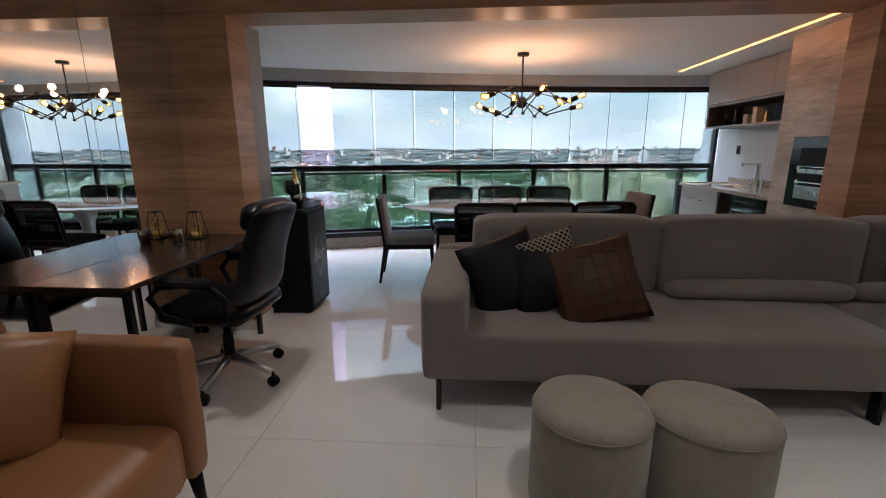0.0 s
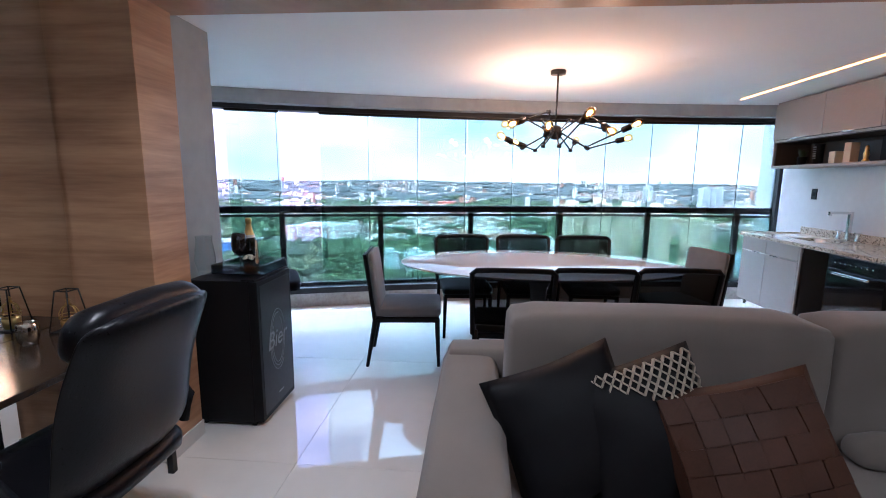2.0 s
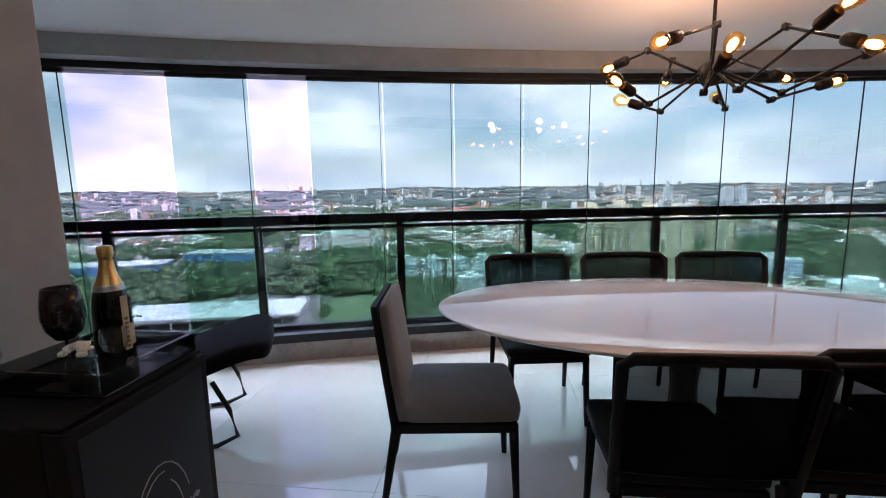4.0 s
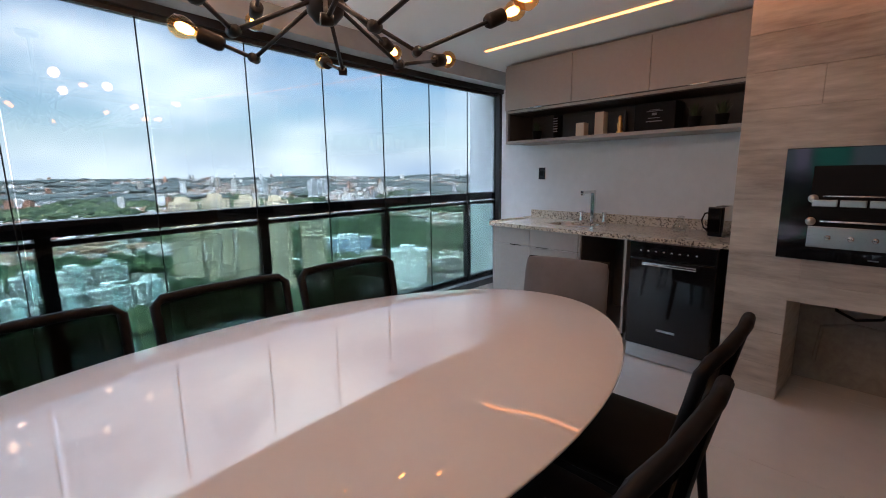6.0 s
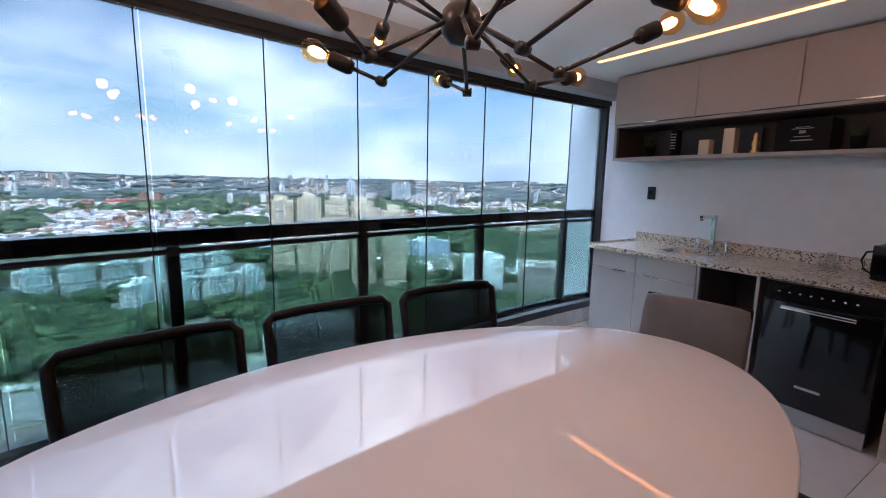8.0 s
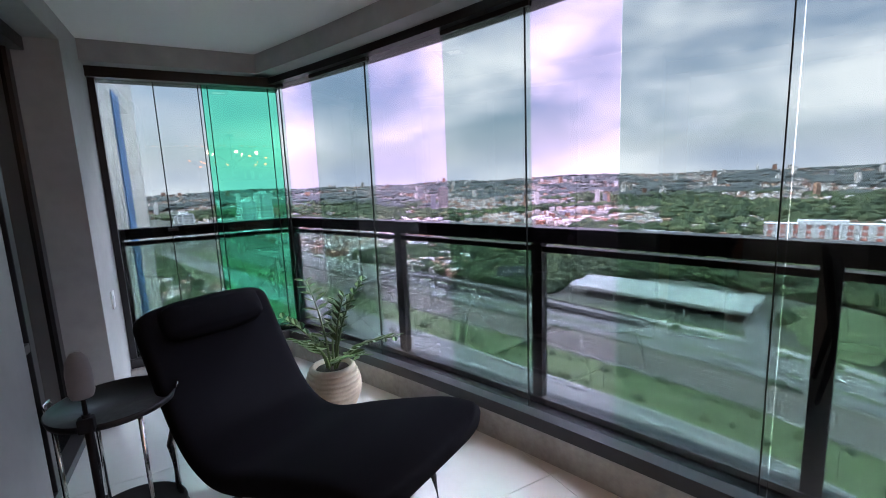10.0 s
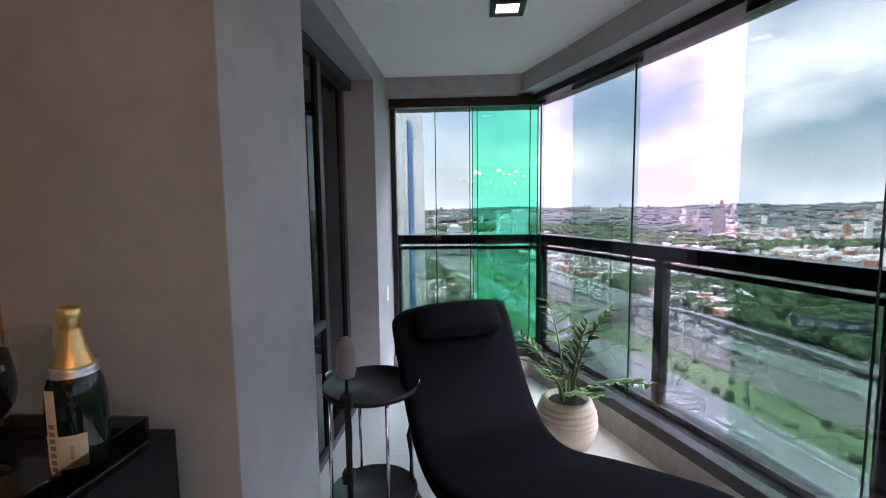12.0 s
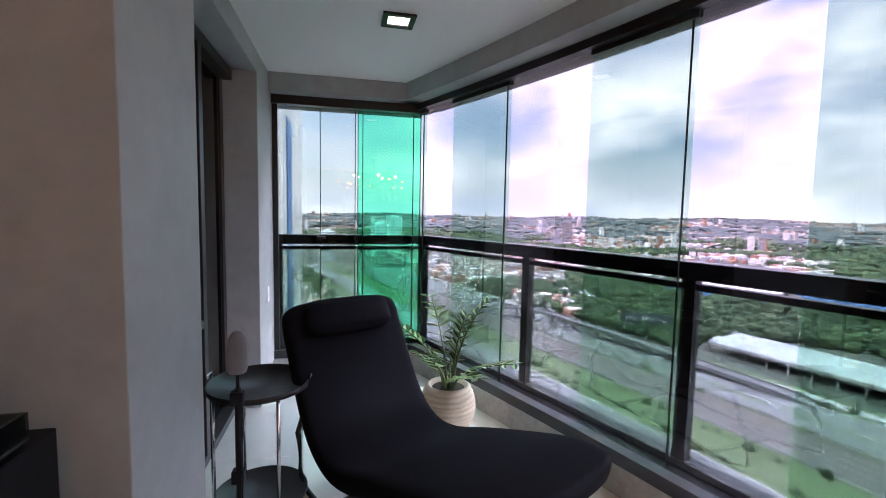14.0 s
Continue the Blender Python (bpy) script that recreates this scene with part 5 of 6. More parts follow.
blob("water", 12, 238, 34, 17, GZ + 0.9, 0.1, M_POND, "still dark green pond among trees", "pond")
blob("grass_hill", -82, 262, 24, 42, GZ + 0.7, 0.35, M_GRASS, "mown green slope beside the side road", "grass", 0.1, 6.0)
blob("bare_earth", -330, 215, 60, 9, GZ + 0.8, 0.35, M_EARTH, "bare reddish earth cut behind the ramp", "earth", 0.2, 2.0)
cross = bmesh.new()
rows = []
for k in range(9):
    f = k / 8
    x, y = -78 - 62 * f - 10 * math.sin(2.6 * f), 186 + 140 * f
    rows.append([cross.verts.new((x - 5, y, GZ + 1.0)), cross.verts.new((x + 5, y + 2, GZ + 1.0))])
for a, b in zip(rows, rows[1:]):
    cross.faces.new((a[0], a[1], b[1], b[0]))
structure(link_mesh("road_5", cross, M_ASPHALT), "grey asphalt side road climbing away", "road")

# raised ramp that loops over the railway
bm = bmesh.new()
ctrl = [Vector(c) for c in ((-120, 62), (-165, 70), (-202, 69), (-236, 70), (-268, 77), (-296, 101), (-306, 128), (-288, 147), (-252, 160), (-215, 172), (-188, 180), (-130, 198))]
pts = []
for i in range(len(ctrl) - 1):
    p0, p1, p2, p3 = ctrl[max(0, i - 1)], ctrl[i], ctrl[i + 1], ctrl[min(len(ctrl) - 1, i + 2)]
    for k in range(8):
        t = k / 8
        pts.append(0.5 * ((2 * p1) + (p2 - p0) * t + (2 * p0 - 5 * p1 + 4 * p2 - p3) * t * t + (3 * p1 - p0 - 3 * p2 + p3) * t ** 3))
rows = []
for i, p in enumerate(pts):
    d = (pts[min(i + 1, len(pts) - 1)] - pts[max(i - 1, 0)]).normalized()
    nn = Vector((-d.y, d.x))
    h = GZ + 7.5 * math.sin(math.pi * min(1, max(0.02, i / (len(pts) - 1)))) ** 0.5
    prof = [(-4.2, 0.9), (-3.9, 0.9), (-3.9, 0), (3.9, 0), (3.9, 0.9), (4.2, 0.9), (4.2, -1.1), (-4.2, -1.1)]
    rows.append([bm.verts.new((p.x + nn.x * a, p.y + nn.y * a, h + b)) for a, b in prof])
for a, b in zip(rows, rows[1:]):
    for q in range(8):
        bm.faces.new((a[q], a[(q + 1) % 8], b[(q + 1) % 8], b[q]))
bmesh.ops.recalc_face_normals(bm, faces=bm.faces)
viaduct = structure(thing("viaduct", "", ""), "pale concrete viaduct ramp curving over the railway", "bridge")
link_mesh("deck", bm, M_ASPHALT, viaduct)
for i in range(6, len(pts) - 4, 4):
    h = GZ + 7.5 * math.sin(math.pi * i / (len(pts) - 1)) ** 0.5
    box("pier", (pts[i].x - 0.8, pts[i].y - 0.8, GZ - 1), (pts[i].x + 0.8, pts[i].y + 0.8, h - 1.0), M_PALE, viaduct)


def scatter(name, mat, label, cat, items, shape):
    """One object of many small pieces: shape is (verts, faces) of unit size, items are (x, y, z, sx, sy, sz, turn)."""
    sv, sf = np.array(shape[0]), shape[1]
    out, of, n = [], [], len(sv)
    for j, (x, y, z, sx, sy, sz, t) in enumerate(items):
        c, s = math.cos(t), math.sin(t)
        px, py = sv[:, 0] * sx, sv[:, 1] * sy
        wob = 1 + 0.22 * np.sin(sv[:, 0] * 9 + j) * np.cos(sv[:, 1] * 8 + 2 * j) if cat != "houses" else 1
        out.append(np.stack([x + (px * c - py * s) * wob, y + (px * s + py * c) * wob, z + sv[:, 2] * sz * wob], 1))
        of += [tuple(k + j * n for k in f) for f in sf]
    me = bpy.data.meshes.new(name)
    me.from_pydata(np.concatenate(out).tolist(), [], of)
    me.materials.append(mat)
    return tagged(new(name, me), label, cat, "", "stuff")


def ico(sub):
    bm = bmesh.new()
    bmesh.ops.create_icosphere(bm, subdivisions=sub, radius=1)
    out = [tuple(v.co) for v in bm.verts], [tuple(v.index for v in f.verts) for f in bm.faces]
    bm.free()
    return out


HOUSE = ([(-.5, -.5, 0), (.5, -.5, 0), (.5, .5, 0), (-.5, .5, 0), (-.5, -.5, 1), (.5, -.5, 1), (.5, .5, 1), (-.5, .5, 1)],
         [(0, 1, 5, 4), (1, 2, 6, 5), (2, 3, 7, 6), (3, 0, 4, 7), (4, 5, 6, 7)])
rnd = random.Random(11)
KEEP = [(-162, 240, 62), (-60, 374, 38), (0, 388, 42), (42, 398, 30), (-5, 310, 30), (35, 318, 34), (100, 362, 40), (129, 292, 26), (187, 245, 34), (222, 220, 32), (50, 180, 30), (116, 172, 24), (-200, 545, 70), (-355, 370, 55), (-290, 455, 58), (220, 382, 38), (12, 238, 26), (-75, 235, 26), (-90, 280, 26), (-120, 290, 12), (-95, 215, 12), (-135, 325, 12)]


def blocked(x, y):
    n = Vector((x, y, 0)).dot(NDIR)
    s = Vector((x, y, 0)).dot(UDIR)
    bend = bend_at(s)
    return 108 < n - bend < 256 or any((x - a) ** 2 + (y - b) ** 2 < r * r for a, b, r in KEEP)


near, mid, far, houses = [], [], [], []
while len(near) < 7500:
    a, r = rnd.uniform(-2.0, 1.65), rnd.uniform(110, 520)
    x, y = r * math.sin(a), r * math.cos(a)
    if not blocked(x, y) and woods(x, y) > -0.45:
        s = rnd.uniform(2.6, 5.6)
        near.append((x, y, ground_z(x, y) + s * 0.7, s, s * rnd.uniform(0.8, 1.2), s * rnd.uniform(0.7, 1.15), rnd.uniform(0, 6)))
while len(mid) < 9500:
    a, r = rnd.uniform(-2.0, 1.65), 430 + 1100 * rnd.random() ** 1.2
    x, y = r * math.sin(a), r * math.cos(a)
    if not blocked(x, y) and woods(x, y) > -0.12:
        s = rnd.uniform(4, 9.5)
        mid.append((x, y, ground_z(x, y) + s * 0.5, s * 1.3, s * 1.2, s, rnd.uniform(0, 6)))
while len(far) < 7000:
    a, r = rnd.uniform(-2.0, 1.65), 1400 + 3000 * rnd.random()
    x, y = r * math.sin(a), r * math.cos(a)
    if woods(x, y) > -0.05:
        s = rnd.uniform(9, 20)
        far.append((x, y, ground_z(x, y) + s * 0.15, s * 2.2, s * 2.0, s * 0.6, rnd.uniform(0, 6)))
while len(houses) < 24000:
    a, r = rnd.uniform(-2.0, 1.65), 340 + 3700 * rnd.random() ** 1.35
    x, y = r * math.sin(a), r * math.cos(a)
    if not blocked(x, y) and woods(x * 0.8 + 40, y * 0.8) < 0.16 and woods(x, y) < 0.25:
        k = 1 + r / 2600
        tall = rnd.random() < 0.012 and r > 900
        houses.append((x, y, ground_z(x, y) - 1, rnd.uniform(5, 9) * k, rnd.uniform(4, 8) * k, (rnd.uniform(18, 42) if tall else rnd.uniform(3.5, 7.5)) + 1, rnd.uniform(0, 3.1)))
scatter("woodland", M_LEAF, "dense green tree crowns below the tower", "trees", near, ico(2))
scatter("woodland_middle", M_LEAF, "green woods between districts", "trees", mid, ico(1))
scatter("woodland_far", M_LEAFHAZE, "far woods on low hills, haze mixed into their colour", "trees", far, ico(1))
scatter("houses_far", M_HOUSES, "far white, grey and terracotta houses", "houses", houses, HOUSE)
bushes = []
for k in range(220):
    for n in (124, 157, 172, 205, 238):
        s = -420 + k * 3.8 + rnd.uniform(-1.5, 1.5)
        bend = bend_at(s)
        if rnd.random() < 0.45:
            p = road_at(s, n + bend + rnd.uniform(-3, 3), 0.9)
            z = rnd.uniform(0.9, 2.1)
            bushes.append((p.x, p.y, p.z, z, z, z, rnd.random()))
scatter("verge_bushes", M_LEAF, "small green bushes along highway verges", "bushes", bushes, ico(1))


def far_block(name, label, cat, x, y, w, d, h, rz, mat, storeys, bays, wmat=M_WINDOW, roof=True, base=None, win=(0.6, 0.5)):
    """A building with its storeys of windows; front to -y."""
    z = GZ if base is None else base
    b = thing(name, label, cat, x, y, z, rz)
    box("wall", (-w / 2, -d / 2, -2), (w / 2, d / 2, h), mat, b)
    sh, bw = h / storeys, w / bays
    for side, span, off in ((0, w, d / 2), (1, d, w / 2)):
        nb = max(1, round(span / bw))
        for q in range(storeys):
            bm = bmesh.new()
            for k in range(nb):
                c = -span / 2 + (k + 0.5) * span / nb
                hw = span / nb * win[0] / 2
                if side == 0:
                    add_box(bm, (c - hw, -off - 0.12, q * sh + sh * 0.3), (c + hw, -off + 0.05, q * sh + sh * (0.3 + win[1])))
                else:
                    for sx in (-1, 1):
                        add_box(bm, (sx * off - 0.12, c - hw, q * sh + sh * 0.3), (sx * off + 0.12, c + hw, q * sh + sh * (0.3 + win[1])))
            link_mesh("window_row", bm, wmat, b)
    if roof:
        box("roof_tank", (-w * 0.2, -d * 0.25, h), (w * 0.22, d * 0.25, h + 3.5), mat, b)
        box("parapet", (-w / 2 - 0.2, -d / 2 - 0.2, h), (w / 2 + 0.2, -d / 2 + 0.2, h + 1), mat, b)
    return b


for i, (x, y, w, h) in enumerate(((79, 368, 18, 58), (99, 361, 18, 60), (119, 354, 18, 58), (140, 352, 18, 57), (119, 298, 16, 54), (138, 287, 16, 54))):
    t = far_block("apartment_tower", "tall cream apartment tower with many small windows", "tower", x, y, w, 15, h, -20, M_CREAM, 18, 5, win=(0.42, 0.44))
    t["group"] = "cream apartment towers"
    box("recess_bay", (-1.5, -7.75, 0), (1.5, -7.55, h), M_CREAM2, t)
    box("crown", (-w * 0.3, -4, h), (w * 0.1, 4, h + 4.5), M_CREAM, t)
    for q in range(18):
        for a in (-w / 2 + 0.4, w / 2 - 4.2):
            box("balcony", (a, -8.5, q * h / 18 + 0.2), (a + 3.8, -7.5, q * h / 18 + 1.2), M_CREAM, t)
rows = [(-74 + 21.5 * k, 371 + 4.6 * k, 15) for k in range(6)] + [(-15 + 20 * k, 307 + 4 * k, 14) for k in range(4)]
for i, (x, y, h) in enumerate(rows):
    t = far_block("apartment_block", "low white apartment block with blue-grey windows", "apartment block", x, y, 17, 11, h, 24 + 3 * (i % 3), M_BLOCKW, 5, 5)
    t["group"] = "low white apartment blocks"
    box("stair_core", (-2.2, -6.6, 0), (2.2, -5.5, h + 1.6), M_BLOCKT, t)
far_block("white_building", "tall windowless white building with small openings", "building", 187, 245, 27, 22, 24, -38, M_BLOCKW, 6, 3, win=(0.12, 0.3))
far_block("dark_building", "dark grey flat-roofed building", "building", 222, 220, 34, 18, 18, -40, M_CREAM2, 3, 5)
far_block("office_building", "blue-glazed low office building", "building", 220, 382, 46, 18, 16, -28, M_BLOCKW, 5, 7, M_BLUEB, win=(0.9, 0.5))
far_block("pavilion", "low white flat-roofed building beside highway", "building", 50, 184, 32, 24, 16, 16, M_BLOCKW, 2, 6, roof=False)
far_block("slatted_building", "grey building with dark horizontal bands", "building", 116, 172, 22, 20, 24, -12, M_CREAM2, 7, 1, win=(0.96, 0.5))
far_block("glass_annex", "low building with blue roof frames", "building", 92, 124, 30, 22, 9, 14, M_ROOF, 2, 5, M_BLUEB)
far_block("shopping_centre", "long white and red shopping building", "building", -200, 545, 92, 24, 17, 26, M_BLOCKW, 3, 9, M_REDB, base=ground_z(-200, 545), win=(0.4, 0.6))
far_block("stadium", "long low red-orange sports building", "building", -50, 1150, 105, 30, 12, 0, M_REDB, 1, 8, M_PALE, roof=False, base=ground_z(-50, 1150), win=(0.5, 0.2))
far_block("lone_tower", "lone far brown apartment tower", "tower", -1200, 662, 30, 22, 62, 60, M_CREAM2, 14, 4, base=ground_z(-1200, 662))
for x, y, h in ((640, 1300, 55), (680, 1310, 52), (560, 1500, 45), (-700, 60, 50), (-760, 90, 58), (-690, -20, 44)):
    far_block("far_tower", "far pale apartment tower on the skyline", "tower", x, y, 24, 20, h, 15, M_BLOCKW, 12, 4, base=ground_z(x, y))
shed = thing("market_shed", "long shed with pale green-grey metal roof", "shed", -162, 240, GZ, 14)
bm = bmesh.new()
prof = [(-17, 6.5), (-8, 8.4), (0, 7.2), (9, 9.0), (17, 7.0), (17, 6.2), (-17, 5.8)]
lo, hi = [bm.verts.new((-50, a, b)) for a, b in prof], [bm.verts.new((50, a, b)) for a, b in prof]
for k in range(len(prof)):
    bm.faces.new((lo[k], lo[(k + 1) % 7], hi[(k + 1) % 7], hi[k]))
bm.faces.new(lo[::-1])
bm.faces.new(hi)
bmesh.ops.recalc_face_normals(bm, faces=bm.faces)
link_mesh("roof", bm, M_ROOF, shed)
box("back_wall", (-49, -4, -1), (49, 15, 5.8), M_CREAM2, shed)
for k in range(11):
    box("column", (-49.5 + 9.9 * k - 0.4, -16.4, -1), (-49.5 + 9.9 * k + 0.4, -15.6, 6.0), M_PALE, shed)
box("fascia", (-50.2, -17.3, 4.9), (50.2, -17.0, 6.6), M_PALE, shed)
ws = thing("warehouse", "white low warehouse with blue band", "warehouse", -355, 370, GZ + 1, 18)
box("wall", (-46, -14, -2), (46, 14, 8), M_BLUEB, ws)
box("roof", (-47, -15, 8), (47, 15, 9.5), M_ROOF, ws)
ws2 = copy_thing(ws, pose(-290, 455, GZ + 1, 0, 0, 8))
sg = thing("billboard", "dark roadside billboard on posts", "billboard", -248, 203, GZ, 58)
box("panel", (-16, -0.3, 6), (16, 0.3, 13), M_WINDOW, sg)
for x in (-10, 0, 10):
    box("post", (x - 0.4, 0.3, -1), (x + 0.4, 0.9, 9), M_PALE, sg)
bars("lettering", [(-13, 8, -6, 11), (-3, 8, 4, 11), (7, 8, 12, 11)], -0.3, M_PALE, sg, 0.1)

lamp = thing("street_lamp", "pale double-arm highway street lamp", "street lamp", 0, 0, GZ, 0, "highway street lamps")
tube("pole", [(0, 0, 0), (0, 0, 13)], 0.16, M_PALE, lamp, 6, r_end=0.09)
tube("arm", [(-2.2, 0, 13.2), (0, 0, 12.7), (2.2, 0, 13.2)], 0.09, M_PALE, lamp, 6)
for s in (-1, 1):
    box("lamp_head", (s * 2.2 - 0.5, -0.2, 13.1), (s * 2.2 + 0.5, 0.2, 13.3), M_PALE, lamp)
spots = [(s, n) for n in (155, 204, 238) for s in range(-330, 190, 30)]
for i, (s, n) in enumerate(spots):
    bend = bend_at(s)
    p = road_at(s, n + bend, 0.3)
    if i == 0:
        lamp.matrix_basis = pose(*p, 0, 0, 119)
    else:
        copy_thing(lamp, pose(*p, 0, 0, 119))

cars = []
for mt, lb in ((M_BLOCKW, "white car on the highway"), (M_CREAM2, "grey car on the highway"), (M_WINDOW, "black car on the highway")):
    c = thing("car", lb, "car", 0, 0, GZ, 0, "cars on the highway")
    box("body", (-2.2, -0.9, 0.3), (2.2, 0.9, 0.95), mt, c, 0.15, 1)
    box("cabin", (-1.3, -0.78, 0.95), (1.0, 0.78, 1.5), M_WINDOW, c, 0.2, 1)
    box("roof", (-1.0, -0.72, 1.5), (0.7, 0.72, 1.55), mt, c)
    for x in (-1.35, 1.35):
        for y in (-0.85, 0.85):
            lathe("wheel", [(0, -0.1), (0.32, -0.1), (0.32, 0.1), (0, 0.1)], M_BPLAST, c, 8, at=(x, y, 0.32), rot=Matrix.Rotation(math.pi / 2, 4, "X"))
    cars.append(c)
for k in range(96):
    n = rnd.choice((131, 137, 143, 149, 209, 214, 222, 227, 233))
    s = rnd.uniform(-330, 200)
    bend = bend_at(s)
    p = road_at(s, n + bend, 0.52)
    m = pose(*p, 0, 0, 28.6 + math.degrees(math.atan(bend_at(s + 1) - bend_at(s))))
    if k < 3:
        cars[k].matrix_basis = m
    else:
        copy_thing(cars[rnd.choice((0, 0, 1, 2))], m)


def tile_facade():
    m, nt, p = tree_of("ceramic_facade_tiles")
    co, br = nt.nodes.new("ShaderNodeTexCoord"), nt.nodes.new("ShaderNodeTexBrick")
    mp = nt.nodes.new("ShaderNodeMapping")
    mp.inputs["Rotation"].default_value = (radians(90), 0, 0)
    br.offset, br.inputs["Scale"].default_value = 0.0, 1.0
    br.inputs["Brick Width"].default_value, br.inputs["Row Height"].default_value, br.inputs["Mortar Size"].default_value = 0.2, 0.1, 0.006
    br.inputs["Color1"].default_value, br.inputs["Color2"].default_value, br.inputs["Mortar"].default_value = (0.6, 0.57, 0.52, 1), (0.64, 0.61, 0.56, 1), (0.25, 0.24, 0.23, 1)
    nt.links.new(co.outputs["Object"], mp.inputs["Vector"])
    nt.links.new(mp.outputs["Vector"], br.inputs["Vector"])
    nt.links.new(br.outputs["Color"], p.inputs["Base Color"])
    p.inputs["Roughness"].default_value = 0.3
    return m


wing = structure(box("facade_wing", (-6.2, 3.5, -75), (-3.21, 5.86, 20), tile_facade()), "white ceramic tiled wing of the same tower", "facade")
structure(box("facade_stripe", (-4.85, 5.861, -75), (-4.45, 5.872, 2.35), M_BLUEB), "dark blue tiled stripe on facade wing", "facade")


# ---- chandelier light ----
for k in range(5):
    ld = bpy.data.lights.new("bulb_light", "POINT")
    ld.energy, ld.color, ld.shadow_soft_size = 0.42, (1.0, 0.56, 0.32), 0.03
    lo_ = new("bulb_light", ld)
    a = 2 * math.pi * k / 5 + 0.5
    lo_.location = (1.91 + 0.40 * math.cos(a), 7.03 + 0.40 * math.sin(a), 2.0)

# ---- small things ----
M_CANDLE = surface("ivory_wax", (0.62, 0.52, 0.38), 0.5, vary=0.06)
M_AMBER = surface("smoky_chrome_jar", (0.45, 0.40, 0.34), 0.12, metal=1.0, vary=0.2, big=30, fine=90, bump=0.2)
M_POT = surface("ribbed_cream_pot", (0.50, 0.44, 0.34), 0.75, vary=0.14, big=8, fine=60, bump=0.3)
M_SOIL = surface("potting_soil", (0.025, 0.018, 0.012), 0.95, vary=0.4, fine=90, bump=0.6, bump_dist=0.006)
M_PLANT = surface("glossy_leaf", (0.055, 0.105, 0.028), 0.35, vary=0.35, big=12, fine=60, bump=0.1)
M_PLANTD = surface("dark_artificial_leaf", (0.03, 0.055, 0.022), 0.5, vary=0.3, big=20, fine=80)
M_STEM = surface("green_stem", (0.06, 0.10, 0.03), 0.5, vary=0.2)
M_LABEL = surface("cream_paper_label", (0.55, 0.47, 0.34), 0.7, vary=0.05)
M_INK = surface("gold_brown_ink", (0.18, 0.12, 0.05), 0.6)
M_BOTTLE = surface("dark_green_bottle_glass", (0.003, 0.006, 0.004), 0.04, vary=0.1, bump=0, rvary=0.01)
M_FLOWER = surface("white_petals", (0.70, 0.67, 0.60), 0.8, vary=0.1)


def lettering(name, body, size, mat, parent, m, shear=0.0):
    cu = bpy.data.curves.new(name, "FONT")
    cu.body, cu.size, cu.align_x, cu.align_y, cu.extrude, cu.shear = body, size, "CENTER", "CENTER", 0.0006, shear
    tmp = new("lettering_source", cu)
    me = bpy.data.meshes.new_from_object(tmp.evaluated_get(bpy.context.evaluated_depsgraph_get()))
    bpy.data.objects.remove(tmp)
    me.materials.clear()
    me.materials.append(mat)
    ob = new(name, me)
    ob.parent = parent
    ob.matrix_basis = m
    return ob


lettering("chalk_word", "Bier", 0.15, M_CHALK, mb, Matrix.Translation((0.046, 5.70, 0.47)) @ pose(0, 0, 0, 90, 0, 90), 0.25)
bars_ob = bars("maker_mark", [(-0.03, 0.12, 0.03, 0.128)], 0, M_CHALK, mb)
bars_ob.matrix_basis = Matrix.Translation((0.0462, 5.72, 0)) @ Matrix.Rotation(math.pi / 2, 4, "Z")

# on the desk
lan = thing("lantern", "small black wire lantern with gold candle cage", "lantern", -0.50, 4.95, 0.75)
for a, b in (((-0.05, -0.05), (-0.028, -0.028)), ((0.05, -0.05), (0.028, -0.028)), ((0.05, 0.05), (0.028, 0.028)), ((-0.05, 0.05), (-0.028, 0.028))):
    tube("wire", [(*a, 0.004), (*b, 0.185)], 0.003, M_BMET, lan, 6)
for r, z in ((0.05, 0.004), (0.028, 0.185)):
    tube("wire_ring", [(-r, -r, z), (r, -r, z), (r, r, z), (-r, r, z)], 0.003, M_BMET, lan, 6, True)
box("base_plate", (-0.048, -0.048, 0.0), (0.048, 0.048, 0.004), M_BMET, lan)
lathe("candle_cup", [(0, 0.005), (0.03, 0.005), (0.033, 0.05), (0.031, 0.05), (0.028, 0.01), (0, 0.01)], M_GOLD, lan, 20)
for k in range(8):
    a = 2 * math.pi * k / 8
    tube("cage_rib", [(0.034 * math.cos(a), 0.034 * math.sin(a), 0.06), (0.034 * math.cos(a), 0.034 * math.sin(a), 0.085), (0.022 * math.cos(a), 0.022 * math.sin(a), 0.11), (0.004 * math.cos(a), 0.004 * math.sin(a), 0.122)], 0.0022, M_GOLD, lan, 6)
for z, r in ((0.06, 0.034), (0.075, 0.035)):
    tube("cage_ring", [(r * math.cos(2 * math.pi * k / 20), r * math.sin(2 * math.pi * k / 20), z) for k in range(20)], 0.0022, M_GOLD, lan, 6, True)
lathe("finial", [(0, 0.12), (0.012, 0.124), (0.006, 0.134), (0.010, 0.142), (0, 0.15)], M_GOLD, lan, 12)
jar = thing("candle_jar", "rounded mirrored glass candle jar on desk", "candle jar", -0.525, 4.79, 0.75)
lathe("cup", [(0, 0), (0.026, 0.0), (0.03, 0.006), (0.036, 0.03), (0.037, 0.06), (0.034, 0.088), (0.032, 0.09), (0.035, 0.06), (0.033, 0.03), (0.026, 0.012), (0, 0.012)], M_AMBER, jar, 28)
lathe("candle", [(0, 0.012), (0.025, 0.012), (0.028, 0.045), (0, 0.046)], M_CANDLE, jar, 20)

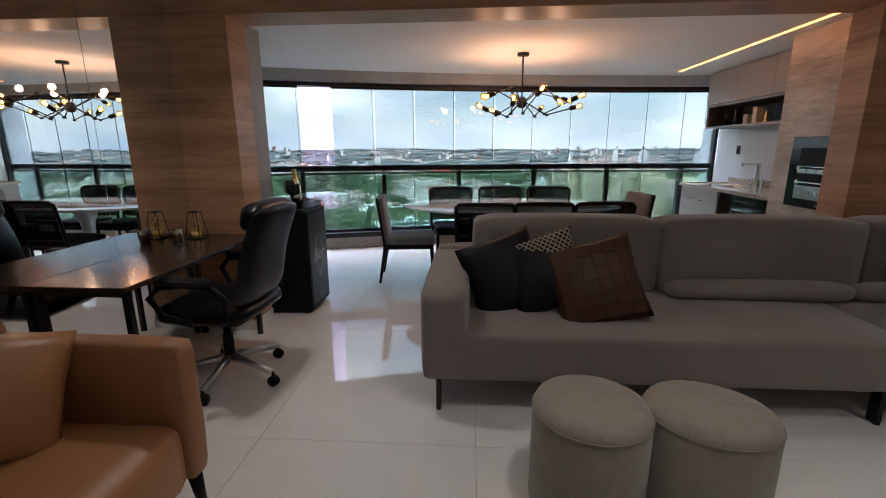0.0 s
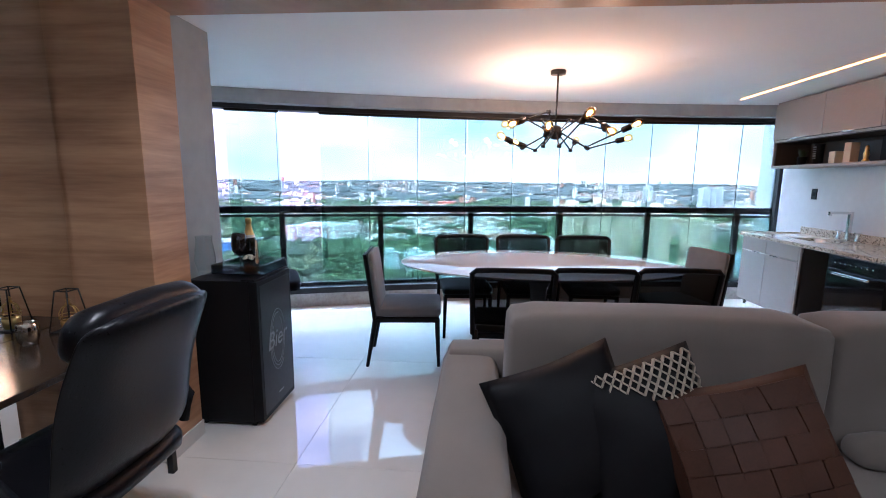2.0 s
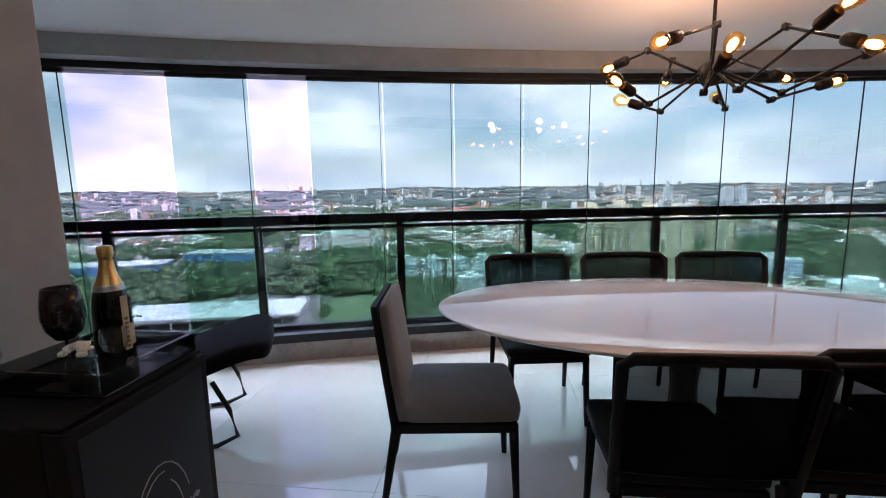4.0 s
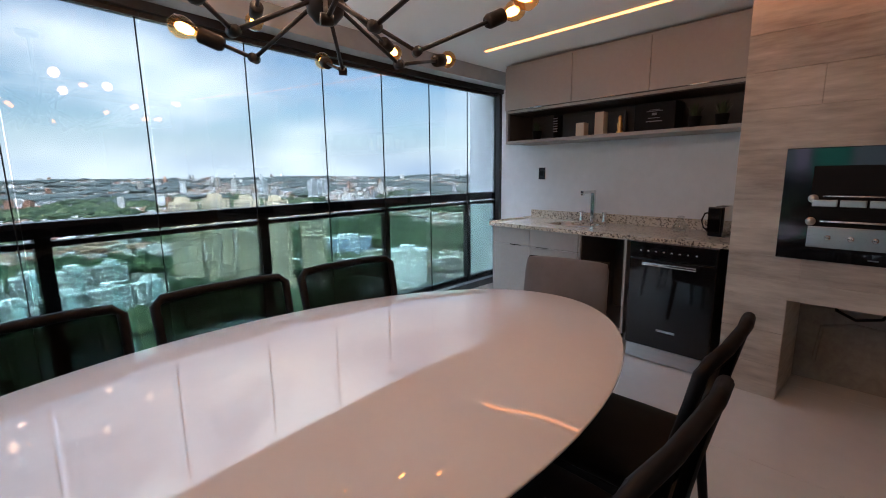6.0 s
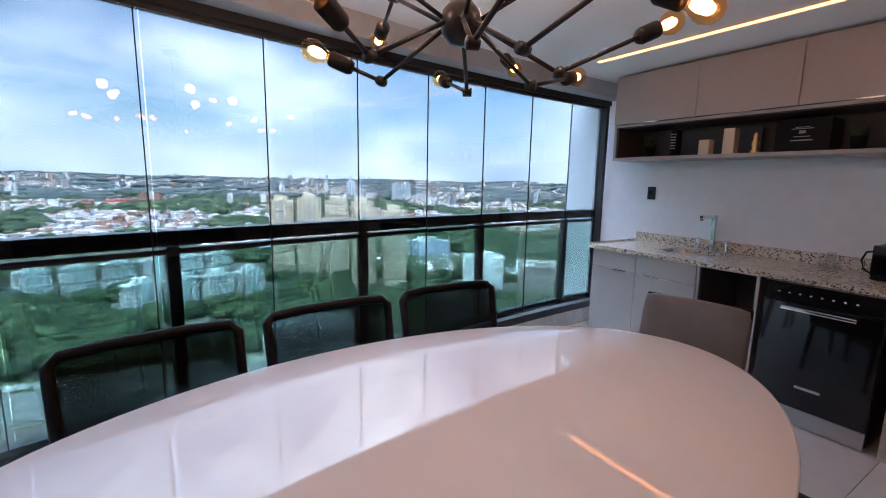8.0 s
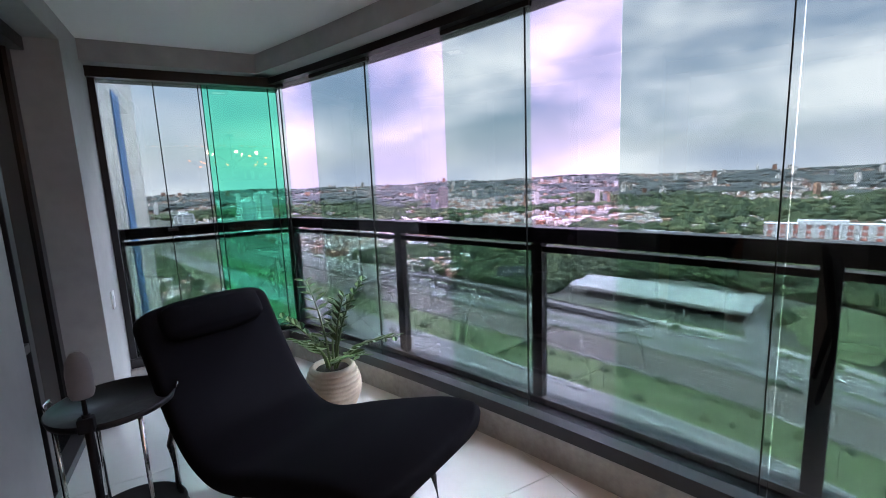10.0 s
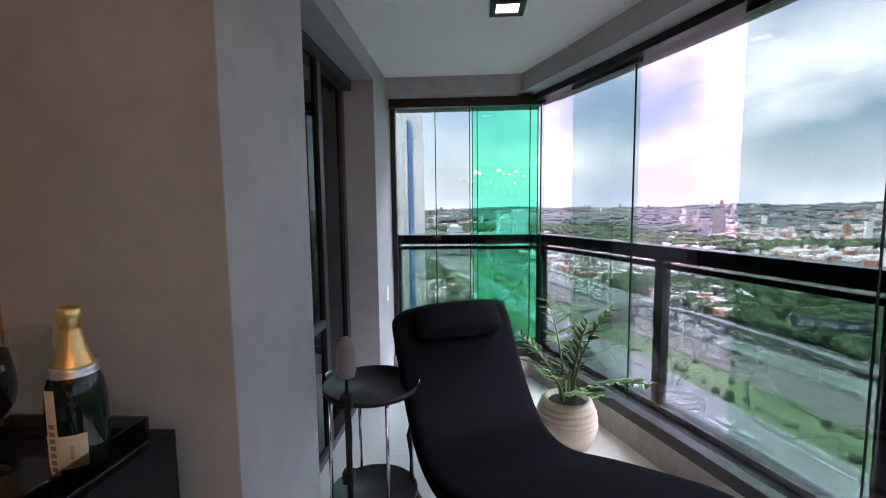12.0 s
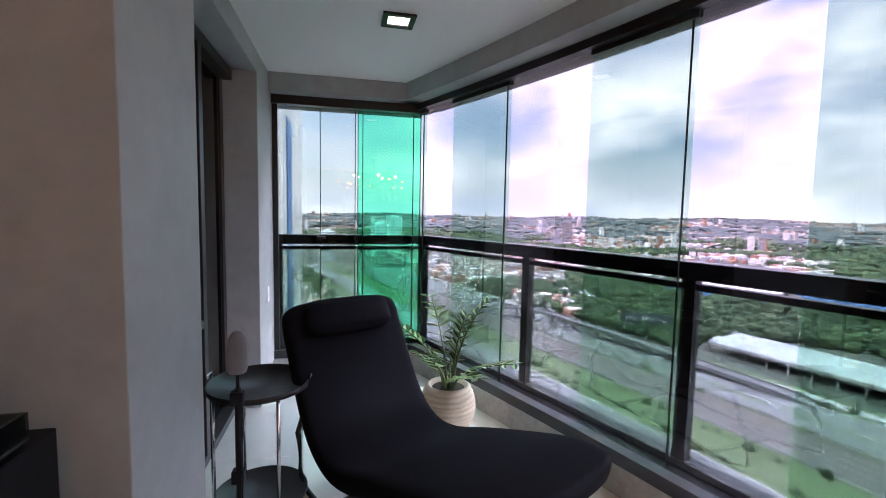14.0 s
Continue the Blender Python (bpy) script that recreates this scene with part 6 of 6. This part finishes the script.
# on the mini fridge
TZ = 0.872
tray = thing("bar_tray", "smoked mirror glass serving tray with raised sides", "tray", -0.10, 5.755, TZ)
box("bottom", (-0.155, -0.15, 0), (0.155, 0.15, 0.008), M_BGLOSS, tray, 0.002)
for lo, hi in (((-0.155, -0.15, 0.008), (-0.147, 0.15, 0.055)), ((0.147, -0.15, 0.008), (0.155, 0.15, 0.055)), ((-0.147, -0.15, 0.008), (0.147, -0.142, 0.055)), ((-0.147, 0.142, 0.008), (0.147, 0.15, 0.055))):
    box("side", lo, hi, M_SMOKE, tray, 0.001)
IZ = TZ + 0.008
bot = thing("sparkling_wine_bottle", "dark sparkling wine bottle with gold foil neck", "bottle", -0.15, 5.855, IZ, 0)
lathe("glass_body", [(0, 0.0), (0.042, 0.0), (0.046, 0.006), (0.046, 0.13), (0.043, 0.16), (0.033, 0.19), (0.024, 0.21), (0, 0.21)], M_BOTTLE, bot, 36)
lathe("gold_foil", [(0.0345, 0.188), (0.028, 0.206), (0.021, 0.23), (0.0165, 0.26), (0.0155, 0.27), (0.0185, 0.272), (0.019, 0.296), (0.016, 0.302), (0, 0.303)], M_GOLD, bot, 32, label="crinkled gold foil")
lathe("neck_band", [(0.0375, 0.180), (0.0348, 0.188), (0.0352, 0.196), (0.0325, 0.197)], M_STEEL, bot, 32)


def wrap(name, r, a0, a1, z0, z1, mat, n=14):
    bm = bmesh.new()
    lo = [bm.verts.new((r * math.cos(a0 + (a1 - a0) * k / n), r * math.sin(a0 + (a1 - a0) * k / n), z0)) for k in range(n + 1)]
    hi = [bm.verts.new((r * math.cos(a0 + (a1 - a0) * k / n), r * math.sin(a0 + (a1 - a0) * k / n), z1)) for k in range(n + 1)]
    for k in range(n):
        bm.faces.new((lo[k], lo[k + 1], hi[k + 1], hi[k]))
    return link_mesh(name, bm, mat, bot, "", True)


wrap("paper_label", 0.0465, -0.45, 1.0, 0.022, 0.082, M_LABEL)
wrap("label_strip", 0.0468, -0.35, 0.10, 0.012, 0.165, M_LABEL)
for k in range(7):
    wrap("name_bar", 0.0471, -0.25, 0.0, 0.018 + k * 0.013, 0.026 + k * 0.013, M_INK, 5)
lettering("label_word", "BRASIL", 0.008, M_INK, bot, Matrix.Rotation(0.52, 4, "Z") @ Matrix.Translation((0.0467, 0, 0.052)) @ pose(0, 0, 0, 90, 0, 90) @ pose(0, 0, 0, 0, 0, 90))
wg = thing("wine_glass", "opaque black balloon wine glass", "wine glass", -0.13, 5.70, IZ)
lathe("bowl", [(0.004, 0.09), (0.02, 0.095), (0.038, 0.12), (0.044, 0.15), (0.042, 0.185), (0.036, 0.222), (0.034, 0.222), (0.04, 0.185), (0.042, 0.15), (0.036, 0.122), (0.018, 0.099), (0, 0.096)], M_BGLOSS, wg, 32)
lathe("stem", [(0, 0), (0.034, 0), (0.034, 0.003), (0.008, 0.01), (0.004, 0.03), (0.004, 0.092), (0, 0.092)], M_BGLOSS, wg, 24)
cg = thing("goblet", "small clear ornate glass goblet", "goblet", -0.02, 5.72, IZ)
lathe("bowl", [(0.006, 0.055), (0.024, 0.065), (0.031, 0.085), (0.029, 0.115), (0.0275, 0.115), (0.029, 0.086), (0.022, 0.068), (0, 0.06)], M_CLEAR, cg, 24)
lathe("stem", [(0, 0), (0.03, 0), (0.028, 0.006), (0.008, 0.014), (0.011, 0.028), (0.006, 0.036), (0.01, 0.046), (0.006, 0.056), (0, 0.056)], M_CLEAR, cg, 24)
hur = thing("hurricane_glass", "tall clear flared glass candle holder", "glass holder", -0.29, 5.61, TZ)
lathe("glass", [(0, 0.0), (0.04, 0.0), (0.04, 0.012), (0.045, 0.03), (0.058, 0.08), (0.05, 0.15), (0.042, 0.19), (0.046, 0.225), (0.044, 0.225), (0.04, 0.19), (0.048, 0.15), (0.056, 0.08), (0.043, 0.032), (0, 0.02)], M_CLEAR, hur, 28)
fv = thing("flower_vase", "small glass vase of white flowers", "vase", -0.045, 5.65, IZ)
lathe("vase", [(0, 0), (0.025, 0), (0.029, 0.03), (0.027, 0.06), (0.025, 0.06), (0.026, 0.03), (0.02, 0.008), (0, 0.008)], M_SMOKE, fv, 20)
bm = bmesh.new()
fr = random.Random(2)
for k in range(26):
    a, e = fr.uniform(0, 6.28), fr.uniform(0.1, 1.5)
    c0 = Vector((0.034 * math.cos(a) * math.cos(e), 0.034 * math.sin(a) * math.cos(e), 0.07 + 0.03 * math.sin(e)))
    bmesh.ops.create_icosphere(bm, subdivisions=1, radius=fr.uniform(0.008, 0.013), matrix=Matrix.Translation(c0) @ Matrix.Diagonal((1, 1, 0.6, 1)))
link_mesh("blossoms", bm, M_FLOWER, fv, "white flower heads", True)

# counter and shelf
cm = thing("coffee_machine", "slim black and chrome capsule coffee machine", "coffee machine", 4.70, 6.69, 0.88)
box("body", (-0.10, -0.045, 0.0), (0.16, 0.045, 0.20), M_BPLAST, cm, 0.012)
box("front_plate", (-0.135, -0.04, 0.03), (-0.10, 0.04, 0.205), M_BGLOSS, cm, 0.008)
box("side_strip", (-0.10, -0.052, 0.01), (0.15, -0.045, 0.205), M_CHROME, cm, 0.003)
tube("cord", [(-0.02, 0.05, 0.02), (-0.03, 0.09, 0.05), (-0.03, 0.105, 0.10), (-0.02, 0.09, 0.15), (0.0, 0.05, 0.16)], 0.006, M_BPLAST, cm, 8)
cf = thing("carafe", "small clear glass carafe on counter", "carafe", 4.72, 6.95, 0.88)
lathe("glass", [(0, 0), (0.05, 0), (0.06, 0.015), (0.055, 0.05), (0.03, 0.075), (0.022, 0.1), (0.026, 0.12), (0.024, 0.12), (0.02, 0.1), (0.028, 0.076), (0.052, 0.05), (0.056, 0.016), (0, 0.006)], M_CLEAR, cf, 28)
SZ = 1.625


def potted(x, y, z, tall, label, seed, pot_mat, leaf):
    pl = thing("potted_plant", label, "plant", x, y, z)
    lathe("pot", [(0, 0), (0.035, 0), (0.045, 0.08), (0.047, 0.085), (0.043, 0.085), (0.04, 0.07), (0, 0.07)], pot_mat, pl, 24)
    bm = bmesh.new()
    r = random.Random(seed)
    for k in range(46):
        a, l = r.uniform(0, 6.28), r.uniform(0.6, 1.0) * tall
        d = Vector((math.cos(a), math.sin(a), 0)) * r.uniform(0.02, 0.075)
        w = Vector((-math.sin(a), math.cos(a), 0)) * 0.0045
        p0, p1, p2 = Vector((0, 0, 0.06)) + d * 0.25, Vector((0, 0, 0.06 + l * 0.6)) + d * 0.6, Vector((0, 0, 0.06 + l)) + d
        q = [bm.verts.new(v) for v in (p0 - w, p0 + w, p1 + w, p1 - w, p2)]
        bm.faces.new(q[:4])
        bm.faces.new((q[3], q[2], q[4]))
    link_mesh("leaves", bm, leaf, pl)
    return pl


potted(4.70, 8.24, SZ, 0.12, "small green grassy plant in dark pot", 1, M_BPLAST, M_PLANTD)
potted(4.72, 6.91, SZ, 0.13, "dark leafy plant in black pot", 2, M_BPLAST, M_PLANTD)
potted(4.72, 6.74, SZ, 0.13, "dark leafy plant in black pot", 3, M_BPLAST, M_PLANTD)
tin = thing("tin", "black cylindrical tin with pale markings", "tin", 4.70, 8.02, SZ)
lathe("can", [(0, 0), (0.042, 0), (0.042, 0.19), (0.044, 0.192), (0.044, 0.205), (0, 0.207)], M_BPLAST, tin, 28)
bars("markings", [(-0.02, 0.06 + 0.022 * k, 0.022, 0.068 + 0.022 * k) for k in range(6)], 0, M_CHALK, tin).matrix_basis = Matrix.Translation((-0.0425, 0, 0)) @ Matrix.Rotation(-math.pi / 2, 4, "Z")
for y, h in ((7.77, 0.115), (7.60, 0.185)):
    cd = thing("candle", "square ivory pillar candle on shelf", "candle", 4.68, y, SZ, 0, "pillar candles")
    box("wax", (-0.038, -0.038, 0), (0.038, 0.038, h), M_CANDLE, cd, 0.004)
    tube("wick", [(0, 0, h), (0.002, 0, h + 0.012)], 0.0015, M_BPLAST, cd, 5)
fig = tagged(lathe("figurine", [(0, 0), (0.026, 0), (0.026, 0.02), (0.016, 0.03), (0.02, 0.05), (0.022, 0.075), (0.014, 0.1), (0.016, 0.115), (0.013, 0.135), (0.005, 0.145), (0, 0.147)], M_GOLD, None, 16, at=(4.68, 7.44, SZ)), "small shiny gold figurine on shelf", "figurine")
sb = thing("box_sign", "black box with pale printed emblem on shelf", "box", 4.76, 7.19, SZ)
box("box", (-0.05, -0.15, 0), (0.12, 0.15, 0.215), M_BPLAST, sb, 0.004)
bars("emblem", [(-0.06, 0.075, 0.06, 0.082), (-0.045, 0.10, 0.045, 0.105), (-0.018, 0.122, 0.018, 0.14), (-0.06, 0.15, 0.06, 0.155), (-0.04, 0.16, 0.04, 0.164)], 0, M_CHALK, sb).matrix_basis = Matrix.Translation((-0.0505, 0, 0)) @ Matrix.Rotation(-math.pi / 2, 4, "Z")
bk = thing("tray_board", "dark square board leaning on shelf back", "board", 4.86, 7.68, SZ)
box("board", (0.0, -0.2, 0), (0.02, 0.2, 0.2), M_CABIN, bk, 0.003)
outlet = thing("wall_outlet", "dark grey wall socket plate", "outlet", 4.95, 8.345, 1.265)
box("plate", (-0.01, -0.037, 0), (0, 0.037, 0.115), M_BMET, outlet, 0.003)
box("socket", (-0.013, -0.02, 0.035), (-0.01, 0.02, 0.08), M_BPLAST, outlet, 0.002)
sw = thing("switch_plate", "small white wall switch plate", "switch", -2.62, 5.945, 0.66)
box("plate", (-0.035, 0, 0), (0.035, 0.008, 0.11), M_WHITE, sw, 0.002)
box("rocker", (-0.015, 0.008, 0.03), (0.015, 0.011, 0.08), M_WHITE, sw, 0.001)
dr = thing("floor_drain", "flush square floor drain cover", "drain", 0.07, 8.16, 0.001, 22)
for lo, hi in (((-0.075, -0.075, 0), (0.075, -0.068, 0.003)), ((-0.075, 0.068, 0), (0.075, 0.075, 0.003)), ((-0.075, -0.068, 0), (-0.068, 0.068, 0.003)), ((0.068, -0.068, 0), (0.075, 0.068, 0.003))):
    box("rim", lo, hi, M_BMET, dr)

# the plant by the window
zz = thing("floor_plant", "green zamioculcas plant in ribbed cream pot", "plant", -1.86, 7.115, 0)
ribs = [(0, 0.0), (0.105, 0.0)]
for k in range(9):
    z = 0.012 + k * 0.028
    r = 0.12 + 0.05 * math.sin(math.pi * (k + 1.2) / 10.5)
    ribs += [(r - 0.005, z), (r + 0.003, z + 0.007), (r + 0.003, z + 0.019), (r - 0.005, z + 0.026)]
ribs += [(0.128, 0.268), (0.115, 0.27), (0.112, 0.245), (0, 0.24)]
lathe("pot", ribs, M_POT, zz, 44, label="ribbed cream pot")
lathe("soil", [(0.113, 0.243), (0.06, 0.25), (0, 0.248)], M_SOIL, zz, 24)
leaf_bm = bmesh.new()
prof = [(0, 0.0), (0.25, 0.6), (0.5, 1.0), (0.75, 0.75), (1.0, 0.0)]
mid_, lft, rgt = [], [], []
for t, w in prof:
    z = -0.18 * t * t
    mid_.append(leaf_bm.verts.new((t, 0, z - 0.05 * w)))
    lft.append(leaf_bm.verts.new((t, 0.26 * w, z)) if w else mid_[-1])
    rgt.append(leaf_bm.verts.new((t, -0.26 * w, z)) if w else mid_[-1])
for k in range(4):
    for side in (lft, rgt):
        f = []
        for v in (mid_[k], mid_[k + 1], side[k + 1], side[k]):
            if v not in f:
                f.append(v)
        leaf_bm.faces.new(f)
leaf_me = bpy.data.meshes.new("leaf")
leaf_bm.to_mesh(leaf_me)
leaf_bm.free()
leaf_me.materials.append(M_PLANT)
for f in leaf_me.polygons:
    f.use_smooth = True
lr = random.Random(8)
for k, (a, reach, high) in enumerate(((3.3, 0.30, 0.68), (2.7, 0.22, 0.50), (1.6, 0.20, 0.70), (0.7, 0.42, 0.34), (0.2, 0.34, 0.26), (4.2, 0.25, 0.45), (5.5, 0.28, 0.40), (2.0, 0.10, 0.58))):
    pts = []
    for i in range(11):
        t = i / 10
        pts.append(Vector((0.03 * math.cos(a) + reach * math.cos(a) * t ** 1.6, 0.03 * math.sin(a) + reach * math.sin(a) * t ** 1.6, 0.24 + high * t * (1 - 0.25 * t))))
    tube("stem", pts, 0.009, M_STEM, zz, 8, r_end=0.003)
    for i in range(3, 11):
        for side in (-1, 1):
            p, d = pts[i], (pts[i] - pts[i - 1]).normalized()
            out = d.cross(Vector((0, 0, 1))).normalized() * side
            ax = (out * 0.85 + d * 0.55 + Vector((0, 0, lr.uniform(-0.1, 0.25)))).normalized()
            up = Vector((lr.uniform(-0.3, 0.3), lr.uniform(-0.3, 0.3), 1))
            yv = up.cross(ax).normalized()
            zv = ax.cross(yv)
            s = lr.uniform(0.072, 0.105) * (1.0 if i < 9 else 0.8)
            lf = new("leaf", leaf_me)
            lf.parent = zz
            lf.matrix_basis = Matrix(((ax.x * s, yv.x * s, zv.x * s, p.x), (ax.y * s, yv.y * s, zv.y * s, p.y), (ax.z * s, yv.z * s, zv.z * s, p.z), (0, 0, 0, 1)))

# ---- floor tiles, last of the structure ----
xs_t = [0.39 + 1.035 * k for k in range(-4, 7)]
ys_t = [-0.6, 0.02, 1.31, 2.60, 3.885, 5.185, 6.49, 7.80, 9.15]


def inside_floor(x, y):
    if y < 5.185:
        return True
    return (x - CX) ** 2 + (y - CY) ** 2 < (RAD - 0.16) ** 2


for x0, x1 in zip(xs_t, xs_t[1:]):
    for y0, y1 in zip(ys_t, ys_t[1:]):
        if y1 <= 5.2 and (x1 < -0.655 or x0 > 6.6):
            continue
        if y0 > 5.1 and (x0 > 4.95 or x1 < -3.1):
            continue
        a0, a1 = max(x0, -0.65 if y1 < 5.2 else -3.19), min(x1, 6.6 if y1 < 5.2 else 4.95)
        b0 = y0 if (y1 < 5.2 or a1 > -0.6) else max(y0, 5.69)
        g = 0.0012
        bm = bmesh.new()
        poly = []
        n = 10
        poly = [(a0 + g, b0 + g), (a1 - g, b0 + g)]
        top = [a1 - g + (a0 - a1 + 2 * g) * k / n for k in range(n + 1)]
        for x in top:
            lim = CY + math.sqrt((RAD + 0.15) ** 2 - (x - CX) ** 2) if y1 > 5.2 else 99
            poly.append((x, max(b0 + 0.02, min(y1 - g, lim))))
        lo = [bm.verts.new((x, y, -0.011)) for x, y in poly]
        hi = [bm.verts.new((x, y, 0.0)) for x, y in poly]
        bm.faces.new(hi)
        for k in range(len(lo)):
            bm.faces.new((lo[k], lo[(k + 1) % len(lo)], hi[(k + 1) % len(lo)], hi[k]))
        bmesh.ops.recalc_face_normals(bm, faces=bm.faces)
        link_mesh("floor_tile", bm, M_FLOOR, floor)
